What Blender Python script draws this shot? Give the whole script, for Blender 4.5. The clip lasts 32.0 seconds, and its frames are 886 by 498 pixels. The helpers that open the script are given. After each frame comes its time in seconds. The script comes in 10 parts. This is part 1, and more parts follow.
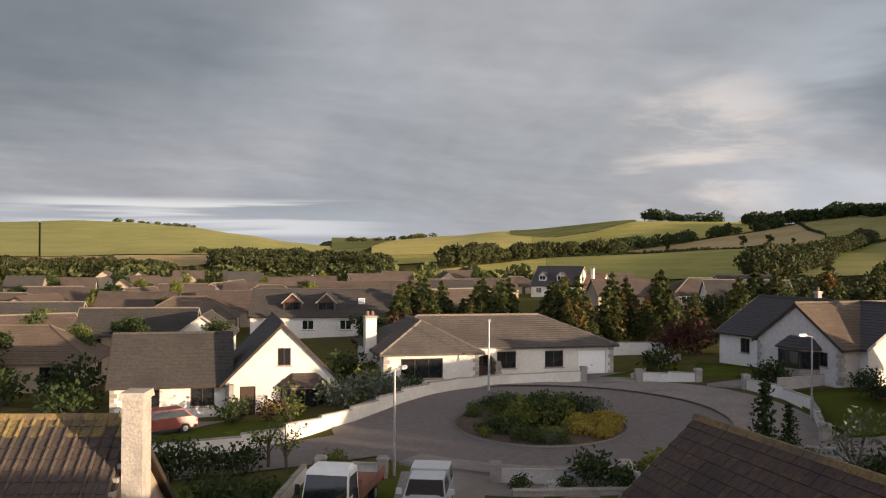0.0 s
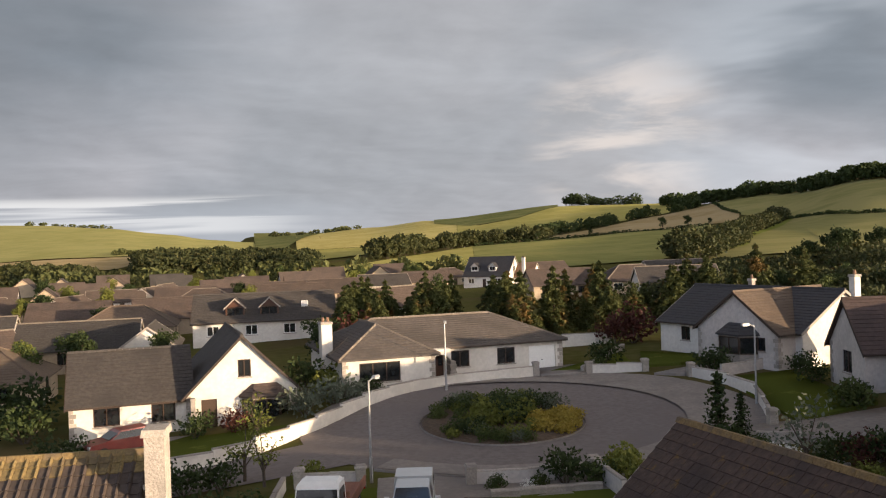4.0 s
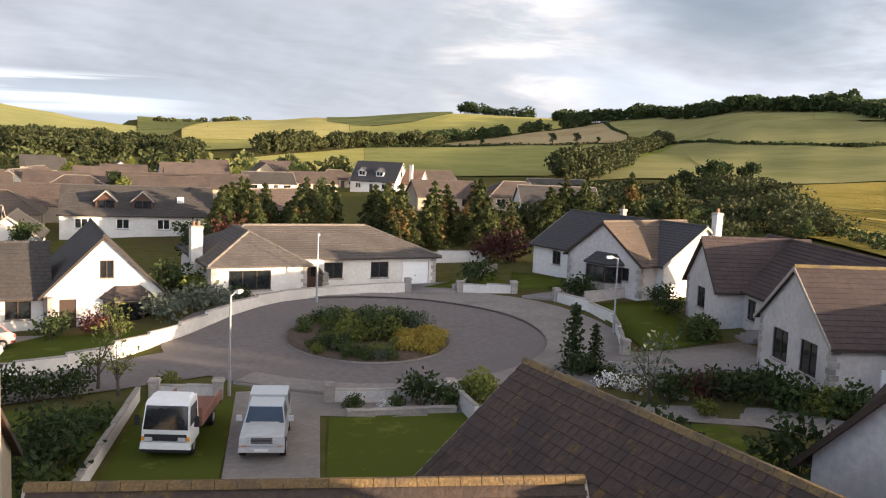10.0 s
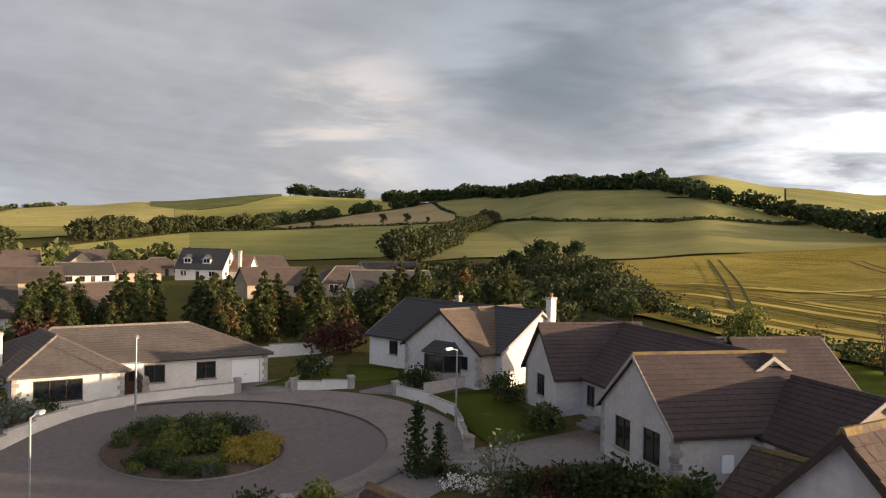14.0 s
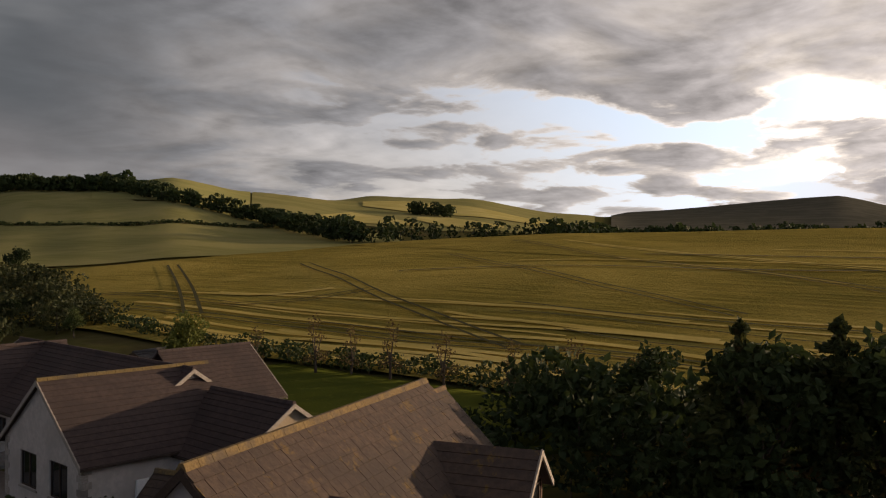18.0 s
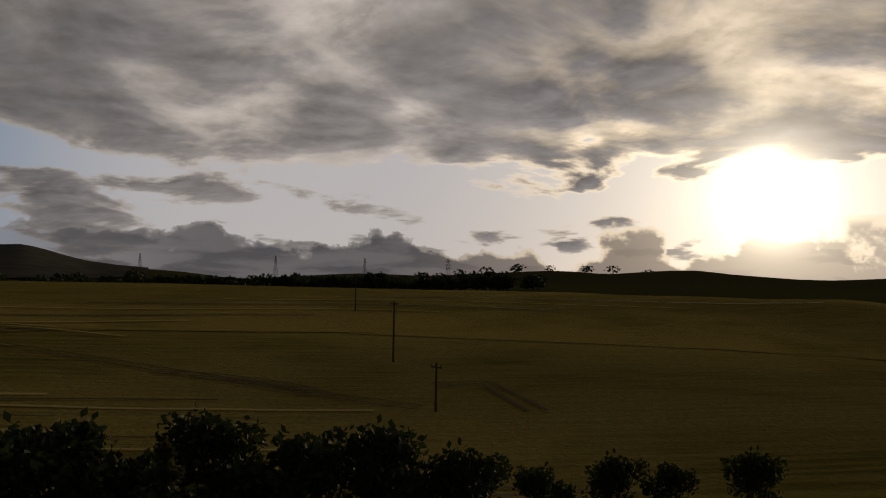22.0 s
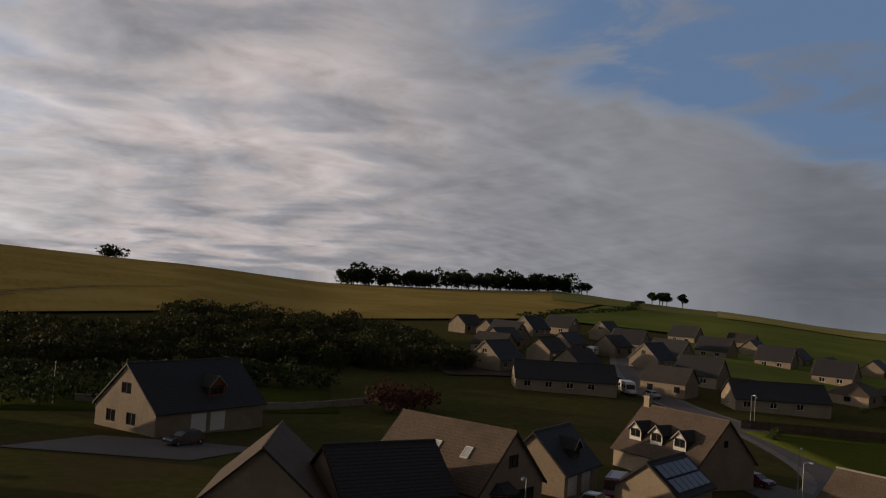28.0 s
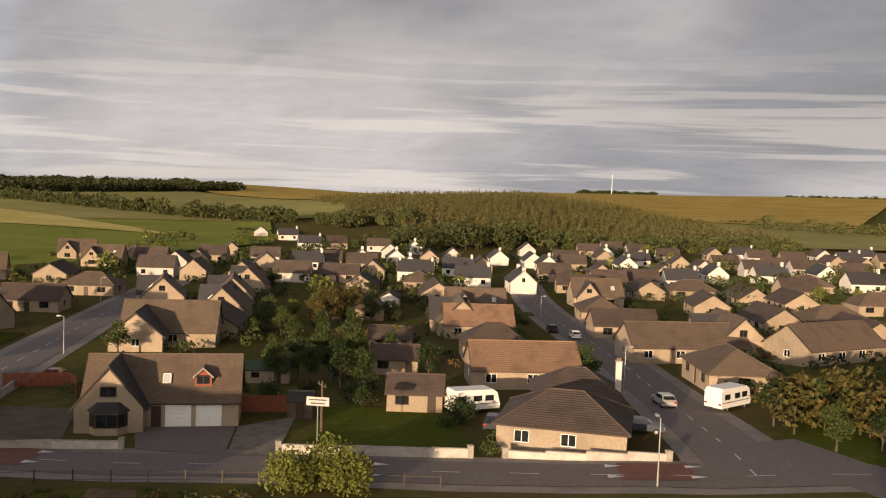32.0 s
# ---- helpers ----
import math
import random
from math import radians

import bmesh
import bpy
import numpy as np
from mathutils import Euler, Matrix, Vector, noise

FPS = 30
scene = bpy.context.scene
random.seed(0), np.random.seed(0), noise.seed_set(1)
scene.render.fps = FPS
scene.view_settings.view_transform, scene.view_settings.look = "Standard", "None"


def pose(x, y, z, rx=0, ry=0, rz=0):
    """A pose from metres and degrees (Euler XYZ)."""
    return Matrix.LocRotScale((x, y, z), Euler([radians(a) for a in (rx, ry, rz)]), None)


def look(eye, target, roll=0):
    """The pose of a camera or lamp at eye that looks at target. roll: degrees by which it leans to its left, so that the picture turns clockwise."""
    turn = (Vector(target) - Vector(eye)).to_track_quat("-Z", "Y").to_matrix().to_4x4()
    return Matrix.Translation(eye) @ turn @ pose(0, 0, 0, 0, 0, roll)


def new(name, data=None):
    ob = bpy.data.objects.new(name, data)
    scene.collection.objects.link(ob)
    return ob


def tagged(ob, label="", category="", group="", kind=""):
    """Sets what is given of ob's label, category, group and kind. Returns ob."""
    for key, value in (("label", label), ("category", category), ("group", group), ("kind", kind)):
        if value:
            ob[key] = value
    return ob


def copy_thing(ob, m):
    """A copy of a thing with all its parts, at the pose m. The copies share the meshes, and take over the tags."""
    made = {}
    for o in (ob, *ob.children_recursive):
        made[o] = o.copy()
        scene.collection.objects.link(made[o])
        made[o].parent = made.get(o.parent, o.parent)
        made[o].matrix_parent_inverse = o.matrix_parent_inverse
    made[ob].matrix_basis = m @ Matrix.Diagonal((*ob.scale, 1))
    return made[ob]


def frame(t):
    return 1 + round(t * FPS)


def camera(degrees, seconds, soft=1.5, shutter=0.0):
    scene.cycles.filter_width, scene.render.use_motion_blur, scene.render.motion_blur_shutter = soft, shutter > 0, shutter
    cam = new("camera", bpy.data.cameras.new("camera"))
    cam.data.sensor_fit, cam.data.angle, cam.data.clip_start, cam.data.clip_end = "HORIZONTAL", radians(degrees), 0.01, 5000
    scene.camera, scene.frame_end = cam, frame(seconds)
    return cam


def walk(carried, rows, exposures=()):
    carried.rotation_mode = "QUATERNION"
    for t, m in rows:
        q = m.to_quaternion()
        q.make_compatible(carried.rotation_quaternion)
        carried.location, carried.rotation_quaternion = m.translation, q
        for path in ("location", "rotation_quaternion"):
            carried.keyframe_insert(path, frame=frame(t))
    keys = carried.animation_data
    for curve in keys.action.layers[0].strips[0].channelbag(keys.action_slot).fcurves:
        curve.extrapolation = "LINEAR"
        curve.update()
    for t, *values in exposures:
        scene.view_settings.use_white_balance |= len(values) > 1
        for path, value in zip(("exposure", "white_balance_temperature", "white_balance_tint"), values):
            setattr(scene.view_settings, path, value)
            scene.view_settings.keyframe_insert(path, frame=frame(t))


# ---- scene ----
cam = camera(52.01, 32.0, soft=1.15)
WALK = [
    (0.0, pose(-0.000, 0.000, 10.600, 90.487, -0.320, -0.003)),
    (0.5, pose(-0.189, -0.089, 10.710, 90.707, -4.272, -2.706)),
    (1.0, pose(-0.153, -0.424, 10.911, 90.439, -7.382, -0.925)),
    (1.5, pose(-0.326, -0.729, 11.089, 91.489, -7.546, 0.186)),
    (2.0, pose(-0.649, -1.091, 11.218, 90.621, -6.501, 1.564)),
    (2.5, pose(-1.200, -1.239, 11.304, 88.416, -2.950, 0.874)),
    (3.0, pose(-1.755, -1.278, 11.375, 88.644, 3.118, 0.748)),
    (3.5, pose(-2.053, -1.149, 11.491, 89.150, 5.607, -2.521)),
    (4.0, pose(-2.049, -1.174, 11.621, 89.780, 1.908, -4.786)),
    (4.5, pose(-1.902, -1.142, 11.691, 90.643, -1.248, -5.859)),
    (6.5, pose(-1.482, -0.972, 12.073, 91.333, -4.449, -5.923)),
    (7.0, pose(-1.687, -1.292, 12.102, 91.693, -2.046, -3.824)),
    (7.5, pose(-1.873, -1.477, 12.043, 90.796, -1.735, -4.710)),
    (8.0, pose(-1.914, -1.573, 11.993, 87.366, -1.707, -6.430)),
    (8.5, pose(-2.010, -1.760, 12.058, 86.122, 1.005, -6.145)),
    (9.0, pose(-1.863, -1.752, 12.213, 85.428, 0.214, -6.742)),
    (9.5, pose(-1.501, -1.526, 12.371, 84.829, -1.197, -7.298)),
    (10.0, pose(-1.146, -1.041, 12.574, 83.652, -2.368, -11.528)),
    (10.5, pose(-0.773, -0.548, 12.657, 86.633, -3.128, -13.946)),
    (11.0, pose(-0.575, -0.122, 12.775, 88.734, -3.649, -12.941)),
    (11.5, pose(-0.298, 0.229, 12.797, 90.226, -5.513, -10.845)),
    (12.0, pose(-0.220, 0.468, 12.943, 90.403, -5.465, -10.400)),
    (12.5, pose(-0.172, 0.710, 13.020, 91.425, -5.222, -13.279)),
    (13.0, pose(-0.246, 1.050, 13.156, 92.076, -5.037, -17.896)),
    (13.5, pose(-0.475, 1.117, 13.174, 90.159, -2.942, -19.535)),
    (15.5, pose(-0.777, 1.374, 13.491, 86.997, 2.314, -32.153)),
    (16.0, pose(-0.284, 1.401, 13.473, 86.430, 2.133, -34.971)),
    (16.5, pose(0.406, 1.290, 13.483, 86.195, 0.713, -37.507)),
    (17.0, pose(1.211, 1.261, 13.496, 86.507, -0.508, -44.109)),
    (17.5, pose(1.898, 1.109, 13.561, 88.646, -1.281, -50.280)),
    (18.0, pose(2.645, 1.047, 13.668, 89.637, -0.367, -54.517)),
    (18.5, pose(3.430, 0.861, 13.759, 91.044, -0.872, -57.304)),
    (19.0, pose(4.011, 0.520, 13.983, 92.119, -2.290, -59.274)),
    (19.5, pose(4.792, 0.378, 14.128, 93.821, -5.134, -63.793)),
    (20.0, pose(5.082, 0.125, 14.312, 94.073, -4.111, -69.118)),
    (20.5, pose(5.590, -0.204, 14.431, 94.043, -3.348, -77.102)),
    (21.0, pose(5.550, -0.307, 14.743, 94.102, -2.616, -85.039)),
    (21.5, pose(5.626, -0.554, 15.012, 93.839, -1.253, -94.254)),
    (22.0, pose(5.342, -0.298, 15.106, 93.271, -0.910, -102.985)),
    (22.5, pose(5.058, -0.222, 15.148, 92.851, -2.265, -110.485)),
    (23.0, pose(4.685, -0.713, 15.177, 92.457, -3.012, -116.525)),
    (23.5, pose(4.399, -1.277, 15.265, 92.392, -3.521, -123.092)),
    (24.0, pose(4.350, -1.072, 15.065, 92.299, -4.801, -130.780)),
    (24.5, pose(4.372, -0.857, 14.858, 92.300, -6.587, -139.336)),
    (26.5, pose(4.059, -0.663, 14.736, 93.504, -8.008, -176.346)),
    (27.0, pose(3.955, -0.781, 14.980, 93.548, -8.166, 174.587)),
    (27.5, pose(4.012, -0.898, 15.322, 93.413, -6.693, 165.091)),
    (28.0, pose(3.945, -1.208, 15.519, 92.056, -3.762, 154.518)),
    (28.5, pose(3.905, -1.549, 15.574, 89.090, -2.746, 143.884)),
    (29.0, pose(3.958, -1.719, 15.872, 86.116, -3.937, 135.302)),
    (29.5, pose(3.550, -2.265, 16.043, 85.032, -4.656, 125.164)),
    (30.0, pose(3.046, -2.600, 16.261, 84.902, -5.569, 114.075)),
    (30.5, pose(2.656, -3.061, 16.340, 85.679, -5.728, 104.211)),
    (31.0, pose(2.450, -3.466, 16.543, 85.549, -4.366, 101.016)),
    (31.5, pose(2.270, -3.792, 16.677, 85.216, -3.004, 93.726)),
    (32.0, pose(1.586, -4.149, 16.754, 86.092, -2.037, 80.454)),
]
EXPOSURE = [(0.0, 1.2, 6400, 10), (4.0, 1.3, 6400, 10), (7.0, 1.4, 6500, 10), (9.0, 1.58, 6400, 10), (10.0, 1.95, 6100, 9), (11.0, 1.52, 6200, 10), (13.0, 1.35, 6400, 10), (15.0, 1.3, 6400, 11), (16.0, 1.0, 6800, 13), (18.0, 0.05, 6900, 13), (20.0, -0.8, 6850, 12), (21.0, -1.4, 6800, 12),
            (22.0, -2.0, 6600, 12), (24.5, -2.0, 6600, 12), (26.5, -1.5, 6300, 11), (28.0, -0.9, 6200, 10), (29.0, 0.3, 6150, 10), (30.0, 1.0, 6300, 11), (31.0, 0.75, 6650, 12), (32.0, 0.7, 6800, 12.5)]
walk(cam, WALK, EXPOSURE)

# ---- light ----
SUN_AZ, SUN_EL = 123.0, 6.4
world = bpy.data.worlds.new("sky")
scene.world = world
world.use_nodes = True


class Nodes:
    """Short hand for building a node tree."""

    def __init__(self, tree):
        self.tree = tree
        tree.nodes.clear()

    def add(self, kind):
        return self.tree.nodes.new("ShaderNode" + kind)

    def link(self, a, b):
        self.tree.links.new(a, b)

    def math(self, op, a, b=None, c=None, clamp=False):
        node = self.tree.nodes.new("ShaderNodeMath")
        node.operation, node.use_clamp = op, clamp
        for i, v in enumerate((a, b, c)):
            if v is None:
                continue
            if isinstance(v, (int, float)):
                node.inputs[i].default_value = v
            else:
                self.link(v, node.inputs[i])
        return node.outputs[0]

    def vmath(self, op, a, b=None):
        node = self.tree.nodes.new("ShaderNodeVectorMath")
        node.operation = op
        for i, v in enumerate((a, b)):
            if v is None:
                continue
            if isinstance(v, (tuple, list)):
                node.inputs[i].default_value = v
            else:
                self.link(v, node.inputs[i])
        return node.outputs["Value"] if op in ("DOT_PRODUCT", "LENGTH") else node.outputs[0]

    def noise(self, vec, scale, detail=4.0, rough=0.55, distort=0.0):
        node = self.tree.nodes.new("ShaderNodeTexNoise")
        node.inputs["Scale"].default_value, node.inputs["Detail"].default_value = scale, detail
        node.inputs["Roughness"].default_value, node.inputs["Distortion"].default_value = rough, distort
        if vec is not None:
            self.link(vec, node.inputs["Vector"])
        return node.outputs["Fac"]

    def ramp(self, fac, lo, hi, a=0.0, b=1.0, smooth=True):
        node = self.tree.nodes.new("ShaderNodeMapRange")
        node.interpolation_type = "SMOOTHSTEP" if smooth else "LINEAR"
        for i, v in enumerate((fac, lo, hi, a, b)):
            if isinstance(v, (int, float)):
                node.inputs[i].default_value = v
            else:
                self.link(v, node.inputs[i])
        return node.outputs[0]

    def mix(self, fac, a, b, mode="MIX"):
        node = self.tree.nodes.new("ShaderNodeMix")
        node.data_type, node.blend_type = "RGBA", mode
        for i, v in ((0, fac), (6, a), (7, b)):
            if isinstance(v, (int, float)):
                node.inputs[i].default_value = v
            elif isinstance(v, (tuple, list)):
                node.inputs[i].default_value = (*v[:3], 1.0)
            else:
                self.link(v, node.inputs[i])
        return node.outputs[2]


def way(az, el):
    a, e = radians(az), radians(el)
    return Vector((math.sin(a) * math.cos(e), math.cos(a) * math.cos(e), math.sin(e)))


def build_sky():
    n = Nodes(world.node_tree)
    out, back = n.add("OutputWorld"), n.add("Background")
    n.link(back.outputs[0], out.inputs[0])
    sky = n.tree.nodes.new("ShaderNodeTexSky")
    sky.sky_type, sky.sun_disc = "NISHITA", False
    sky.sun_elevation, sky.sun_rotation = radians(SUN_EL), radians(SUN_AZ)
    sky.air_density, sky.dust_density, sky.ozone_density = 1.0, 1.2, 1.5
    co = n.tree.nodes.new("ShaderNodeTexCoord")
    d = n.vmath("NORMALIZE", co.outputs["Generated"])
    sep = n.tree.nodes.new("ShaderNodeSeparateXYZ")
    n.link(d, sep.inputs[0])
    el = sep.outputs[2]
    up = n.math("MAXIMUM", el, 0.0)
    # the cloud deck lies flat overhead: directions meet it ever farther out towards the horizon
    k = n.math("DIVIDE", 1.0, n.math("ADD", up, 0.16))
    flat = n.tree.nodes.new("ShaderNodeCombineXYZ")
    n.link(n.math("MULTIPLY", sep.outputs[0], k), flat.inputs[0])
    n.link(n.math("MULTIPLY", sep.outputs[1], k), flat.inputs[1])
    deck = flat.outputs[0]

    def near(az, high, spread, soft):
        dot = n.vmath("DOT_PRODUCT", d, tuple(way(az, high)))
        return n.ramp(dot, math.cos(radians(spread + soft)), math.cos(radians(max(spread - soft, 0.0))))

    level = n.tree.nodes.new("ShaderNodeCombineXYZ")
    n.link(sep.outputs[0], level.inputs[0])
    n.link(sep.outputs[1], level.inputs[1])
    flatdir = n.vmath("NORMALIZE", level.outputs[0])

    def bearing_mask(az, spread, soft):
        dot = n.vmath("DOT_PRODUCT", flatdir, tuple(way(az, 0)))
        return n.ramp(dot, math.cos(radians(min(spread + soft, 180))), math.cos(radians(max(spread - soft, 0.0))))

    def stretched(scale, place=(0, 0, 0)):
        node = n.tree.nodes.new("ShaderNodeMapping")
        node.inputs["Scale"].default_value, node.inputs["Location"].default_value = scale, place
        n.link(d, node.inputs[0])
        return node.outputs[0]

    # cloud thickness, and the same a little nearer the sun: the difference lights the sunward edges
    thick = n.noise(deck, 2.3, 7.0, 0.55, 0.25)
    toward = n.vmath("ADD", deck, tuple(way(SUN_AZ, 0) * 0.07))
    edge = n.math("SUBTRACT", thick, n.noise(toward, 2.3, 7.0, 0.55, 0.25))
    big = n.noise(deck, 0.5, 3.0, 0.5, 0.3)
    soft = n.noise(stretched((1.0, 1.0, 2.4)), 2.6, 3.0, 0.45, 0.2)
    long_soft = n.noise(stretched((2.2, 2.2, 9.0)), 1.0, 4.0, 0.5, 0.5)

    east = bearing_mask(104, 50, 16)
    west = bearing_mask(282, 40, 20)
    south = bearing_mask(184, 24, 16)
    north_east = bearing_mask(56, 14, 13)
    south_west = bearing_mask(228, 16, 14)
    crisp = n.math("MAXIMUM", n.math("MAXIMUM", east, n.math("MULTIPLY", north_east, 0.8)), n.math("MULTIPLY", south, 0.45))
    sun_dot = n.vmath("DOT_PRODUCT", d, tuple(way(SUN_AZ, SUN_EL)))
    glow_wide = n.ramp(sun_dot, math.cos(radians(75)), 1.0)
    glow_mid = n.ramp(sun_dot, math.cos(radians(24)), 1.0)

    # how much of the sky is covered: a closed deck, but an open band low towards the sun
    limit = n.ramp(n.math("ADD", el, n.math("MULTIPLY", n.math("SUBTRACT", big, 0.5), 0.10)), 0.11, 0.215, 0.585, 0.24)
    limit = n.math("SUBTRACT", limit, n.ramp(el, 0.09, 0.03, 0.0, 0.07))
    limit = n.mix(n.math("MULTIPLY", bearing_mask(68, 20, 10), n.ramp(el, 0.17, 0.11)), limit, (0.47, 0.47, 0.47))
    over_east = n.ramp(n.math("SUBTRACT", thick, limit), -0.015, 0.055)
    mask = n.mix(east, (1, 1, 1), over_east)
    # the blue gap in the south-west, above a slanting edge of the deck
    plane = way(193, 16.3).cross(way(231, 7.0)).normalized()
    plane = plane if plane.z > 0 else -plane
    gap = n.math("ADD", n.vmath("DOT_PRODUCT", d, tuple(plane)), n.math("MULTIPLY", n.math("SUBTRACT", thick, 0.5), 0.10))
    gap = n.math("MULTIPLY", n.ramp(gap, -0.012, 0.03), bearing_mask(229, 21, 6))
    wisp = n.ramp(n.noise(stretched((3.0, 3.0, 11.0)), 1.6, 6.0, 0.6, 0.9), 0.47, 0.68, 0.0, 0.75)
    hole = n.math("MULTIPLY", gap, n.math("SUBTRACT", 1.0, wisp))
    pale = n.math("MULTIPLY", near(166, 9, 12, 9), n.ramp(thick, 0.52, 0.42, 0.0, 0.55))
    mask = n.math("SUBTRACT", n.math("SUBTRACT", mask, hole, None, True), pale, None, True)

    # the deck: grey bellies, brighter thin places
    grey = n.mix(south, n.mix(west, (0.86, 0.96, 1.08), (1.50, 1.54, 1.66)), (3.6, 3.6, 3.9))
    grey = n.mix(north_east, grey, (1.9, 1.95, 2.1))
    grey = n.mix(south_west, grey, (1.65, 1.72, 1.92))
    grey = n.mix(bearing_mask(211, 8, 9), grey, (3.7, 3.6, 3.75))
    grey = n.mix(glow_wide, grey, (5.8, 5.4, 5.3))
    thin = n.mix(south, n.mix(west, (1.75, 1.72, 1.80), (2.9, 2.8, 2.8)), (8.0, 7.3, 7.1))
    thin = n.mix(north_east, thin, (4.4, 4.2, 4.1))
    thin = n.mix(south_west, thin, (3.2, 3.2, 3.4))
    thin = n.mix(glow_wide, thin, (17.0, 15.4, 13.6))
    thin = n.mix(glow_mid, thin, (48.0, 39.0, 27.0))
    belly = n.mix(crisp, n.ramp(soft, 0.36, 0.70), n.ramp(n.math("ADD", n.math("MULTIPLY", thick, 0.7), n.math("MULTIPLY", big, 0.3)), 0.56, 0.40))
    belly = n.math("MULTIPLY", belly, n.ramp(el, 0.04, 0.26, 0.95, 0.45))
    cloud = n.mix(belly, grey, thin)
    cloud = n.mix(n.math("MULTIPLY", near(6, 5, 9, 12), 0.55), cloud, (1.72, 1.70, 1.74))
    cloud = n.mix(n.math("MULTIPLY", near(95, 8, 7, 9), n.ramp(thick, 0.58, 0.42, 0.1, 0.8)), cloud, (17.0, 15.2, 13.6))
    cloud = n.mix(n.math("MULTIPLY", near(190, 8, 8, 10), n.ramp(thick, 0.60, 0.40, 0.1, 0.9)), cloud, (8.6, 7.4, 6.9))
    # darker, thicker cloud high in the north-west, north-east and south-east
    heavy = n.math("MAXIMUM", n.math("MAXIMUM", near(334, 12, 8, 10), n.math("MULTIPLY", near(64, 14, 9, 9), 0.45)), near(149, 14, 7, 8))
    cloud = n.mix(n.math("MULTIPLY", heavy, 0.45), cloud, n.mix(east, (0.45, 0.52, 0.60), (1.4, 1.35, 1.45)))
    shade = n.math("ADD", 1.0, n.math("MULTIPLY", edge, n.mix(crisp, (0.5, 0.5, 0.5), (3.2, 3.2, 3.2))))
    shade = n.math("MULTIPLY", n.math("MINIMUM", n.math("MAXIMUM", shade, 0.62), 1.7), n.ramp(long_soft, 0.35, 0.65, 0.93, 1.07))
    puff = n.tree.nodes.new("ShaderNodeVectorMath")
    puff.operation = "SCALE"
    n.link(cloud, puff.inputs[0])
    n.link(shade, puff.inputs["Scale"])
    cloud = puff.outputs[0]
    # bright fringe where the eastern clouds thin out
    fringe = n.math("MULTIPLY", n.ramp(n.math("SUBTRACT", thick, limit), 0.10, 0.0), east)
    cloud = n.mix(n.math("MULTIPLY", fringe, n.ramp(el, 0.05, 0.14, 0.15, 0.8)), cloud, thin)
    # the soft lit patch in the north and long bright streaks low in the west and north-west
    cloud = n.mix(n.math("MULTIPLY", near(16.3, 6.0, 0.0, 7.0), n.ramp(n.noise(stretched((3.0, 3.0, 14.0)), 2.0, 5.0, 0.55, 0.4), 0.40, 0.62, 0.1, 0.8)), cloud, (2.75, 2.45, 2.25))
    cloud = n.mix(n.math("MULTIPLY", near(27, 6.6, 6, 6), n.ramp(long_soft, 0.46, 0.60, 0.0, 0.45)), cloud, (2.3, 2.4, 2.55))
    streak = n.ramp(n.noise(stretched((2.6, 2.6, 62.0)), 1.0, 4.0, 0.55, 0.5), 0.50, 0.60)
    low_streak = n.math("MULTIPLY", west, n.ramp(el, 0.17, 0.06))
    north_streak = n.ramp(n.noise(stretched((2.0, 2.0, 80.0)), 1.0, 3.0, 0.5, 0.4), 0.44, 0.54)
    north_streak = n.math("MULTIPLY", n.math("MULTIPLY", north_streak, near(345, 2.3, 9, 4)), n.math("MULTIPLY", n.ramp(el, 0.064, 0.052), n.ramp(el, 0.018, 0.026)))
    cloud = n.mix(n.math("MULTIPLY", north_streak, 0.8), cloud, (3.3, 3.2, 3.1))
    cloud = n.mix(n.math("MULTIPLY", n.math("MULTIPLY", streak, low_streak), 0.36), cloud, (4.6, 4.2, 3.8))
    cloud = n.mix(n.math("MULTIPLY", near(344, 1.5, 15, 5), n.ramp(el, 0.066, 0.04, 0.0, 0.45)), cloud, (1.75, 1.85, 2.0))
    # overhead, out of view: deck dimmed and warmed to set the ambient light
    cloud = n.mix(n.ramp(el, 0.40, 0.75), cloud, n.mix(glow_wide, (0.80, 0.63, 0.49), (0.82, 0.64, 0.50)))
    clear = n.mix(n.ramp(el, 0.0, 0.20), (6.0, 5.7, 5.4), (3.9, 4.6, 5.8))
    clear = n.mix(gap, clear, (1.9, 2.9, 4.8))
    clear = n.mix(glow_wide, clear, (9.6, 12.2, 16.0))
    clear = n.mix(glow_mid, clear, (25.0, 23.5, 21.5))
    clear = n.mix(n.math("MULTIPLY", near(95, 6, 8, 13), 0.7), clear, (19.0, 17.2, 16.0))
    clear = n.mix(0.85, sky.outputs[0], clear)
    col = n.mix(mask, clear, cloud)
    # heaped clouds along the eastern horizon, grey with a bright upper rim
    heap = n.ramp(n.noise(stretched((1.0, 1.0, 1.5)), 9.0, 6.0, 0.52, 0.15), 0.34, 0.68, 0.030, 0.092)
    inside = n.math("SUBTRACT", heap, el)
    here = bearing_mask(106, 26, 10)
    bank = n.math("MULTIPLY", n.ramp(inside, -0.002, 0.004), here)
    rim = n.math("MULTIPLY", bank, n.ramp(inside, 0.012, 0.0))
    col = n.mix(n.math("MULTIPLY", bank, 0.93), col, n.mix(glow_mid, n.mix(n.ramp(thick, 0.4, 0.6), (3.2, 3.0, 3.1), (2.2, 2.1, 2.3)), (7.5, 6.0, 4.8)))
    col = n.mix(n.math("MULTIPLY", rim, 0.7), col, n.mix(glow_mid, (9.0, 8.4, 7.6), (40.0, 33.0, 23.0)))
    flare = n.math("MAXIMUM", sun_dot, 0.0)
    disc = n.math("ADD", n.math("MULTIPLY", n.math("POWER", flare, 1700.0), 110.0), n.math("MULTIPLY", n.math("POWER", flare, 220.0), 22.0))
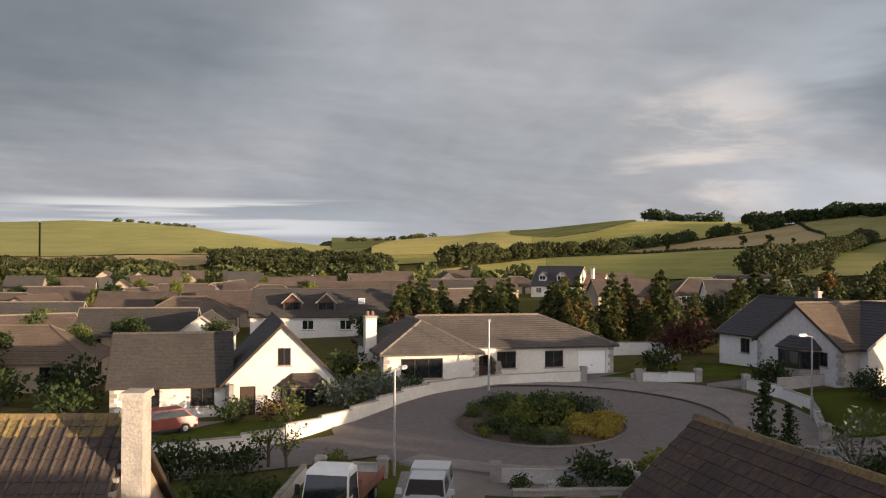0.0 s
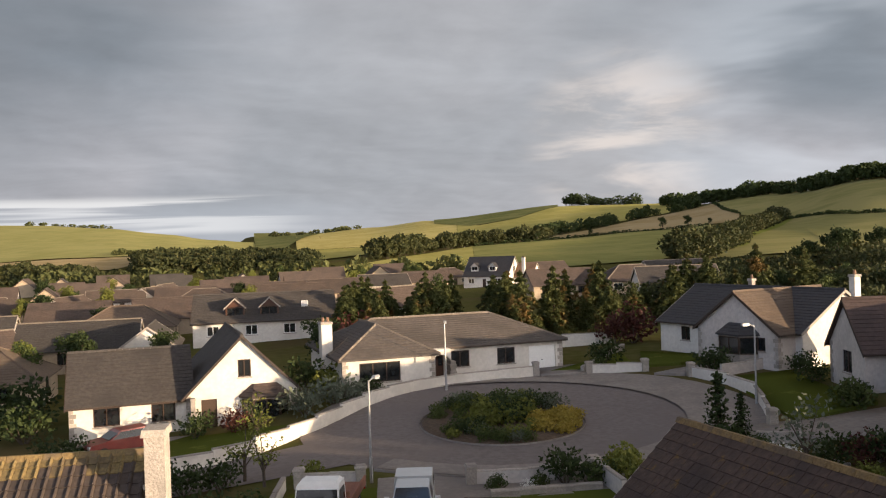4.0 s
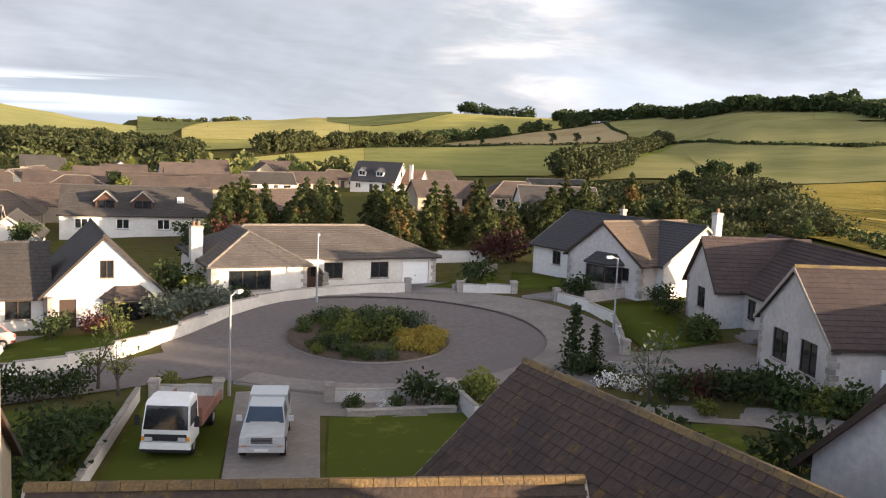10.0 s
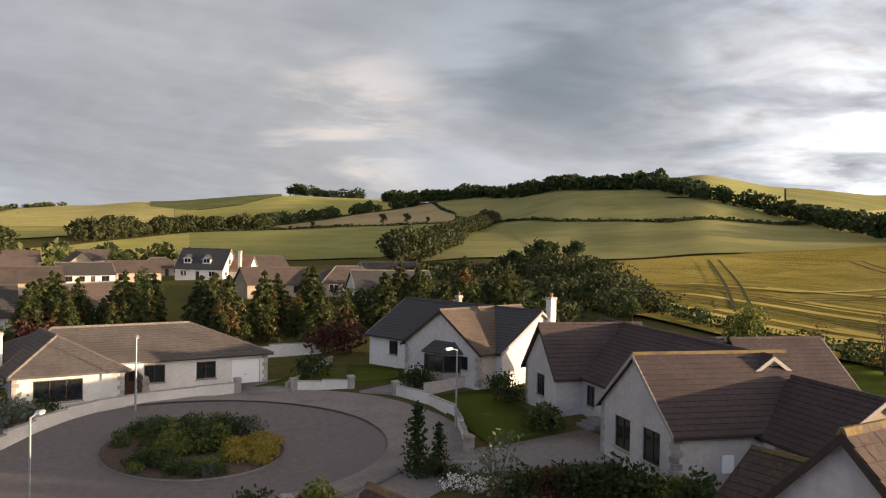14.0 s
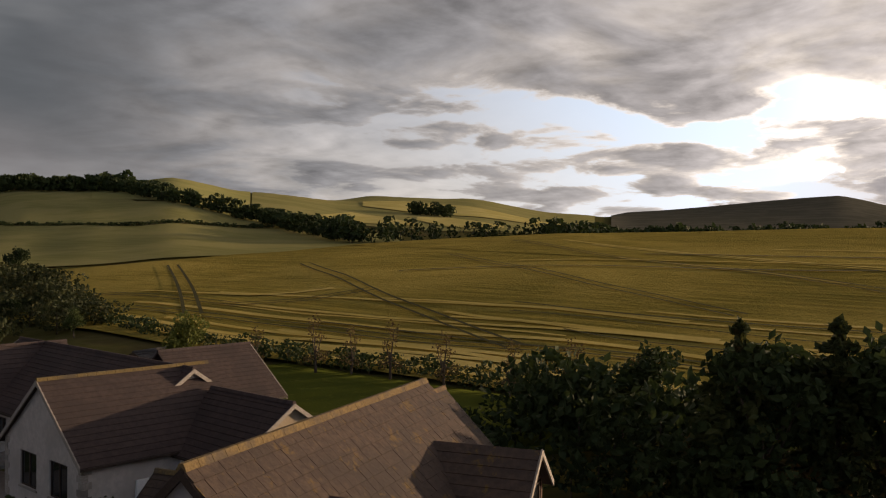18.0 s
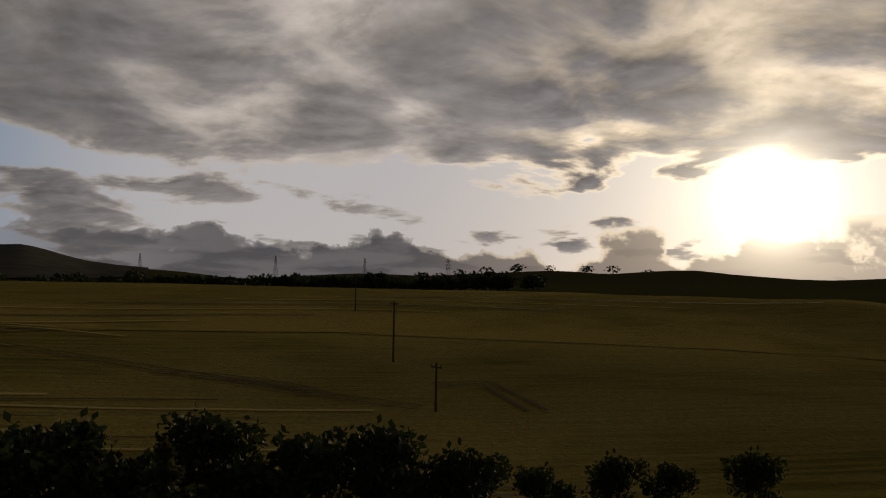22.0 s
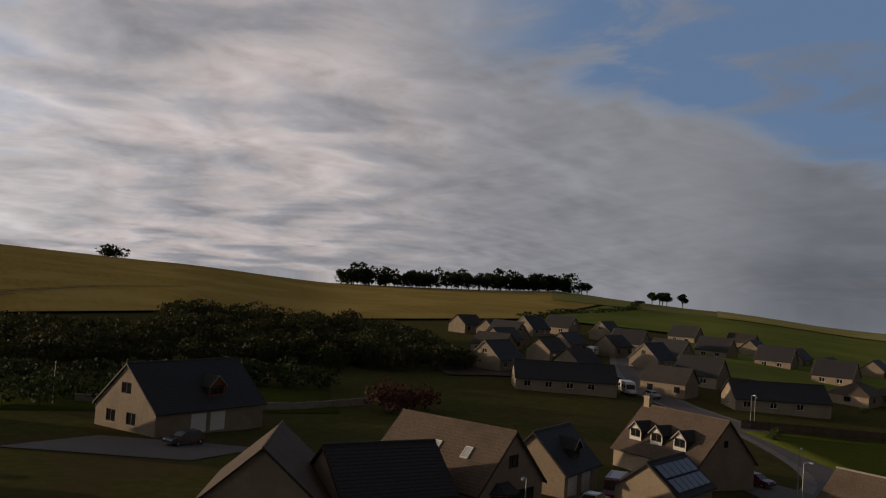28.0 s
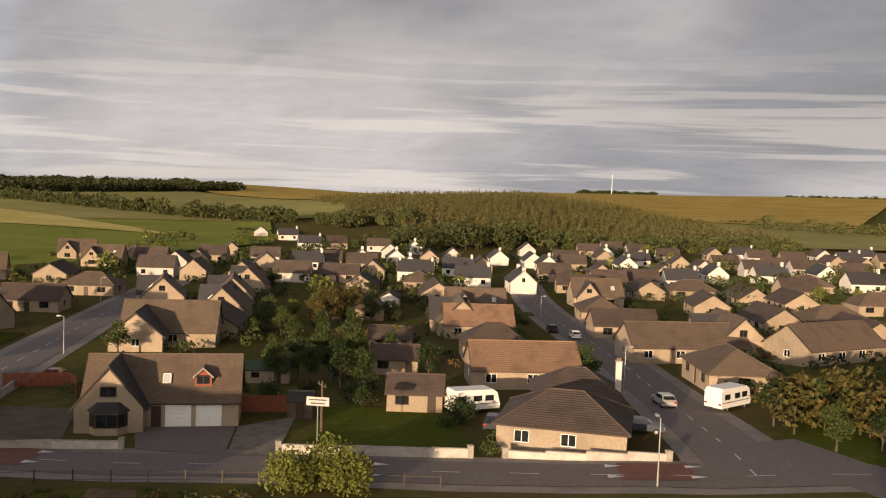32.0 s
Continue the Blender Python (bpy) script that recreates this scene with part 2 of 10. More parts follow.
    tint = n.tree.nodes.new("ShaderNodeVectorMath")
    tint.operation = "SCALE"
    tint.inputs[0].default_value = (1.0, 0.86, 0.62)
    n.link(disc, tint.inputs["Scale"])
    col = n.vmath("ADD", col, tint.outputs[0])
    n.link(col, back.inputs[0])
    back.inputs[1].default_value = 0.125


build_sky()
sun = new("sun", bpy.data.lights.new("sun", "SUN"))
sun.data.energy, sun.data.angle, sun.data.color = 4.3, radians(0.6), (1.0, 0.74, 0.48)
sun.matrix_world = look(way(SUN_AZ, SUN_EL) * 900, (0, 0, 0))

# ---- materials ----
MATS = {}


def surface(name, colours, rough=0.85, scale=1.0, detail=5.0, bump=0.0, bump_scale=8.0, vary=0.0, metal=0.0, island=False, spec=0.35, coat=0.0, blotch=0.0, blotch_colour=None, sss=0.0):
    """A material of two or three tones mixed by grain and by larger stains. vary: change from object to object."""
    if name in MATS:
        return MATS[name]
    m = bpy.data.materials.new(name)
    m.use_nodes = True
    n = Nodes(m.node_tree)
    out, bsdf = n.add("OutputMaterial"), n.add("BsdfPrincipled")
    n.link(bsdf.outputs[0], out.inputs[0])
    co = n.tree.nodes.new("ShaderNodeTexCoord").outputs["Object"]
    geo = n.tree.nodes.new("ShaderNodeNewGeometry")
    where = geo.outputs["Position"]
    grain = n.noise(where, scale * 6, detail)
    stain = n.noise(where, scale * 0.55, 3.0)
    col = n.mix(n.ramp(grain, 0.3, 0.7), colours[0], colours[1])
    third = colours[2] if len(colours) > 2 else tuple(0.6 * a + 0.4 * b for a, b in zip(colours[0], colours[1]))
    col = n.mix(n.ramp(stain, 0.45, 0.68, 0.0, 0.75), col, third)
    if blotch_colour:
        spots = n.noise(where, scale * 1.7, 6.0, 0.7)
        col = n.mix(n.ramp(spots, 0.66 - blotch, 0.74 - blotch), col, blotch_colour)
    if vary:
        rnd = geo.outputs["Random Per Island"] if island else n.tree.nodes.new("ShaderNodeObjectInfo").outputs["Random"]
        hsv = n.tree.nodes.new("ShaderNodeHueSaturation")
        n.link(n.ramp(rnd, 0.0, 1.0, 1.0 - vary, 1.0 + vary, False), hsv.inputs["Value"])
        n.link(n.ramp(n.math("FRACT", n.math("MULTIPLY", rnd, 7.3)), 0.0, 1.0, 0.5 - 0.035 * vary, 0.5 + 0.035 * vary, False), hsv.inputs["Hue"])
        n.link(col, hsv.inputs["Color"])
        col = hsv.outputs[0]
    n.link(col, bsdf.inputs["Base Color"])
    bsdf.inputs["Roughness"].default_value, bsdf.inputs["Metallic"].default_value = rough, metal
    bsdf.inputs["Specular IOR Level"].default_value = spec
    bsdf.inputs["Coat Weight"].default_value = coat
    if bump:
        node = n.tree.nodes.new("ShaderNodeBump")
        node.inputs["Strength"].default_value, node.inputs["Distance"].default_value = bump, 0.05
        n.link(n.noise(where, bump_scale, 4.0), node.inputs["Height"])
        n.link(node.outputs[0], bsdf.inputs["Normal"])
    MATS[name] = m
    return m


def leafy(name, dark, light, accent=None):
    """Foliage: thin leaves that let some light through, each clump in its own tone."""
    m = bpy.data.materials.new(name)
    m.use_nodes = True
    n = Nodes(m.node_tree)
    out, bsdf = n.add("OutputMaterial"), n.add("BsdfPrincipled")
    geo = n.tree.nodes.new("ShaderNodeNewGeometry")
    info = n.tree.nodes.new("ShaderNodeObjectInfo")
    tone = n.math("ADD", n.math("MULTIPLY", geo.outputs["Random Per Island"], 0.6), n.math("MULTIPLY", info.outputs["Random"], 0.4))
    col = n.mix(tone, dark, light)
    if accent:
        col = n.mix(n.ramp(n.noise(geo.outputs["Position"], 0.35, 3.0), 0.56, 0.66, 0.0, 0.9), col, accent)
    n.link(col, bsdf.inputs["Base Color"])
    bsdf.inputs["Roughness"].default_value, bsdf.inputs["Specular IOR Level"].default_value = 0.7, 0.2
    thin = n.add("BsdfTranslucent")
    n.link(col, thin.inputs[0])
    mixer = n.add("MixShader")
    mixer.inputs[0].default_value = 0.25
    n.link(bsdf.outputs[0], mixer.inputs[1])
    n.link(thin.outputs[0], mixer.inputs[2])
    n.link(mixer.outputs[0], out.inputs[0])
    return m


def crop(name, base, light, dark, row, axis, sheen=0.0):
    """A field with the grain of its drilling rows, lodged patches and lighter and darker drifts."""
    m = bpy.data.materials.new(name)
    m.use_nodes = True
    n = Nodes(m.node_tree)
    out, bsdf = n.add("OutputMaterial"), n.add("BsdfPrincipled")
    n.link(bsdf.outputs[0], out.inputs[0])
    where = n.tree.nodes.new("ShaderNodeNewGeometry").outputs["Position"]
    turn = n.tree.nodes.new("ShaderNodeMapping")
    turn.inputs["Rotation"].default_value = (0, 0, radians(axis))
    turn.inputs["Scale"].default_value = (1.0, 0.09, 1.0)
    n.link(where, turn.inputs[0])
    rows = n.noise(turn.outputs[0], row, 4.0, 0.6)
    drift = n.noise(where, 0.018, 4.0, 0.6, 0.6)
    grain = n.noise(where, 1.6, 5.0, 0.7)
    col = n.mix(n.ramp(rows, 0.35, 0.65), dark, base)
    col = n.mix(n.ramp(drift, 0.42, 0.62), col, light)
    col = n.mix(n.ramp(grain, 0.35, 0.65, 0.0, 0.45), col, dark)
    n.link(col, bsdf.inputs["Base Color"])
    bsdf.inputs["Roughness"].default_value, bsdf.inputs["Specular IOR Level"].default_value = 1.0, 0.0
    node = n.tree.nodes.new("ShaderNodeBump")
    # the beard of ripe ears shines against low light
    bsdf.inputs["Sheen Weight"].default_value, bsdf.inputs["Sheen Roughness"].default_value = sheen, 0.45
    bsdf.inputs["Sheen Tint"].default_value = (1.0, 0.70, 0.22, 1.0)
    node.inputs["Strength"].default_value, node.inputs["Distance"].default_value = (1.0, 0.7) if sheen else (0.3, 0.25)
    n.link(n.math("ADD", rows, n.math("MULTIPLY", grain, 0.6)), node.inputs["Height"])
    n.link(node.outputs[0], bsdf.inputs["Normal"])
    MATS[name] = m
    return m


PASTURE = surface("pasture", [(0.074, 0.076, 0.024), (0.104, 0.098, 0.036), (0.095, 0.072, 0.038)], 1.0, 0.12, bump=0.6, bump_scale=1.2, spec=0.0)
LAWN = surface("lawn", [(0.090, 0.108, 0.020), (0.118, 0.132, 0.028), (0.118, 0.114, 0.032)], 1.0, 0.35, bump=0.9, bump_scale=4.0, spec=0.0, blotch=0.3, blotch_colour=(0.074, 0.090, 0.018))
ROUGH_GRASS = surface("rough_grass", [(0.070, 0.082, 0.014), (0.118, 0.112, 0.030), (0.090, 0.066, 0.032)], 1.0, 0.6, bump=1.0, bump_scale=3.0, spec=0.0)
EARTH = surface("trodden_earth", [(0.150, 0.108, 0.070), (0.200, 0.150, 0.104), (0.110, 0.078, 0.050)], 1.0, 0.7, bump=0.8, bump_scale=3.0, spec=0.0)
ASPHALT = surface("asphalt", [(0.138, 0.120, 0.114), (0.176, 0.154, 0.146), (0.150, 0.130, 0.124)], 0.9, 0.5, bump=0.10, bump_scale=30, spec=0.25)
PAVING = surface("paving", [(0.195, 0.172, 0.156), (0.250, 0.222, 0.200), (0.165, 0.146, 0.134)], 0.9, 0.6, bump=0.3, bump_scale=20)
GRAVEL = surface("gravel", [(0.130, 0.120, 0.105), (0.230, 0.215, 0.190), (0.100, 0.095, 0.085)], 0.95, 1.5, bump=0.8, bump_scale=25)
RED_PATCH = surface("red_surfacing", [(0.150, 0.060, 0.045), (0.200, 0.085, 0.062), (0.12, 0.06, 0.05)], 0.9, 1.0)
PAINT_LINE = surface("road_paint", [(0.55, 0.54, 0.50), (0.70, 0.69, 0.66), (0.35, 0.34, 0.33)], 0.8, 2.0)
SOIL = surface("soil", [(0.070, 0.048, 0.032), (0.120, 0.085, 0.058), (0.055, 0.040, 0.028)], 0.95, 0.8, bump=0.9, bump_scale=4)
HARL_WHITE = surface("white_harling", [(0.58, 0.54, 0.49), (0.66, 0.62, 0.56), (0.50, 0.465, 0.42)], 0.9, 0.7, bump=0.35, bump_scale=35)
HARL_GREY = surface("grey_harling", [(0.44, 0.40, 0.37), (0.54, 0.49, 0.45), (0.38, 0.345, 0.315)], 0.9, 0.7, bump=0.35, bump_scale=35)
HARL_CREAM = surface("cream_harling", [(0.30, 0.235, 0.165), (0.36, 0.285, 0.205), (0.265, 0.21, 0.15)], 0.9, 0.7, bump=0.35, bump_scale=35, vary=0.10)
HARL_TAN = surface("tan_harling", [(0.26, 0.205, 0.15), (0.32, 0.26, 0.19), (0.22, 0.175, 0.13)], 0.9, 0.7, bump=0.35, bump_scale=35, vary=0.12)
STONE = surface("quoin_stone", [(0.27, 0.24, 0.21), (0.38, 0.34, 0.30), (0.22, 0.20, 0.18)], 0.9, 2.5, bump=0.6, bump_scale=12, vary=0.18)
BLOCK_WALL = surface("wall_block", [(0.40, 0.37, 0.33), (0.52, 0.48, 0.43), (0.32, 0.30, 0.27)], 0.9, 1.5, bump=0.5, bump_scale=12, vary=0.15)
ROOF_BROWN = surface("brown_roof_tile", [(0.062, 0.046, 0.038), (0.092, 0.068, 0.056), (0.052, 0.040, 0.035)], 0.85, 0.7, bump=0.4, bump_scale=14, vary=0.12, blotch=0.0, blotch_colour=(0.11, 0.09, 0.072))
# plum-brown tile, darker than ROOF_BROWN: shade on the roofs is in the colour
ROOF_PLUM_SHADE = surface("shaded_plum_roof_tile", [(0.050, 0.035, 0.033), (0.074, 0.051, 0.047), (0.042, 0.031, 0.030)], 0.9, 0.7, bump=0.4, bump_scale=14, vary=0.12)
RIDGE_GREY = surface("weathered_ridge_tile", [(0.130, 0.108, 0.088), (0.185, 0.155, 0.125), (0.105, 0.088, 0.074)], 0.9, 2.0, bump=0.4, bump_scale=12, vary=0.15)
ROOF_GREY = surface("grey_brown_roof_tile", [(0.044, 0.039, 0.036), (0.066, 0.058, 0.053), (0.039, 0.035, 0.033)], 0.85, 0.7, bump=0.4, bump_scale=14, vary=0.12)
ROOF_PALE = surface("faded_brown_roof_tile", [(0.076, 0.065, 0.059), (0.106, 0.090, 0.081), (0.064, 0.055, 0.050)], 0.85, 0.7, bump=0.4, bump_scale=14, vary=0.12)
ROOF_TAN = surface("tan_roof_tile", [(0.104, 0.076, 0.056), (0.140, 0.104, 0.076), (0.088, 0.066, 0.051)], 0.85, 0.7, bump=0.4, bump_scale=14, vary=0.12)
ROOF_RED = surface("red_brown_roof_tile", [(0.190, 0.115, 0.075), (0.250, 0.155, 0.100), (0.150, 0.092, 0.062)], 0.85, 0.7, bump=0.4, bump_scale=14, vary=0.12)
ROOF_SLATE = surface("dark_slate", [(0.036, 0.036, 0.040), (0.058, 0.056, 0.060), (0.045, 0.042, 0.044)], 0.7, 0.9, bump=0.4, bump_scale=14, vary=0.14)
ROOF_OLD = surface("weathered_roof_tile", [(0.054, 0.038, 0.031), (0.082, 0.056, 0.043), (0.044, 0.033, 0.029)], 0.9, 0.9, bump=0.5, bump_scale=10, vary=0.28, blotch=0.09, blotch_colour=(0.120, 0.078, 0.028))
LICHEN = surface("lichened_ridge_tile", [(0.15, 0.10, 0.045), (0.23, 0.155, 0.065), (0.09, 0.07, 0.055)], 0.95, 2.5, bump=0.6, bump_scale=14, vary=0.25)
ROOF_PANTILE = surface("dark_pantile", [(0.050, 0.038, 0.033), (0.074, 0.056, 0.047), (0.042, 0.034, 0.031)], 0.85, 0.9, bump=0.4, bump_scale=10, vary=0.22, blotch=0.03, blotch_colour=(0.105, 0.085, 0.040))
LICHEN_TILE = surface("lichened_pantile", [(0.120, 0.086, 0.040), (0.200, 0.145, 0.062), (0.070, 0.055, 0.042)], 0.95, 2.0, bump=0.5, bump_scale=12, vary=0.25)
LAWN_FELT = surface("green_felt", [(0.045, 0.075, 0.050), (0.065, 0.100, 0.068)], 0.9, 2.0)
FRAME_BROWN = surface("brown_frame", [(0.035, 0.020, 0.013), (0.055, 0.032, 0.020)], 0.55, 3.0)
FRAME_WHITE = surface("white_frame", [(0.72, 0.71, 0.68), (0.80, 0.79, 0.76)], 0.5, 2.0)
BARGE_DARK = surface("dark_bargeboard", [(0.030, 0.020, 0.015), (0.048, 0.032, 0.024)], 0.6, 3.0)
BARGE_PALE = surface("pale_verge", [(0.27, 0.24, 0.205), (0.36, 0.32, 0.28)], 0.8, 2.0)
# opaque glossy panes: the unlit interior behind is put into the dark colour
GLASS = surface("window_glass", [(0.012, 0.014, 0.016), (0.018, 0.020, 0.022)], 0.06, 0.3, spec=0.6)
DOOR_WOOD = surface("brown_door", [(0.060, 0.026, 0.015), (0.090, 0.040, 0.024)], 0.5, 2.0)
GARAGE_WHITE = surface("white_garage_door", [(0.74, 0.73, 0.71), (0.80, 0.79, 0.77)], 0.45, 1.0)
TIMBER = surface("weathered_timber", [(0.075, 0.050, 0.033), (0.120, 0.085, 0.058), (0.06, 0.045, 0.034)], 0.85, 3.0, bump=0.4, bump_scale=12, vary=0.15)
TIMBER_RED = surface("red_stained_timber", [(0.210, 0.060, 0.028), (0.270, 0.085, 0.040), (0.17, 0.055, 0.03)], 0.8, 3.0, bump=0.3, bump_scale=12, vary=0.12)
BARK = surface("bark", [(0.060, 0.045, 0.033), (0.100, 0.080, 0.060), (0.045, 0.035, 0.027)], 0.95, 3.0, bump=0.8, bump_scale=8)
STEEL = surface("galvanised_steel", [(0.30, 0.30, 0.30), (0.38, 0.38, 0.38)], 0.45, 2.0, metal=0.5)
DARK_STEEL = surface("dark_steel", [(0.06, 0.06, 0.065), (0.09, 0.09, 0.095)], 0.6, 2.0, metal=0.4)
RUBBER = surface("tyre_rubber", [(0.014, 0.014, 0.015), (0.024, 0.024, 0.025)], 0.9, 5.0)
CAR_WHITE = surface("white_paint", [(0.72, 0.71, 0.69), (0.78, 0.77, 0.75)], 0.3, 0.5, coat=0.4)
CAR_SILVER = surface("silver_paint", [(0.50, 0.51, 0.52), (0.58, 0.59, 0.60)], 0.32, 0.5, metal=0.45, coat=0.4)
CAR_RED = surface("red_paint", [(0.150, 0.014, 0.012), (0.190, 0.020, 0.016)], 0.32, 0.5, coat=0.4)
CAR_DARK = surface("dark_blue_paint", [(0.020, 0.026, 0.040), (0.030, 0.038, 0.055)], 0.3, 0.5, coat=0.4)
LAMP_LENS = surface("clear_lens", [(0.42, 0.43, 0.44), (0.50, 0.51, 0.52)], 0.12, 1.0, spec=0.6)
TAIL_LENS = surface("red_lens", [(0.30, 0.015, 0.012), (0.38, 0.02, 0.016)], 0.2, 1.0)
AMBER_LENS = surface("amber_lens", [(0.55, 0.20, 0.02), (0.6, 0.24, 0.03)], 0.2, 1.0)
SOLAR = surface("solar_cell", [(0.012, 0.018, 0.050), (0.020, 0.030, 0.075)], 0.15, 0.5, spec=0.6)
RUST_DECK = surface("rusty_truck_bed", [(0.200, 0.085, 0.055), (0.270, 0.125, 0.085), (0.15, 0.08, 0.06)], 0.8, 2.0)
BARLEY = crop("barley", (0.330, 0.262, 0.062), (0.410, 0.320, 0.084), (0.155, 0.135, 0.028), 0.8, 62, 0.10)
BARLEY_MID = crop("ripening_barley", (0.400, 0.300, 0.080), (0.460, 0.345, 0.100), (0.270, 0.210, 0.054), 0.6, 40, 0.05)
LODGED = crop("lodged_barley", (0.600, 0.460, 0.150), (0.660, 0.510, 0.180), (0.460, 0.350, 0.095), 0.8, 4)
BARLEY_FAR = crop("ripe_barley", (0.390, 0.285, 0.086), (0.450, 0.335, 0.115), (0.310, 0.230, 0.070), 0.5, 20)
GREEN_CROP = crop("green_crop", (0.270, 0.252, 0.104), (0.315, 0.285, 0.122), (0.222, 0.215, 0.082), 0.25, 35)
GREEN_LIGHT = crop("light_green_crop", (0.305, 0.292, 0.118), (0.345, 0.320, 0.132), (0.262, 0.258, 0.096), 0.12, 70)
MEADOW = crop("yellow_green_meadow", (0.380, 0.340, 0.110), (0.430, 0.375, 0.130), (0.320, 0.300, 0.090), 0.2, 75)
MEADOW_GREEN = crop("green_meadow", (0.265, 0.258, 0.092), (0.315, 0.292, 0.108), (0.222, 0.225, 0.078), 0.2, 75)
PALE_CORN = crop("pale_corn", (0.480, 0.410, 0.150), (0.530, 0.450, 0.180), (0.410, 0.350, 0.120), 0.3, 15)
ROUGH_GREEN = crop("rough_hillside", (0.175, 0.185, 0.070), (0.230, 0.225, 0.090), (0.130, 0.145, 0.055), 0.3, 30)
GRASS_FIELD = crop("grass_field", (0.205, 0.235, 0.058), (0.240, 0.258, 0.070), (0.170, 0.200, 0.046), 0.2, 80)
STUBBLE = crop("pale_stubble", (0.380, 0.290, 0.150), (0.430, 0.340, 0.190), (0.300, 0.230, 0.115), 0.4, 70)
# distance haze over the far ridge is put into this grey-green
HAZE_HILL = crop("hazed_far_hill", (0.110, 0.105, 0.082), (0.135, 0.125, 0.098), (0.080, 0.080, 0.062), 0.15, 10)
TRACK = surface("tramline", [(0.055, 0.052, 0.018), (0.085, 0.075, 0.024)], 0.95, 1.0, bump=0.6, bump_scale=2.0, spec=0.1)
LEAF_DARK = leafy("dark_leaf", (0.018, 0.030, 0.010), (0.050, 0.070, 0.022))
LEAF_MID = leafy("mid_leaf", (0.030, 0.050, 0.014), (0.085, 0.105, 0.030))
LEAF_CONIFER = leafy("conifer_needle", (0.030, 0.042, 0.014), (0.090, 0.098, 0.030), (0.150, 0.092, 0.030))
LEAF_LIGHT = leafy("yellow_green_leaf", (0.090, 0.105, 0.020), (0.170, 0.180, 0.040))
LEAF_GOLD = leafy("golden_leaf", (0.230, 0.170, 0.025), (0.380, 0.290, 0.060))
LEAF_GREY = leafy("grey_green_leaf", (0.075, 0.090, 0.060), (0.150, 0.165, 0.120))
LEAF_RED = leafy("purple_leaf", (0.045, 0.016, 0.014), (0.095, 0.035, 0.026))
LEAF_DRY = leafy("dry_twig", (0.100, 0.070, 0.030), (0.180, 0.120, 0.050))
LEAF_HILL = leafy("hill_leaf", (0.022, 0.030, 0.011), (0.066, 0.071, 0.024), (0.074, 0.068, 0.024))
# lightened leaf tone: low sun and distance haze are put into the colour
LEAF_WOOD_HAZY = leafy("hazy_woodland_leaf", (0.034, 0.046, 0.016), (0.110, 0.118, 0.040), (0.115, 0.110, 0.036))
LEAF_THICKET = leafy("thicket_leaf", (0.022, 0.030, 0.010), (0.066, 0.066, 0.022), (0.085, 0.058, 0.022))
LEAF_AUTUMN = leafy("olive_brown_leaf", (0.060, 0.058, 0.016), (0.130, 0.105, 0.030), (0.150, 0.090, 0.026))
LEAF_SPRUCE = leafy("spruce_needle", (0.070, 0.070, 0.024), (0.175, 0.150, 0.052))
BLOSSOM = surface("white_blossom", [(0.62, 0.60, 0.54), (0.75, 0.73, 0.68)], 0.8, 3.0)


# ---- the land ----
# Lie of the land, fitted to the skyline seen by the camera: for each bearing (degrees clockwise from +y), distance and
# height of the slopes and crests.
LAND = {}


def bearing(az, *steps):
    LAND[az] = ((0.0, 0.0),) + steps + ((steps[-1][0] * 1.6, steps[-1][1] - 40.0), (7000.0, -200.0))


bearing(357, (40, 0.45), (54, 0.8), (64, 1.3), (120, 1.3), (250, -0.1), (420, 0.3), (700, 7.5), (1500, 36), (2800, 62))
bearing(0, (40, 0.5), (52, 0.9), (64, 1.4), (120, 1.5), (250, 0.0), (420, 0.5), (700, 8), (1800, 51))
bearing(4, (40, 0.5), (52, 0.9), (64, 1.4), (120, 1.5), (250, 0.0), (420, 1.0), (750, 9), (1600, 56))
bearing(12, (40, 0.6), (52, 0.9), (66, 1.5), (120, 2.0), (250, 1.5), (420, 3.0), (800, 14), (1500, 71))
bearing(18, (40, 0.6), (52, 1.0), (70, 1.9), (120, 2.5), (250, 2.5), (420, 5.0), (800, 18), (1400, 63))
bearing(25, (40, 0.7), (55, 1.3), (75, 2.2), (120, 3.0), (200, 4.0), (420, 7.0), (720, 20), (1150, 62))
bearing(30, (35, 0.8), (45, 1.6), (75, 2.4), (120, 4.0), (190, 6.5), (300, 5.0), (450, 9.0), (1000, 66))
bearing(34, (35, 0.8), (45, 1.7), (75, 2.5), (120, 5.0), (200, 8.0), (300, 5.5), (450, 12.0), (1000, 70))
bearing(38, (35, 0.9), (45, 1.8), (80, 2.6), (130, 6.0), (210, 9.2), (310, 7.0), (480, 16.0), (1000, 80))
bearing(43, (35, 1.0), (45, 1.9), (80, 2.7), (140, 7.0), (230, 10.6), (330, 8.0), (500, 14.0), (1100, 72))
bearing(50, (35, 1.0), (45, 2.0), (75, 2.8), (150, 8.5), (260, 13.3), (360, 9.0), (600, 18.0), (1500, 90))
bearing(56, (35, 1.0), (45, 2.0), (70, 2.8), (150, 9.0), (270, 15.0), (380, 10.0), (700, 22.0), (1700, 97))
bearing(62, (35, 1.0), (45, 2.0), (65, 2.7), (150, 9.5), (280, 16.6), (400, 11.0), (800, 22.0), (1900, 76))
bearing(66, (35, 1.0), (45, 2.0), (65, 2.7), (150, 9.6), (290, 17.0), (420, 11.0), (900, 22.0), (2900, 111))
bearing(78, (35, 1.0), (45, 1.8), (65, 2.5), (150, 9.8), (300, 18.6), (450, 11.0), (1200, 25.0), (2900, 157))
bearing(82, (35, 1.0), (45, 1.8), (65, 2.4), (150, 9.8), (300, 18.7), (450, 13.0), (1200, 25.0), (2900, 112))
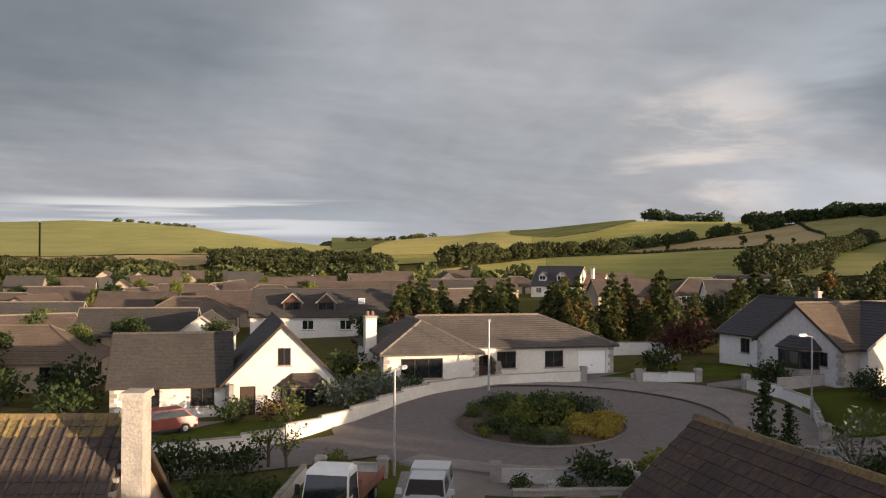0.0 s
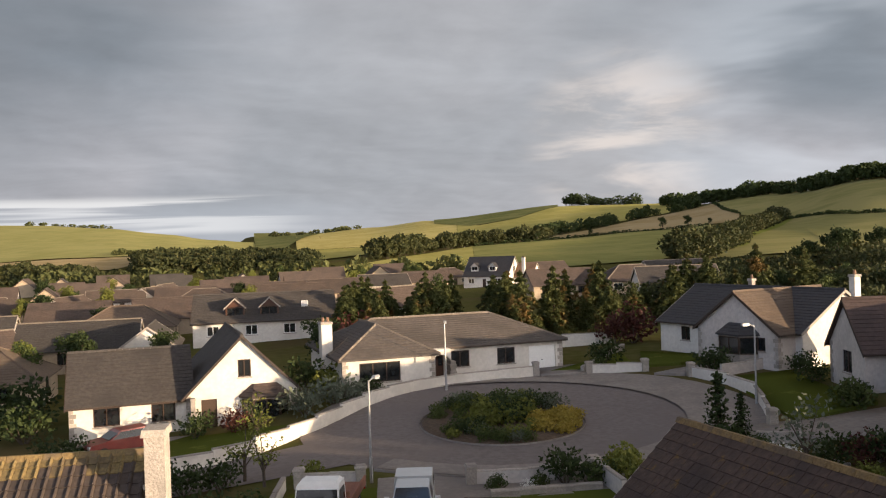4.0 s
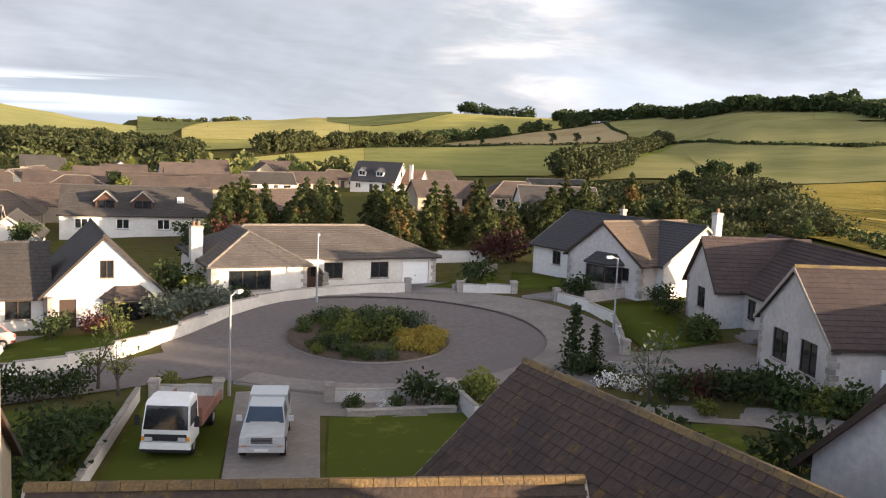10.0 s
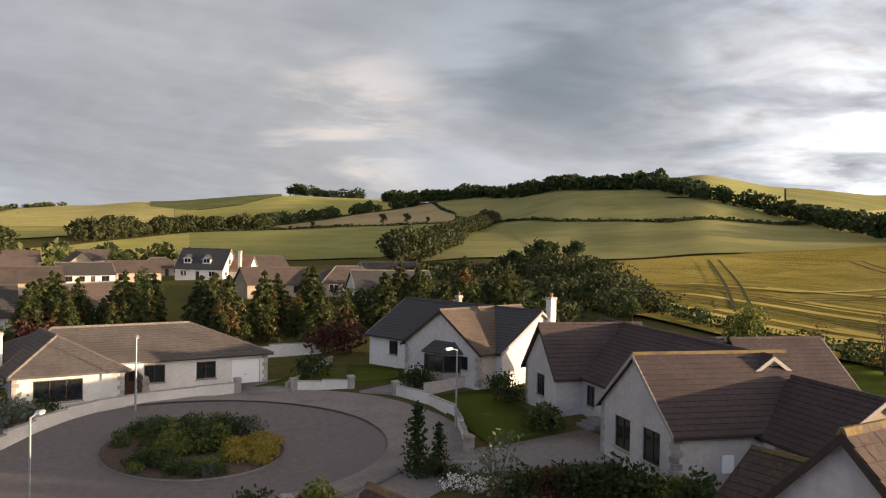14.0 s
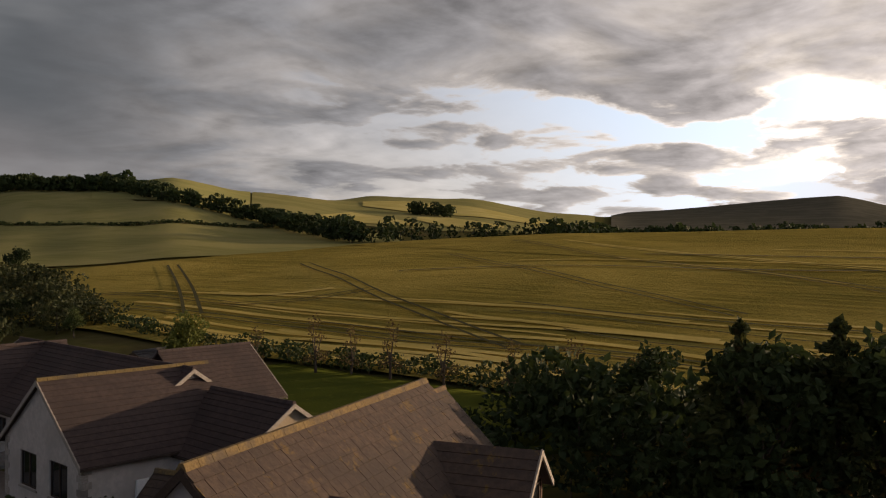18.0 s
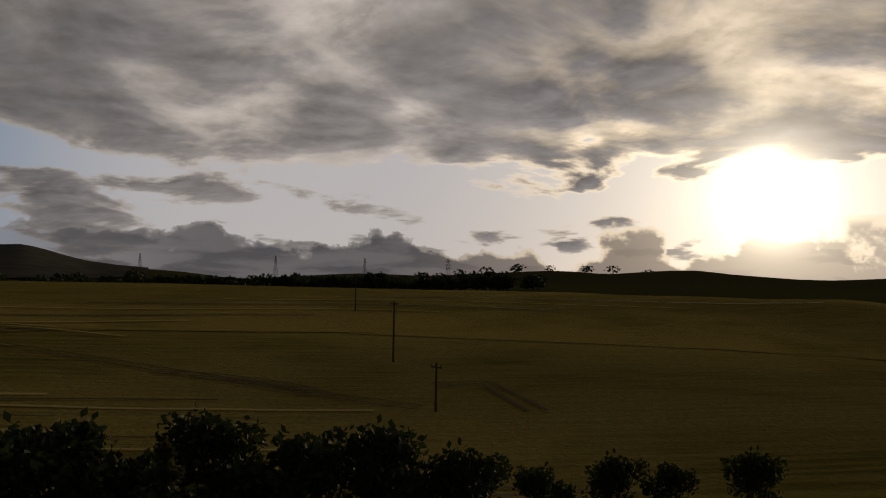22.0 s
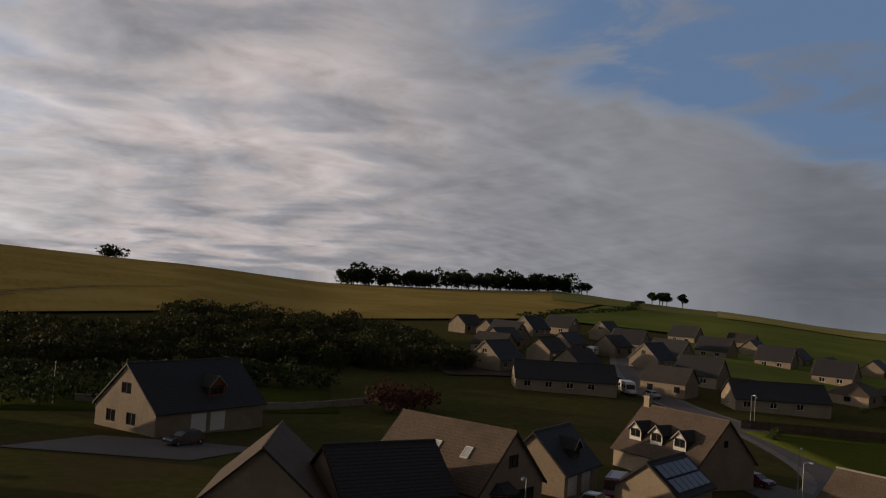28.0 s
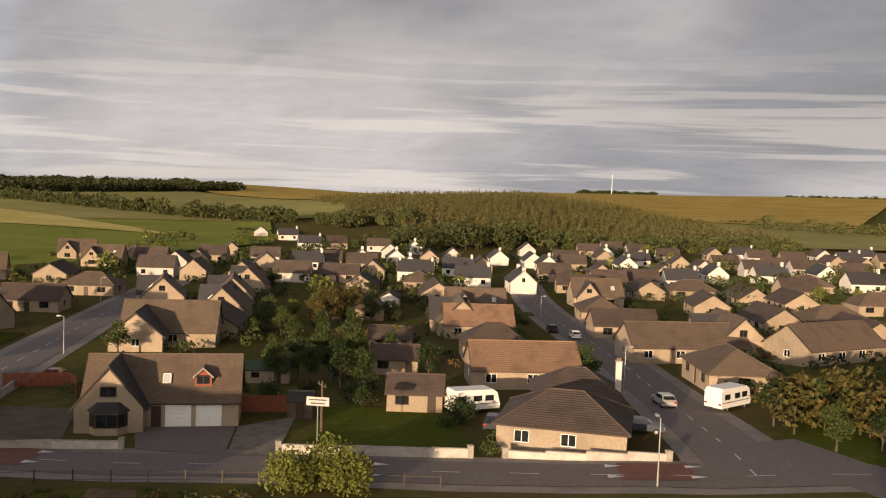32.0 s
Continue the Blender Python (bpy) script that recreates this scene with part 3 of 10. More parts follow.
bearing(86, (35, 0.9), (45, 1.6), (65, 2.2), (150, 9.8), (300, 18.8), (450, 14.0), (1200, 28.0), (2500, 85))
bearing(98, (35, 0.8), (45, 1.4), (65, 2.0), (150, 9.6), (300, 18.4), (450, 15.0), (900, 28.0), (1500, 59))
bearing(110, (35, 0.6), (45, 1.0), (65, 1.6), (150, 9.2), (300, 18.2), (420, 14.0), (800, 30.0), (1200, 58))
bearing(118, (35, 0.4), (45, 0.7), (65, 1.2), (150, 8.6), (280, 17.2), (400, 12.0), (700, 30.0), (1000, 52))
bearing(126, (35, 0.2), (45, 0.4), (65, 0.8), (150, 7.5), (260, 16.8), (380, 10.0), (600, 22.0), (900, 40))
bearing(134, (35, 0.0), (45, 0.0), (70, 0.2), (150, 5.5), (240, 13.6), (350, 8.0), (600, 24.0), (900, 46))
bearing(142, (35, -0.3), (45, -0.5), (80, -0.6), (150, 3.5), (230, 10.6), (330, 7.0), (600, 26.0), (950, 48))
bearing(152, (35, -0.5), (60, -1.2), (100, -2.0), (160, 2.0), (260, 8.0), (450, 20.0), (850, 45))
bearing(160, (35, -0.7), (60, -1.6), (110, -2.8), (170, 0.0), (300, 9.0), (450, 18.0), (680, 36))
bearing(168, (35, -0.8), (60, -1.8), (115, -3.0), (170, -2.0), (300, 7.0), (450, 14.0), (650, 24.5))
bearing(177, (35, -0.9), (60, -2.0), (115, -3.2), (170, -3.0), (300, 4.0), (450, 11.0), (650, 21))
bearing(188, (35, -1.0), (60, -2.3), (115, -3.8), (170, -3.5), (300, 2.0), (450, 8.0), (650, 15.8))
bearing(198, (35, -1.2), (60, -2.8), (115, -4.5), (170, -4.0), (300, -1.0), (450, 3.0), (650, 8.8))
bearing(207, (35, -1.4), (60, -3.2), (115, -5.0), (170, -4.5), (300, -1.0), (450, 4.0), (680, 10.5))
bearing(212, (35, -1.6), (60, -3.6), (115, -5.4), (170, -5.0), (300, -1.5), (450, 4.0), (700, 13.2))
bearing(222, (35, -2.0), (60, -4.6), (115, -6.4), (170, -6.0), (300, -3.0), (450, 0.5), (660, 6.2))
bearing(231, (35, -2.3), (60, -5.2), (115, -7.2), (170, -7.0), (300, -6.0), (450, -4.0), (700, -1.8))
bearing(243, (35, -2.8), (60, -6.0), (115, -8.0), (200, -9.0), (350, -10.5), (600, -12.5), (1200, -13))
bearing(250, (35, -3.0), (60, -6.4), (115, -8.0), (200, -9.5), (350, -11.5), (600, -13.0), (1000, -10), (2000, -2))
bearing(257, (35, -3.0), (60, -6.6), (115, -8.2), (200, -10.0), (350, -12.0), (600, -13.0), (1000, -8), (2200, 6))
bearing(266, (35, -3.0), (60, -6.6), (115, -8.2), (200, -10.2), (350, -12.3), (600, -13.0), (900, -9), (2200, 5))
bearing(277, (35, -3.0), (60, -6.5), (115, -8.2), (200, -10.5), (350, -12.5), (480, -13.0), (600, -6.0), (800, 4), (2200, -8))
bearing(284, (35, -2.8), (60, -6.2), (115, -8.0), (200, -10.5), (350, -12.5), (480, -12.0), (600, -3.0), (800, 7.5), (2200, 10))
bearing(293, (35, -2.4), (60, -5.5), (115, -7.5), (200, -10.0), (350, -12.5), (480, -13.0), (600, -9.5), (800, -5), (2200, 15))
bearing(305, (35, -1.6), (60, -4.0), (115, -6.0), (200, -8.0), (350, -10.0), (600, -9.0), (1000, 0), (2200, 26))
bearing(320, (35, -0.6), (60, -1.5), (115, -2.5), (200, -4.0), (350, -4.0), (700, 4.0), (1600, 45))
bearing(330, (40, -0.2), (60, -0.5), (120, -1.0), (250, -2.0), (420, -1.0), (700, 8.0), (1500, 48))
bearing(334, (40, 0.0), (60, 0.0), (120, -0.5), (250, -1.5), (420, -0.5), (700, 9.0), (1500, 58))
bearing(338, (40, 0.0), (60, 0.0), (120, -0.3), (250, -1.3), (420, -0.3), (700, 9.0), (1500, 63))
bearing(341, (40, 0.1), (58, 0.0), (120, 0.0), (250, -1.0), (420, 0.0), (700, 9.0), (1500, 61))
bearing(344.5, (40, 0.2), (58, 0.1), (120, 0.3), (250, -0.8), (420, 0.0), (700, 8.0), (1450, 53))
bearing(348, (40, 0.3), (58, 0.2), (120, 0.6), (250, -0.5), (420, 0.0), (700, 7.0), (1400, 40))
bearing(350.2, (40, 0.35), (56, 0.4), (62, 0.7), (120, 0.8), (250, -0.4), (420, 0.0), (700, 7.0), (1400, 31))
bearing(353, (40, 0.4), (55, 0.7), (64, 1.1), (120, 1.0), (250, -0.3), (420, 0.0), (700, 7.0), (1500, 26), (2800, 66))
BEARINGS = sorted(LAND)


def _along(az, r):
    steps = LAND[az]
    for (r0, z0), (r1, z1) in zip(steps, steps[1:]):
        if r <= r1:
            k = (r - r0) / (r1 - r0)
            return z0 + (z1 - z0) * (0.6 * k + 0.4 * k * k * (3 - 2 * k))
    return steps[-1][1]


def land(x, y):
    """Height of the ground at a place."""
    r, az = math.hypot(x, y), math.degrees(math.atan2(x, y)) % 360
    hi = next((i for i, b in enumerate(BEARINGS) if b > az), 0)
    a, b = BEARINGS[hi - 1], BEARINGS[hi]
    k = ((az - a) % 360) / ((b - a) % 360 or 360)
    k = 0.5 * k + 0.5 * k * k * (3 - 2 * k)
    return _along(a, r) * (1 - k) + _along(b, r) * k


# ---- building blocks ----
class Mesh:
    """Collects faces, each with a material, and turns them into one mesh object."""

    def __init__(self):
        self.v, self.f, self.m, self.mats = [], [], [], []

    def slot(self, mat):
        if mat not in self.mats:
            self.mats.append(mat)
        return self.mats.index(mat)

    def face(self, mat, *pts):
        k = len(self.v)
        self.v += [tuple(p) for p in pts]
        self.f.append(tuple(range(k, k + len(pts))))
        self.m.append(self.slot(mat))

    def hull(self, mat, low, high, caps=True):
        """A solid between two outlines with the same number of corners, low and high (counter-clockwise from above)."""
        k, n = len(self.v), len(low)
        self.v += [tuple(p) for p in low] + [tuple(p) for p in high]
        s = self.slot(mat)
        for i in range(n):
            j = (i + 1) % n
            self.f.append((k + i, k + j, k + n + j, k + n + i))
            self.m.append(s)
        if caps:
            self.f += [tuple(range(k + n - 1, k - 1, -1)), tuple(range(k + n, k + 2 * n))]
            self.m += [s, s]

    def box(self, mat, x0, x1, y0, y1, z0, z1, inset=0.0):
        i = inset
        self.hull(mat, [(x0, y0, z0), (x1, y0, z0), (x1, y1, z0), (x0, y1, z0)], [(x0 + i, y0 + i, z1), (x1 - i, y0 + i, z1), (x1 - i, y1 - i, z1), (x0 + i, y1 - i, z1)])

    def rod(self, mat, a, b, r0, r1=None, sides=8):
        a, b = Vector(a), Vector(b)
        r1 = r0 if r1 is None else r1
        q = (b - a).to_track_quat("Z", "Y")
        ring = [q @ Vector((math.cos(2 * math.pi * i / sides), math.sin(2 * math.pi * i / sides), 0)) for i in range(sides)]
        self.hull(mat, [a + r0 * p for p in ring], [b + r1 * p for p in ring])

    def make(self, name, smooth=False):
        me = bpy.data.meshes.new(name)
        me.from_pydata(self.v, [], self.f)
        for mat in self.mats:
            me.materials.append(mat)
        me.polygons.foreach_set("material_index", self.m)
        if smooth:
            me.polygons.foreach_set("use_smooth", [True] * len(self.f))
        me.update()
        return me


def thing(name, x, y, rot=0.0, z=None, label="", category="", group="", kind=""):
    """The Empty at a thing's base."""
    ob = new(name)
    ob.matrix_basis = pose(x, y, land(x, y) if z is None else z, 0, 0, rot)
    return tagged(ob, label, category, group, kind)


def part(name, mesh, parent, label="", m=None, smooth=False):
    """One mesh under a thing or under a part."""
    ob = new(name, mesh.make(name, smooth) if isinstance(mesh, Mesh) else mesh)
    ob.parent = parent
    if m is not None:
        ob.matrix_basis = m
    return tagged(ob, label)


def solo(name, mesh, label, category, kind="", m=None, group="", smooth=False):
    ob = new(name, mesh.make(name, smooth) if isinstance(mesh, Mesh) else mesh)
    if m is not None:
        ob.matrix_basis = m
    return tagged(ob, label, category, group, kind)


def wall_panel(mesh, mat, place, width, top, holes, depth=0.14):
    """An upright wall from u = 0 to width with an outline top(u) and openings (u0, z0, u1, z1) that go in by depth.
    place(u, v, z): the point at u along the wall, v outwards."""
    cuts = sorted({0.0, width, *[h[0] for h in holes], *[h[2] for h in holes], *top.breaks})
    for a, b in zip(cuts, cuts[1:]):
        if b - a < 1e-4:
            continue
        mid, z = (a + b) / 2, -0.4
        for u0, z0, u1, z1 in sorted((h for h in holes if h[0] < mid < h[2]), key=lambda h: h[1]):
            if z0 > z:
                mesh.face(mat, place(a, 0, z), place(b, 0, z), place(b, 0, z0), place(a, 0, z0))
            z = z1
        mesh.face(mat, place(a, 0, z), place(b, 0, z), place(b, 0, top(b)), place(a, 0, top(a)))
    for u0, z0, u1, z1 in holes:
        d = -depth
        for (p, q), (r, s) in (((u0, z0), (u1, z0)), ((u1, z0), (u1, z1)), ((u1, z1), (u0, z1)), ((u0, z1), (u0, z0))):
            mesh.face(mat, place(p, 0, q), place(r, 0, s), place(r, d, s), place(p, d, q))


class Outline:
    """The top of a wall: flat, or rising to a gable."""

    def __init__(self, width, eave, ridge=None):
        self.width, self.eave, self.ridge = width, eave, ridge
        self.breaks = [width / 2] if ridge else []

    def __call__(self, u):
        if not self.ridge:
            return self.eave
        return self.eave + (self.ridge - self.eave) * (1 - abs(u - self.width / 2) / (self.width / 2))


def window_part(root, place, u0, z0, u1, z1, frame=FRAME_BROWN, depth=0.12, lights=2, name="window", wall_sill=True):
    """A window in its opening: frame, mullions, sill and panes."""
    m = Mesh()
    t = 0.07

    def bar(a, b, c, d):
        m.hull(frame, [place(a, -depth, b), place(c, -depth, b), place(c, -depth + 0.06, b), place(a, -depth + 0.06, b)],
               [place(a, -depth, d), place(c, -depth, d), place(c, -depth + 0.06, d), place(a, -depth + 0.06, d)])

    bar(u0, z0, u1, z0 + t), bar(u0, z1 - t, u1, z1), bar(u0, z0, u0 + t, z1), bar(u1 - t, z0, u1, z1)
    for i in range(1, lights):
        u = u0 + (u1 - u0) * i / lights
        bar(u - t / 2, z0, u + t / 2, z1)
    win = part(name, m, root)
    g = Mesh()
    g.face(GLASS, place(u0, -depth + 0.02, z0), place(u1, -depth + 0.02, z0), place(u1, -depth + 0.02, z1), place(u0, -depth + 0.02, z1))
    part("pane", g, win)
    if wall_sill:
        s = Mesh()
        s.hull(STONE, [place(u0 - 0.08, -0.02, z0 - 0.09), place(u1 + 0.08, -0.02, z0 - 0.09), place(u1 + 0.08, 0.07, z0 - 0.09), place(u0 - 0.08, 0.07, z0 - 0.09)],
               [place(u0 - 0.08, -0.02, z0), place(u1 + 0.08, -0.02, z0), place(u1 + 0.08, 0.07, z0 - 0.02), place(u0 - 0.08, 0.07, z0 - 0.02)])
        part("sill", s, win)
    return win


def door_part(root, place, u0, z0, u1, z1, kind):
    m = Mesh()
    mat = {"garage": GARAGE_WHITE, "door": DOOR_WOOD, "dark": FRAME_BROWN, "white": FRAME_WHITE}[kind]
    n = 5 if kind == "garage" else 2
    for i in range(n):
        a, b = z0 + (z1 - z0) * i / n + 0.015, z0 + (z1 - z0) * (i + 1) / n - 0.015
        m.hull(mat, [place(u0 + 0.05, -0.12, a), place(u1 - 0.05, -0.12, a), place(u1 - 0.05, -0.07, a), place(u0 + 0.05, -0.07, a)],
               [place(u0 + 0.05, -0.12, b), place(u1 - 0.05, -0.12, b), place(u1 - 0.05, -0.08, b), place(u0 + 0.05, -0.08, b)])
    m.face(mat, place(u0, -0.13, z0), place(u1, -0.13, z0), place(u1, -0.13, z1), place(u0, -0.13, z1))
    d = part("garage_door" if kind == "garage" else "door", m, root, "white ribbed garage door" if kind == "garage" else "")
    if kind == "dark":
        return
    h = Mesh()
    hu = (u0 + u1) / 2 if kind == "garage" else u1 - 0.18
    h.hull(DARK_STEEL, [place(hu - 0.06, -0.08, z0 + 0.95), place(hu + 0.06, -0.08, z0 + 0.95), place(hu + 0.06, -0.03, z0 + 0.95), place(hu - 0.06, -0.03, z0 + 0.95)],
           [place(hu - 0.06, -0.08, z0 + 1.0), place(hu + 0.06, -0.08, z0 + 1.0), place(hu + 0.06, -0.03, z0 + 1.0), place(hu - 0.06, -0.03, z0 + 1.0)])
    part("handle", h, d)


def slope(mesh, mat, e0, e1, r1, r0, course=0.34, lip=0.03, thick=0.10):
    """A roof slope between its eave e0-e1 and its top r0-r1, laid in overlapping courses."""
    e0, e1, r1, r0 = map(Vector, (e0, e1, r1, r0))
    run = ((r0 + r1) / 2 - (e0 + e1) / 2).length
    n = max(2, round(run / course))
    normal = (e1 - e0).cross((r0 + r1) / 2 - (e0 + e1) / 2).normalized()
    at, k = len(mesh.v), mesh.slot(mat)
    up, down = normal * lip, Vector((0, 0, -thick))
    mesh.v += [tuple(e0 + down), tuple(e1 + down)]
    for i in range(n):
        a, b, c, d = e0.lerp(r0, i / n), e1.lerp(r1, i / n), e1.lerp(r1, (i + 1) / n), e0.lerp(r0, (i + 1) / n)
        mesh.v += [tuple(a + up), tuple(b + up), tuple(c), tuple(d)]
        p = at + 2 + 4 * i
        low = (p - 1, p - 2) if i else (at, at + 1)
        mesh.f += [(low[0], low[1], p + 1, p), (p, p + 1, p + 2, p + 3)]
        mesh.m += [k, k]
    last = len(mesh.v) - 2
    mesh.v += [tuple(r1 + down), tuple(r0 + down)]
    q = len(mesh.v) - 2
    mesh.f += [(at, q + 1, q, at + 1), (last + 1, last, q, q + 1), (at + 1, q, last, at + 3), (at, at + 2, last + 1, q + 1)]
    mesh.m += [k] * 4


def rail(mat, pts, size=0.12, drop=0.16):
    """A board along a line of points."""
    m = Mesh()
    for a, b in zip(pts, pts[1:]):
        a, b = Vector(a), Vector(b)
        side = (b - a).cross(Vector((0, 0, 1))).normalized() * size / 2
        dn = Vector((0, 0, -drop))
        m.hull(mat, [a - side + dn, b - side + dn, b + side + dn, a + side + dn], [a - side, b - side, b + side, a + side])
    return m


def ridge_line(mat, a, b, size=0.13):
    m = Mesh()
    a, b = Vector(a), Vector(b)
    n = max(1, round((b - a).length / 0.45))
    for i in range(n):
        p, q = a.lerp(b, i / n), a.lerp(b, (i + 0.97) / n)
        side = (b - a).cross(Vector((0, 0, 1))).normalized() * size
        up = Vector((0, 0, size * 0.75))
        low = Vector((0, 0, -size * 0.4))
        m.hull(mat, [p - side + low, q - side + low, q + side + low, p + side + low], [p - side * 0.4 + up, q - side * 0.4 + up, q + side * 0.4 + up, p + side * 0.4 + up])
    return m


def block(root, cx, cy, rot, length, width, eave, ridge, wall, roof, front=(), back=(), left=(), right=(), hips=(0, 0), over=0.35, verge=BARGE_DARK, frame=FRAME_BROWN, ridge_mat=None, base=0.0, quoins=(), close=(1, 1), course=0.34, lights=2, roof_name="roof_slope", far=False):
    """One block of a house under its Empty: ridge along its own x, front towards its own -y.
    Openings: (kind, distance from the left end as seen from outside, sill, width, height). hips: how far each ridge end is drawn in."""
    M = pose(cx, cy, base, 0, 0, rot)
    hl, hw = length / 2, width / 2
    sides = {
        "front": (lambda u, v, z: M @ Vector((-hl + u, -hw - v, z)), length, None, front),
        "back": (lambda u, v, z: M @ Vector((hl - u, hw + v, z)), length, None, back),
        "left": (lambda u, v, z: M @ Vector((-hl - v, hw - u, z)), width, None if hips[0] else ridge, left),
        "right": (lambda u, v, z: M @ Vector((hl + v, -hw + u, z)), width, None if hips[1] else ridge, right),
    }
    for side, (place, w, peak, holes) in sides.items():
        if (side == "left" and not close[0]) or (side == "right" and not close[1]):
            continue
        m = Mesh()
        wall_panel(m, wall, place, w, Outline(w, eave, peak), [(h[1], h[2], h[1] + h[3], h[2] + h[4]) for h in holes])
        part("wall", m, root)
        for kind, u, z, ow, oh in holes:
            if kind == "win":
                window_part(root, place, u, z, u + ow, z + oh, frame, lights=lights if ow > 0.8 else 1, wall_sill=not far)
            else:
                door_part(root, place, u, z, u + ow, z + oh, kind)
    for sx, sy in quoins:
        for i in range(int(eave / 0.3)):
            a = 0.42 if i % 2 else 0.26
            b = 0.26 if i % 2 else 0.42
            x, y, z = sx * hl, sy * hw, i * 0.3
            p = [(x - sx * a, y - sy * b), (x + sx * 0.03, y - sy * b), (x + sx * 0.03, y + sy * 0.03), (x - sx * a, y + sy * 0.03)]
            if sx * sy < 0:
                p.reverse()
            q = Mesh()
            q.hull(STONE, [M @ Vector((*c, z + 0.01)) for c in p], [M @ Vector((*c, z + 0.29)) for c in p])
            part("quoin", q, root, "grey stone quoin")
    rise = (ridge - eave) / hw
    lo = eave - rise * over
    ox = over * 0.7
    xa, xb = -hl - (over if hips[0] else ox), hl + (over if hips[1] else ox)
    ra, rb = (-hl + hips[0] if hips[0] else xa), (hl - hips[1] if hips[1] else xb)
    P = lambda x, y, z: M @ Vector((x, y, z + 0.06))
    yo = hw + over
    for sgn in (-1, 1):
        m = Mesh()
        if sgn < 0:
            slope(m, roof, P(xa, -yo, lo), P(xb, -yo, lo), P(rb, 0, ridge), P(ra, 0, ridge), course)
        else:
            slope(m, roof, P(xb, yo, lo), P(xa, yo, lo), P(ra, 0, ridge), P(rb, 0, ridge), course)
        part(roof_name, m, root)
        far or part("gutter", rail(BARGE_DARK, [P(xa, sgn * yo, lo - 0.02), P(xb, sgn * yo, lo - 0.02)], 0.11, 0.10), root)
    if hips[0]:
        m = Mesh()
        slope(m, roof, P(xa, yo, lo), P(xa, -yo, lo), P(ra, 0, ridge), P(ra, 0, ridge), course)
        part(roof_name, m, root)
        for s in (-1, 1):
            part("hip_tiles", ridge_line(ridge_mat or roof, P(xa, s * yo, lo + 0.04), P(ra, 0, ridge + 0.04), 0.10), root)
    if hips[1]:
        m = Mesh()
        slope(m, roof, P(xb, -yo, lo), P(xb, yo, lo), P(rb, 0, ridge), P(rb, 0, ridge), course)
        part(roof_name, m, root)
        for s in (-1, 1):
            part("hip_tiles", ridge_line(ridge_mat or roof, P(xb, s * yo, lo + 0.04), P(rb, 0, ridge + 0.04), 0.10), root)
    for end, x in ((0, xa), (1, xb)):
        if not hips[end] and close[end]:
            part("bargeboard", rail(verge, [P(x, -yo, lo + 0.03), P(x, 0, ridge + 0.03), P(x, yo, lo + 0.03)], 0.06, 0.22), root)
    part("ridge_tiles", ridge_line(ridge_mat or roof, P(ra, 0, ridge + 0.03), P(rb, 0, ridge + 0.03)), root)
    return M


def chimney(root, x, y, z0, z1, sx=0.9, sy=0.6, mat=None, rot=0.0, pots=2):
    mat = mat or HARL_WHITE
    M = pose(x, y, 0, 0, 0, rot)
    m = Mesh()
    m.box(mat, -sx / 2, sx / 2, -sy / 2, sy / 2, z0, z1 - 0.18)
    for v in range(len(m.v)):
        m.v[v] = tuple(M @ Vector(m.v[v]))
    c = part("chimney", m, root)
    m = Mesh()
    m.box(STONE, -sx / 2 - 0.07, sx / 2 + 0.07, -sy / 2 - 0.07, sy / 2 + 0.07, z1 - 0.18, z1, 0.03)
    m.v = [tuple(M @ Vector(p)) for p in m.v]
    part("cap", m, c)
    for i in range(pots):
        m = Mesh()
        px = (i - (pots - 1) / 2) * sx * 0.45
        m.rod(ROOF_RED, M @ Vector((px, 0, z1)), M @ Vector((px, 0, z1 + 0.32)), 0.13, 0.10, 8)
        part("chimney_pot", m, c)


def dormer(root, M, x, y0, y1, z0, z1, width, cheek, roof, frame=FRAME_BROWN, face=None):
    """A gabled dormer that stands out of a slope towards its own -y: face at y0, dies into the roof at y1."""
    h = width / 2
    rise = h * 0.9
    P = lambda a, b, c: M @ Vector((a, b, c))
    m = Mesh()
    place = lambda u, v, z: M @ Vector((x - h + u, y0 - v, z))
    face = face or cheek
    m.face(face, place(0, 0, z0 - 0.4), place(width, 0, z0 - 0.4), place(width, 0, z0), place(0, 0, z0))
    m.face(face, place(0, 0, z0), place(0.15, 0, z0), place(0.15, 0, z1), place(0, 0, z1))
    m.face(face, place(width - 0.15, 0, z0), place(width, 0, z0), place(width, 0, z1), place(width - 0.15, 0, z1))
    m.face(face, place(0, 0, z1), place(width, 0, z1), place(h, 0, z1 + rise))
    for s in (-1, 1):
        m.face(cheek, P(x + s * h, y0, z0 - 0.4), P(x + s * h, y1, z0 - 0.4), P(x + s * h, y1, z1), P(x + s * h, y0, z1))
    d = part("dormer", m, root)
    window_part(d, place, 0.15, z0, width - 0.15, z1 - 0.05, frame, depth=0.08, name="dormer_window", wall_sill=False)
    for s in (-1, 1):
        r = Mesh()
        a = (P(x + s * (h + 0.2), y0 - 0.25, z1 - 0.15), P(x + s * (h + 0.2), y1, z1 - 0.15), P(x, y1 + 0.6, z1 + rise + 0.06), P(x, y0 - 0.25, z1 + rise + 0.06))
        if s < 0:
            a = (a[1], a[0], a[3], a[2])
        slope(r, roof, *a)
        part("dormer_roof", r, d)
    part("dormer_verge", rail(BARGE_PALE, [P(x - h - 0.2, y0 - 0.26, z1 - 0.1), P(x, y0 - 0.26, z1 + rise + 0.1), P(x + h + 0.2, y0 - 0.26, z1 - 0.1)], 0.05, 0.18), d)


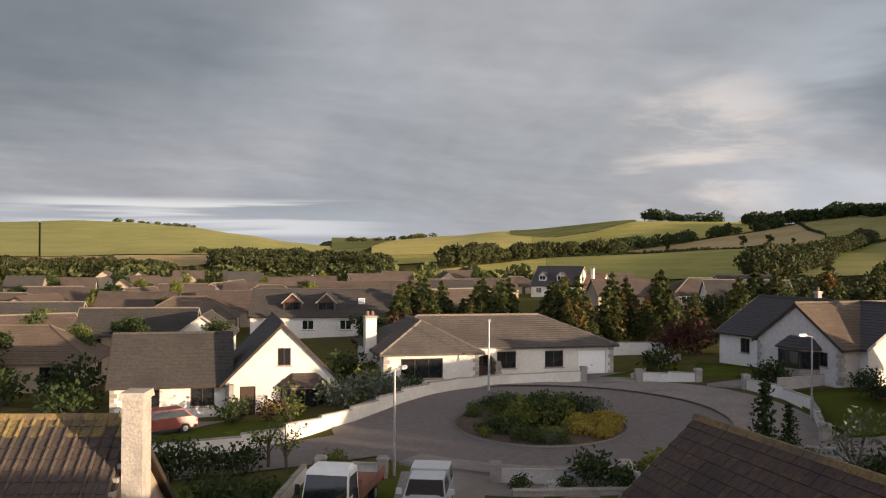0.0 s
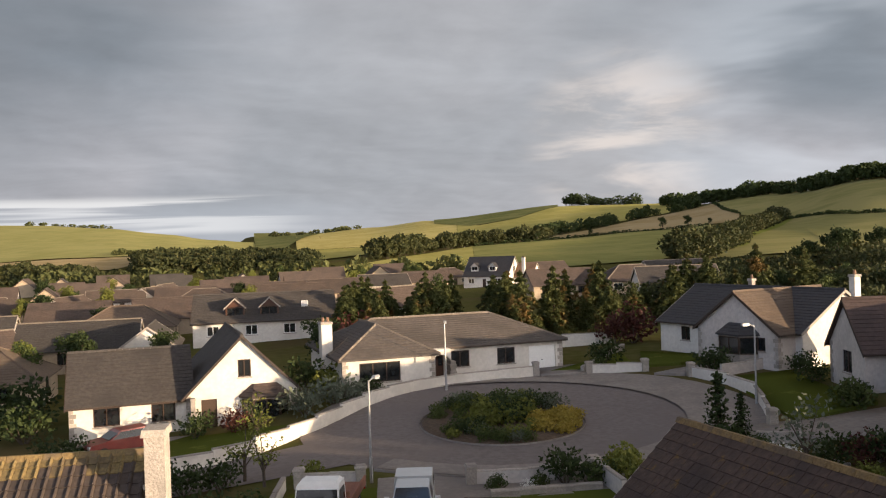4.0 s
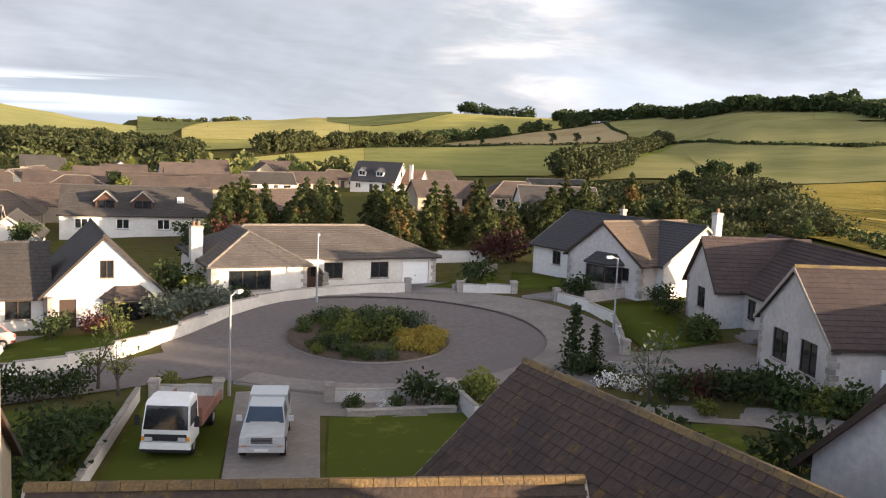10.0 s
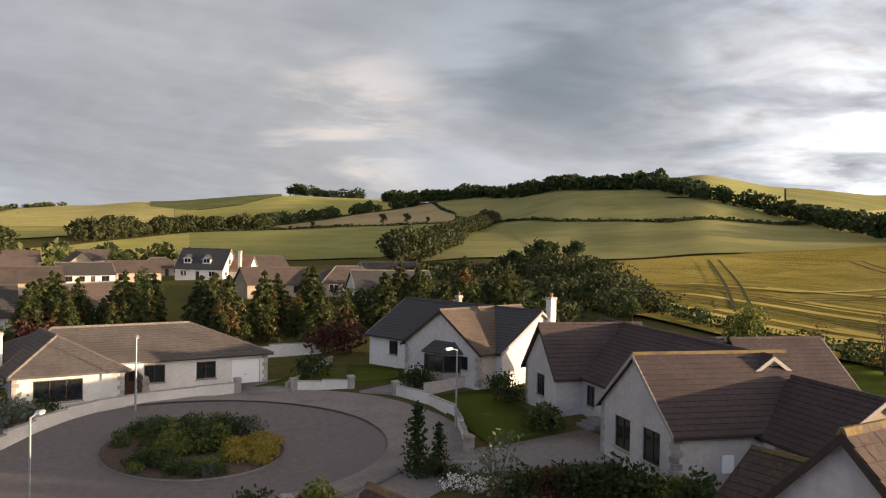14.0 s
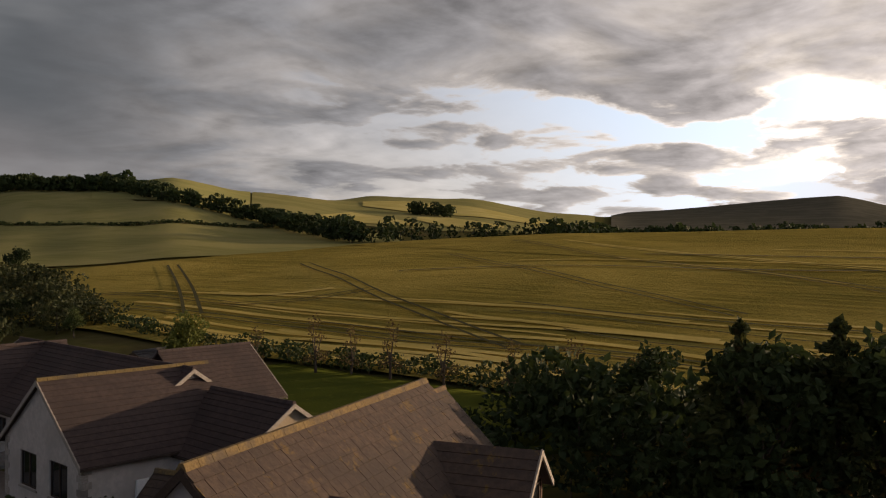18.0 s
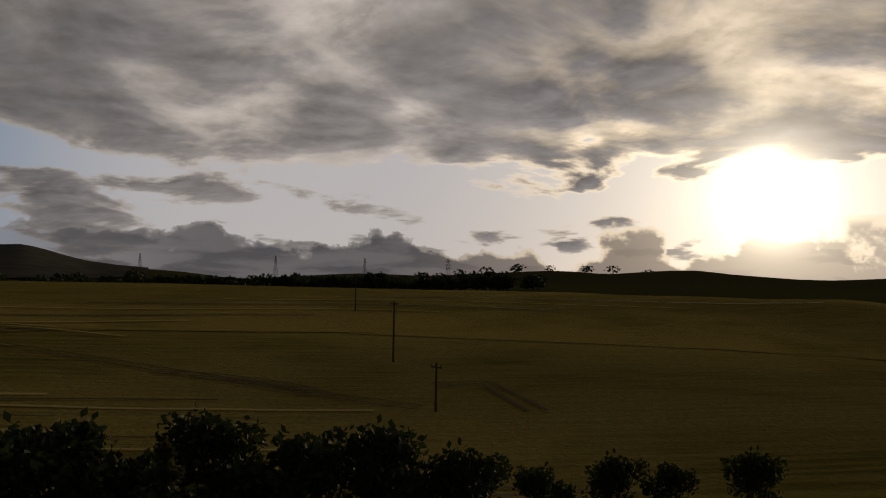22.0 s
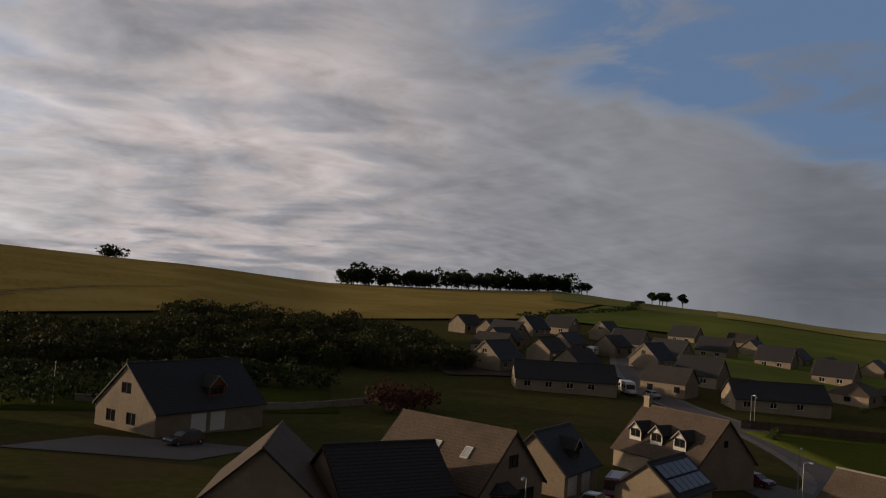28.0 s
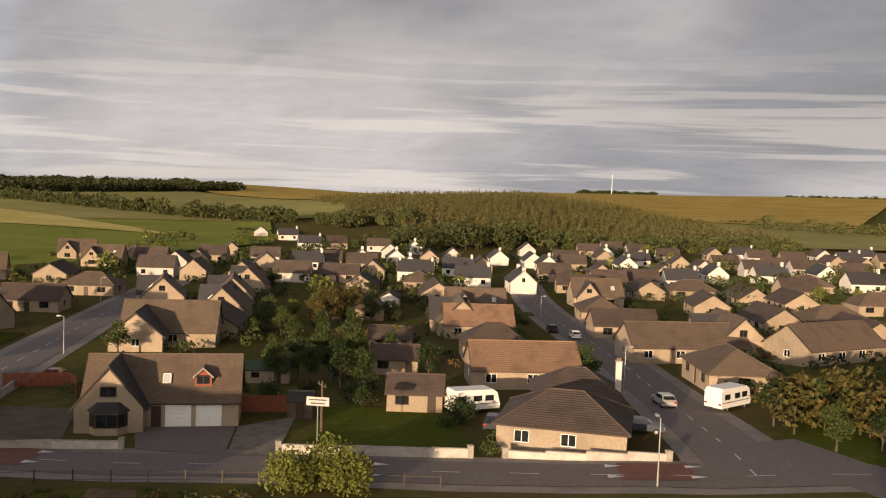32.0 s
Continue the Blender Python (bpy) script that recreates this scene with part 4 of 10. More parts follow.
def skylight(root, M, x, y, z, pitch, w=0.8, h=1.1):
    """A roof window lying on the slope that falls towards its own -y."""
    m = Mesh()
    Q = M @ pose(x, y, z, pitch, 0, 0)
    for a, b, c, d in ((-w / 2, w / 2, -h / 2, -h / 2 + 0.08), (-w / 2, w / 2, h / 2 - 0.08, h / 2), (-w / 2, -w / 2 + 0.08, -h / 2, h / 2), (w / 2 - 0.08, w / 2, -h / 2, h / 2)):
        m.box(FRAME_WHITE, a, b, c, d, 0.0, 0.14)
    m.v = [tuple(Q @ Vector(p)) for p in m.v]
    s = part("skylight", m, root)
    g = Mesh()
    g.box(LAMP_LENS, -w / 2 + 0.05, w / 2 - 0.05, -h / 2 + 0.05, h / 2 - 0.05, 0.02, 0.11)
    g.v = [tuple(Q @ Vector(p)) for p in g.v]
    part("pane", g, s)


def bay(root, M, x, y, w, d, z0, z1, wall, roof, frame=FRAME_BROWN):
    """A canted bay window that stands out of a wall towards its own -y."""
    pts = [(x - w / 2, y), (x - w / 2 + d * 0.7, y - d), (x + w / 2 - d * 0.7, y - d), (x + w / 2, y)]
    b = Mesh()
    P = lambda p, z: M @ Vector((*p, z))
    for p, q in zip(pts, pts[1:]):
        b.face(wall, P(p, -0.3), P(q, -0.3), P(q, z0), P(p, z0))
    bb = part("bay", b, root)
    for p, q in zip(pts, pts[1:]):
        b = Mesh()
        b.face(wall, P(p, z1), P(q, z1), P(q, z1 + 0.25), P(p, z1 + 0.25))
        part("lintel", b, bb)
    for p, q in zip(pts, pts[1:]):
        p2, q2 = Vector((*p, 0)), Vector((*q, 0))
        n = (q2 - p2).length
        ux = (q2 - p2) / n
        out = Vector((ux.y, -ux.x, 0))
        place = lambda u, v, z, p2=p2, ux=ux, out=out: M @ (p2 + ux * u + out * (v + 0.03) + Vector((0, 0, z)))
        window_part(bb, place, 0.02, z0, n - 0.02, z1, frame, depth=0.05, lights=2 if n > 1.6 else 1, name="bay_window", wall_sill=False)
    r = Mesh()
    o = [(x - w / 2 - 0.2, y + 0.0), (x - w / 2 + d * 0.6, y - d - 0.22), (x + w / 2 - d * 0.6, y - d - 0.22), (x + w / 2 + 0.2, y + 0.0)]
    t = [(x - w / 2 + 0.7, y), (x - w / 2 + 0.8, y - 0.1), (x + w / 2 - 0.8, y - 0.1), (x + w / 2 - 0.7, y)]
    for i in range(3):
        slope(r, roof, P(o[i], z1 + 0.2), P(o[i + 1], z1 + 0.2), P(t[i + 1], z1 + 0.95), P(t[i], z1 + 0.95))
    part("bay_roof", r, bb)


# ---- ground, fields, roads ----
def build_ground():
    radii = [0.0]
    r = 4.0
    while r < 5200:
        radii.append(r)
        r *= 1.075 if r > 60 else 1.10
    n = 240
    verts = [(0, 0, 0)]
    for r in radii[1:]:
        for i in range(n):
            a = 2 * math.pi * i / n
            x, y = r * math.sin(a), r * math.cos(a)
            verts.append((x, y, land(x, y)))
    faces = [(0, 1 + (i + 1) % n, 1 + i) for i in range(n)]
    for k in range(len(radii) - 2):
        for i in range(n):
            j = (i + 1) % n
            a, b = 1 + k * n, 1 + (k + 1) * n
            faces.append((a + i, a + j, b + j, b + i))
    me = bpy.data.meshes.new("ground")
    me.from_pydata(verts, [], faces)
    me.materials.append(PASTURE)
    me.polygons.foreach_set("use_smooth", [True] * len(faces))
    solo("ground", me, "rolling green farmland round a village", "ground", "structure")


def drape(name, mat, corners, label, category, lift=0.05, cell=4.0, most=60, kind="structure"):
    """A sheet over four corners that follows the land."""
    a, b, c, d = [Vector((*p, 0)) for p in corners]
    nu = max(2, min(most, int(max((b - a).length, (c - d).length) / cell)))
    nv = max(2, min(most, int(max((d - a).length, (c - b).length) / cell)))
    verts, faces = [], []
    for j in range(nv + 1):
        for i in range(nu + 1):
            p = a.lerp(b, i / nu).lerp(d.lerp(c, i / nu), j / nv)
            verts.append((p.x, p.y, land(p.x, p.y) + lift))
    for j in range(nv):
        for i in range(nu):
            k = j * (nu + 1) + i
            faces.append((k, k + 1, k + nu + 2, k + nu + 1))
    # a turned-down edge, so that the sheet does not float
    if 0.1 < lift < 0.25:
        edge = [i for i in range(nu + 1)] + [j * (nu + 1) + nu for j in range(1, nv + 1)] + [nv * (nu + 1) + i for i in range(nu - 1, -1, -1)] + [j * (nu + 1) for j in range(nv - 1, 0, -1)]
        first = len(verts)
        verts += [(verts[k][0], verts[k][1], verts[k][2] - lift - 0.1) for k in edge]
        n = len(edge)
        faces += [(edge[i], first + i, first + (i + 1) % n, edge[(i + 1) % n]) for i in range(n)]
    me = bpy.data.meshes.new(name)
    me.from_pydata(verts, [], faces)
    me.materials.append(mat)
    me.polygons.foreach_set("use_smooth", [i < nu * nv for i in range(len(faces))])
    if sum(p.normal.z for p in me.polygons) < 0:
        me.flip_normals()
    return solo(name, me, label, category, kind)


def smooth_line(pts, step=2.5):
    """Points close together on a rounded line through the given ones."""
    P = [Vector((*p, 0)) for p in pts]
    P = [P[0] * 2 - P[1]] + P + [P[-1] * 2 - P[-2]]
    out = []
    for i in range(1, len(P) - 2):
        n = max(1, int((P[i + 1] - P[i]).length / step))
        for k in range(n):
            t = k / n
            out.append(0.5 * (2 * P[i] + (P[i + 1] - P[i - 1]) * t + (2 * P[i - 1] - 5 * P[i] + 4 * P[i + 1] - P[i + 2]) * t * t + (3 * P[i] - P[i - 1] - 3 * P[i + 1] + P[i + 2]) * t ** 3))
    return out + [P[-2]]


def strip(name, mat, pts, width, label, category, lift=0.05, step=2.5, kind="structure", shift=0.0):
    line = smooth_line(pts, step)
    verts, faces = [], []
    for i, p in enumerate(line):
        d = (line[min(i + 1, len(line) - 1)] - line[max(i - 1, 0)]).normalized()
        s = Vector((-d.y, d.x, 0))
        for k in (-0.5, -0.17, 0.17, 0.5):
            q = p + s * (k * width + shift)
            verts.append((q.x, q.y, land(q.x, q.y) + lift))
        if i:
            for j in range(3):
                a = (i - 1) * 4 + j
                faces.append((a, a + 4, a + 5, a + 1))
    me = bpy.data.meshes.new(name)
    me.from_pydata(verts, [], faces)
    me.materials.append(mat)
    if sum(p.normal.z for p in me.polygons) < 0:
        me.flip_normals()
    return solo(name, me, label, category, kind)


def kerb(pts, shift, label="grey concrete kerb along the road", height=0.12):
    line = smooth_line(pts, 2.0)
    m = Mesh()
    for i in range(len(line) - 1):
        p, q = line[i], line[i + 1]
        d = (q - p).normalized()
        s = Vector((-d.y, d.x, 0))
        a, b = p + s * shift, q + s * shift
        za, zb = land(a.x, a.y), land(b.x, b.y)
        w = s * 0.08
        m.hull(PAVING, [(*(a - w).xy, za - 0.1), (*(b - w).xy, zb - 0.1), (*(b + w).xy, zb - 0.1), (*(a + w).xy, za - 0.1)],
               [(*(a - w).xy, za + height), (*(b - w).xy, zb + height), (*(b + w).xy, zb + height), (*(a + w).xy, za + height)])
    solo("kerb", m, label, "kerb", "structure")


def low_wall(pts, height, mat, label, thick=0.22, panel=2.6, step_top=0.0, posts=True, coping=None, name="garden_wall", round_line=True):
    """A garden wall in panels with coping, following a line and the land."""
    line = smooth_line(pts, panel) if round_line else [Vector((*p, 0)) for p in pts]
    root = new(name)
    root.matrix_basis = Matrix.Translation((line[0].x, line[0].y, land(line[0].x, line[0].y)))
    tagged(root, label, "wall", "", "")
    o = root.matrix_basis.translation
    for i in range(len(line) - 1):
        p, q = line[i], line[i + 1]
        d = (q - p).normalized()
        s = Vector((-d.y, d.x, 0)) * thick / 2
        za, zb = land(p.x, p.y) - o.z, land(q.x, q.y) - o.z
        top = max(za, zb) + height
        a, b = p - o, q - o
        m = Mesh()
        m.hull(mat, [(*(a - s).xy, za - 0.25), (*(b - s).xy, zb - 0.25), (*(b + s).xy, zb - 0.25), (*(a + s).xy, za - 0.25)],
               [(*(a - s).xy, top), (*(b - s).xy, top), (*(b + s).xy, top), (*(a + s).xy, top)])
        part("panel", m, root)
        m = Mesh()
        e = s * 1.35
        m.hull(coping or STONE, [(*(a - e).xy, top), (*(b - e).xy, top), (*(b + e).xy, top), (*(a + e).xy, top)],
               [(*(a - s).xy, top + 0.07), (*(b - s).xy, top + 0.07), (*(b + s).xy, top + 0.07), (*(a + s).xy, top + 0.07)])
        part("coping", m, root)
    if posts:
        for p in (line[0], line[-1]):
            z = land(p.x, p.y) - o.z
            m = Mesh()
            a = p - o
            m.box(STONE, a.x - 0.24, a.x + 0.24, a.y - 0.24, a.y + 0.24, z - 0.2, z + height + 0.25)
            m.box(STONE, a.x - 0.3, a.x + 0.3, a.y - 0.3, a.y + 0.3, z + height + 0.25, z + height + 0.37, 0.08)
            part("pier", m, root, "squared grey stone pier")
    return root


build_ground()
# far fields, by their corners
def polar(r, az):
    """A place by its distance and bearing."""
    return (r * math.sin(radians(az)), r * math.cos(radians(az)))


FIELDS = [
    (HAZE_HILL, (polar(1050, 65), polar(1700, 85), polar(2950, 85), polar(2950, 65)), "far ridge with distance haze put into its grey-green colour", 3.0),
    (BARLEY, ((58, 92), (66, 148), (120, 214), (190, 165)), "barley field with tractor tramlines beside the gardens", 0.36),
    (BARLEY, ((58, 92), (60, 45), (150, 30), (190, 165)), "barley field with tractor tramlines beside the gardens", 0.35),
    (BARLEY, ((60, 56), (56, -10), (150, -20), (150, 32)), "barley field with tractor tramlines beside the gardens", 0.34),
    (BARLEY_MID, ((40, -60), (22, -120), (30, -228), (100, -150)), "barley field with tractor tramlines beside the gardens", 0.36),
    (BARLEY_MID, ((27, -120), (31, -231), (-6, -242), (4, -172)), "barley field running down to the hedge", 0.33),
    (BARLEY_MID, ((100, -149), (30, -228), (90, -240), (252, -302)), "barley field with tractor tramlines beside the gardens", 0.38),
    (BARLEY, ((56, -10), (40, -62), (100, -150), (150, -20)), "barley field with tractor tramlines beside the gardens", 0.34),
    (BARLEY, ((146, -18), (98, -150), (250, -300), (420, -60)), "barley field with tractor tramlines beside the gardens", 0.4),
    (BARLEY, ((186, 166), (146, 26), (148, -22), (420, -60)), "barley field with tractor tramlines beside the gardens", 0.42),
    (BARLEY, ((184, 164), (420, -62), (440, 60), (330, 150)), "barley field with tractor tramlines beside the gardens", 0.42),
    (GRASS_FIELD, ((420, -460), (620, -500), (640, -760), (460, -780)), "pasture on the farther slope", 0.8),
    (BARLEY_MID, ((90, -231), (251, -302), (400, -640), (300, -700)), "ripe barley on the hillside", 0.68),
    (BARLEY_FAR, ((90, -230), (20, -230), (70, -700), (300, -700)), "ripe barley on the hillside", 0.7),
    (BARLEY_FAR, ((20, -230), (-70, -300), (-180, -640), (70, -700)), "ripe barley on the hillside", 0.7),
    (BARLEY_FAR, ((-70, -300), (-190, -330), (-420, -560), (-180, -640)), "ripe barley below the pines", 0.7),
    (GRASS_FIELD, ((-200, -330), (-330, -250), (-560, -450), (-420, -560)), "dark green grass field", 0.7),
    (GRASS_FIELD, ((-330, -250), (-440, -70), (-640, -120), (-560, -450)), "dark green grass field behind the houses", 0.7),
    (GREEN_CROP, (polar(600, 224), polar(560, 257), polar(1300, 255), polar(1250, 226)), "light green field on the hillside", 1.0),
    (GRASS_FIELD, (polar(345, 249), polar(352, 262), polar(640, 262), polar(640, 249)), "broad green grass field behind the village", 0.8),
    (GRASS_FIELD, (polar(352, 261.8), polar(430, 268.5), polar(640, 268.5), polar(640, 261.8)), "broad green grass field behind the village", 0.82),
    (GREEN_CROP, (polar(640, 254), polar(640, 273), polar(900, 274), polar(1500, 254)), "green field below the wood", 1.2),
    (GREEN_CROP, (polar(900, 274), polar(1290, 265.4), polar(1600, 262), polar(1500, 254)), "green field below the wood", 1.1),
    (BARLEY_FAR, (polar(1290, 265.4), polar(860, 274.5), polar(1000, 283), polar(2150, 278)), "golden field on the skyline", 2.0),
    (BARLEY_FAR, (polar(1290, 265.4), polar(2150, 278), polar(2200, 270), polar(2150, 262.5)), "golden field on the skyline", 1.9),
    (BARLEY_FAR, (polar(760, 290), polar(760, 304), polar(2100, 306), polar(2100, 289)), "golden field beyond the spruces", 2.0),
    (BARLEY_FAR, (polar(1400, 284), polar(760, 291), polar(2100, 292), polar(2100, 284)), "golden field beyond the spruces", 1.8),
    (GREEN_CROP, (polar(520, 290), polar(520, 308), polar(770, 308), polar(770, 290)), "green field beyond the houses", 1.2),
]
for mat, corners, label, lift in FIELDS:
    drape("field", mat, corners, label, "field", lift, 9.0, 48)


def band(mat, steps, label, lift, apron=0.0):
    """A field between a near and a far line, given by bearing, near and far distance."""
    nv = 14
    cols = []
    for (a0, n0, f0), (a1, n1, f1) in zip(steps, steps[1:]):
        m = max(1, round((a1 - a0) / 0.6))
        cols += [(a0 + (a1 - a0) * i / m, n0 + (n1 - n0) * i / m, f0 + (f1 - f0) * i / m) for i in range(m)]
    cols.append(steps[-1])
    verts, faces = [], []
    for a, near, far in cols:
        for j in range(nv + 1):
            x, y = polar(near + (far - near) * j / nv - (0 if j else apron), a)
            verts.append((x, y, land(x, y) + (-0.2 if apron and not j else lift)))
    for i in range(len(cols) - 1):
        for j in range(nv):
            k = i * (nv + 1) + j
            faces.append((k, k + 1, k + nv + 2, k + nv + 1))
    me = bpy.data.meshes.new("field")
    me.from_pydata(verts, [], faces)
    me.materials.append(mat)
    me.polygons.foreach_set("use_smooth", [True] * len(faces))
    if sum(p.normal.z for p in me.polygons) < 0:
        me.flip_normals()
    solo("field", me, label, "field", "structure")


# the northern hills
band(GREEN_LIGHT, ((322, 760, 1560), (330, 710, 1520), (336, 668, 1510)), "light green crop on the round hill", 1.0)
band(GREEN_LIGHT, ((336.1, 668, 1510), (341, 735, 1505), (344.5, 762, 1455), (347.2, 785, 1400), (350, 800, 1395), (353, 815, 1480)), "broad light green crop sloping to the valley", 1.0)
band(ROUGH_GREEN, ((353, 815, 2780), (354.5, 830, 2780), (357.2, 1650, 2780)), "distant hills across the valley", 1.6)
band(MEADOW, ((353.2, 640, 820), (355.5, 560, 828), (0, 640, 838), (3.6, 700, 858), (5.6, 790, 878)), "yellow-green field behind the wood", 0.8)
band(GREEN_CROP, ((20.6, 290, 785), (23, 300, 770), (25.6, 300, 690), (29, 295, 480)), "green slope beside the tree line", 0.5)
band(GREEN_CROP, ((21.42, 1100, 1190), (22.2, 960, 1180), (22.9, 890, 1130)), "green corner below the crest wood", 0.9)
band(STUBBLE, ((328, 560, 640), (335.6, 570, 660), (341.5, 548, 728), (344.6, 545, 755), (347.4, 690, 776)), "pale strip of ripe corn below the hill", 0.7)
band(MEADOW, ((353.5, 330, 480), (356.6, 330, 468), (0, 330, 520), (3.6, 330, 620), (6.5, 330, 730)), "pale yellow-green meadow beyond the houses", 0.5)
band(MEADOW_GREEN, ((6.52, 330, 730), (10.7, 330, 742), (15.7, 330, 805), (18, 330, 800), (21, 420, 792)), "green meadow rising to a hedge", 0.5)
band(STUBBLE, ((6.5, 736, 742), (10.8, 748, 818), (15, 812, 937), (17.7, 808, 1041), (19.8, 802, 1075), (21.4, 796, 1100), (22.8, 785, 880)), "pale stubble field below the knoll", 0.9)
band(PALE_CORN, ((355.5, 830, 1650), (0, 840, 1750), (3.5, 860, 1600), (5.6, 900, 1250)), "pale yellow corn on the long hill", 1.0)
band(ROUGH_GREEN, ((4.2, 1320, 1590), (6.5, 1150, 1570), (9.5, 1200, 1530), (12, 1390, 1490)), "rough green hillside", 1.4)
band(MEADOW, ((5.62, 880, 1240), (7, 860, 1145), (9.5, 900, 1195), (12, 930, 1385), (16, 1000, 1440), (19, 1090, 1390)), "yellow-green field under the knoll", 1.1)
band(GREEN_CROP, ((22.9, 860, 1130), (25.3, 765, 1120), (27, 690, 1080), (29.1, 615, 970), (32.6, 590, 930), (36, 566, 720), (40, 590, 690), (44, 640, 715), (46.5, 650, 715)), "wide green field below the tree line", 0.8)
band(GREEN_CROP, ((25.6, 690, 742), (27, 480, 675), (29.2, 300, 600), (33, 305, 574), (36, 318, 552), (40, 335, 575), (44, 350, 610), (47, 370, 620), (52, 395, 640)), "green crop with drill lines on the lower slope", 0.6)
band(GREEN_LIGHT, ((33.5, 770, 1000), (38, 705, 1000), (42.6, 730, 1090)), "sunlit green hill behind the tree belt", 1.0)
band(GREEN_CROP, ((42.7, 730, 1090), (46, 735, 1240), (48.5, 745, 1480), (54, 700, 1640), (60, 700, 1850), (64, 720, 2000)), "green hill pasture", 0.9)
band(PALE_CORN, ((46.8, 742, 790), (48.8, 760, 905), (51, 760, 870), (52.8, 755, 800)), "pale ripe corn in a fold of the hills", 1.7)
band(PALE_CORN, ((52.9, 860, 915), (55, 765, 950), (57.1, 770, 905), (58.4, 810, 860)), "pale ripe corn among the hills", 1.7)
band(PALE_CORN, ((49.5, 1040, 1150), (52, 1000, 1230), (56, 1000, 1240), (60, 1020, 1160), (62, 1060, 1120)), "pale ripe corn high on the hill", 1.8)
band(GRASS_FIELD, ((219, 268, 600), (231, 262, 640), (240, 275, 700), (249, 300, 640), (257, 340, 600)), "broad green grass field behind the houses", 0.9, 30.0)
band(PALE_CORN, ((222, 560, 700), (233, 572, 735), (238, 640, 900), (242, 712, 1120), (249, 628, 850), (253.3, 556, 740), (258, 510, 600), (262.3, 462, 470)), "long pale strip of ripe corn", 1.4)
band(MEADOW_GREEN, ((212, 560, 705), (219, 560, 690), (226, 600, 690), (231, 600, 720), (240, 605, 790)), "green field along the skyline", 1.0)
strip("farm_track", GRASS_FIELD, ((116, 318), (170, 405), (196, 466), (258, 560), (318, 664)), 7, "grassy track beside the tree line", "track", 0.75, 8.0)

# tramlines in the barley: pairs of wheel tracks
for line in (((71, 85), (95, 117), (118, 149)), ((73, 43), (84.4, 61), (99, 83.5), (131, 125.5)), ((99, 31), (107.4, 44.7), (119.4, 62.7), (159.5, 110.5)), ((92, -18), (126, 26), (160, 72), (205, 122)), ((70.3, 96), (72.6, 72), (71.8, 49), (74.5, 31), (70, 4), (62, -30)), ((80, 116), (79.3, 87), (86, 82), (98, 80.6)), ((110.6, 8.0), (108.1, 0.9), (104.0, -5.2), (100.8, -8.6)), ((102.7, -22.0), (104.0, -28.0), (95.8, -28.9), (89.7, -29.4))):
    for shift in (-0.95, 0.95):
        strip("tramline", TRACK, line, 0.45, "tractor wheel track pressed into the barley", "tramline", 0.55, 5.0, shift=shift)
for line in (((59.4, -152.6), (54.4, -174.3), (47.1, -200.2), (35.2, -226.8), (23, -256), (3.2, -300.6), (-25.7, -354.4), (-63.7, -394)), ((53.7, -138.1), (49.1, -157.3), (44, -187.3), (33.1, -213.7), (22, -245.2), (3.1, -288.7)), ((138.6, -354.1), (132, -410), (128, -476), (114, -553))):
    for shift in (-1.1, 1.1):
        strip("tramline", TRACK, line, 0.8, "tractor wheel track round the barley hillside", "tramline", 0.95, 5.0, shift=shift)
# pale lodged swathes along the garden edge and the brow
for line, wide in ((((66, 92), (65.5, 74), (69, 52), (66, 30), (63, 8), (58, -16)), 0.9), (((64, 80), (65, 62), (65.5, 46), (63, 22), (61, 2)), 0.7), (((74, 100), (75.5, 78), (76, 56), (78, 36), (75, 12)), 1.0), (((80, 90), (80.5, 70), (82, 50), (84, 32), (83, 12)), 0.8), (((86, 98), (90, 76), (93, 54), (92, 34)), 0.8),
                   (((68, 86), (69, 66), (70, 46), (68, 26), (66, 6)), 0.8), (((84, 112), (86, 92), (96, 86)), 1.0), (((150, 25), (178, 66), (207, 109)), 1.2), (((127, 26), (144, 50), (162, 74)), 0.9), (((138, 14), (170, 58), (196, 96)), 0.9), (((61.5, 60), (62, 44), (61, 30)), 0.8), (((52, -133.7), (47.5, -152), (42.6, -181.5), (33.6, -206.2)), 1.2)):
    strip("lodged_barley", LODGED, line, wide * 1.25, "pale swathe of lodged barley", "crop", 0.5, 4.0)
swathe = random.Random(19)
for i in range(16):
    x0, y0 = 63.5 + i * 2.3 + swathe.uniform(-0.8, 0.8), swathe.uniform(-24, 44)
    line = [(x0 + 0.05 * k * k * swathe.uniform(-0.6, 1.0) + 0.8 * math.sin(0.7 * k + i), y0 + k * 8.0) for k in range(swathe.randrange(4, 9))]
    if i % 3 == 2:
        strip("tramline", TRACK, line, swathe.uniform(0.35, 0.6), "dark furrow between lodged barley", "tramline", 0.53, 4.0)
    else:
        strip("lodged_barley", LODGED, line, swathe.uniform(0.5, 1.2), "pale swathe of lodged barley", "crop", 0.49, 4.0)
for i in range(7):
    a = 62 + i * 7.5
    line = [polar(150 + 16 * i + 5 * math.sin(j * 0.8 + i), a - 10 + j * 4) for j in range(8)]
    strip("lodged_barley", LODGED if i % 2 else TRACK, line, 1.6, "long drift in the standing barley", "crop", 0.58, 6.0)

# the turning circle and its road
ROUND = (6.0, 53.6)


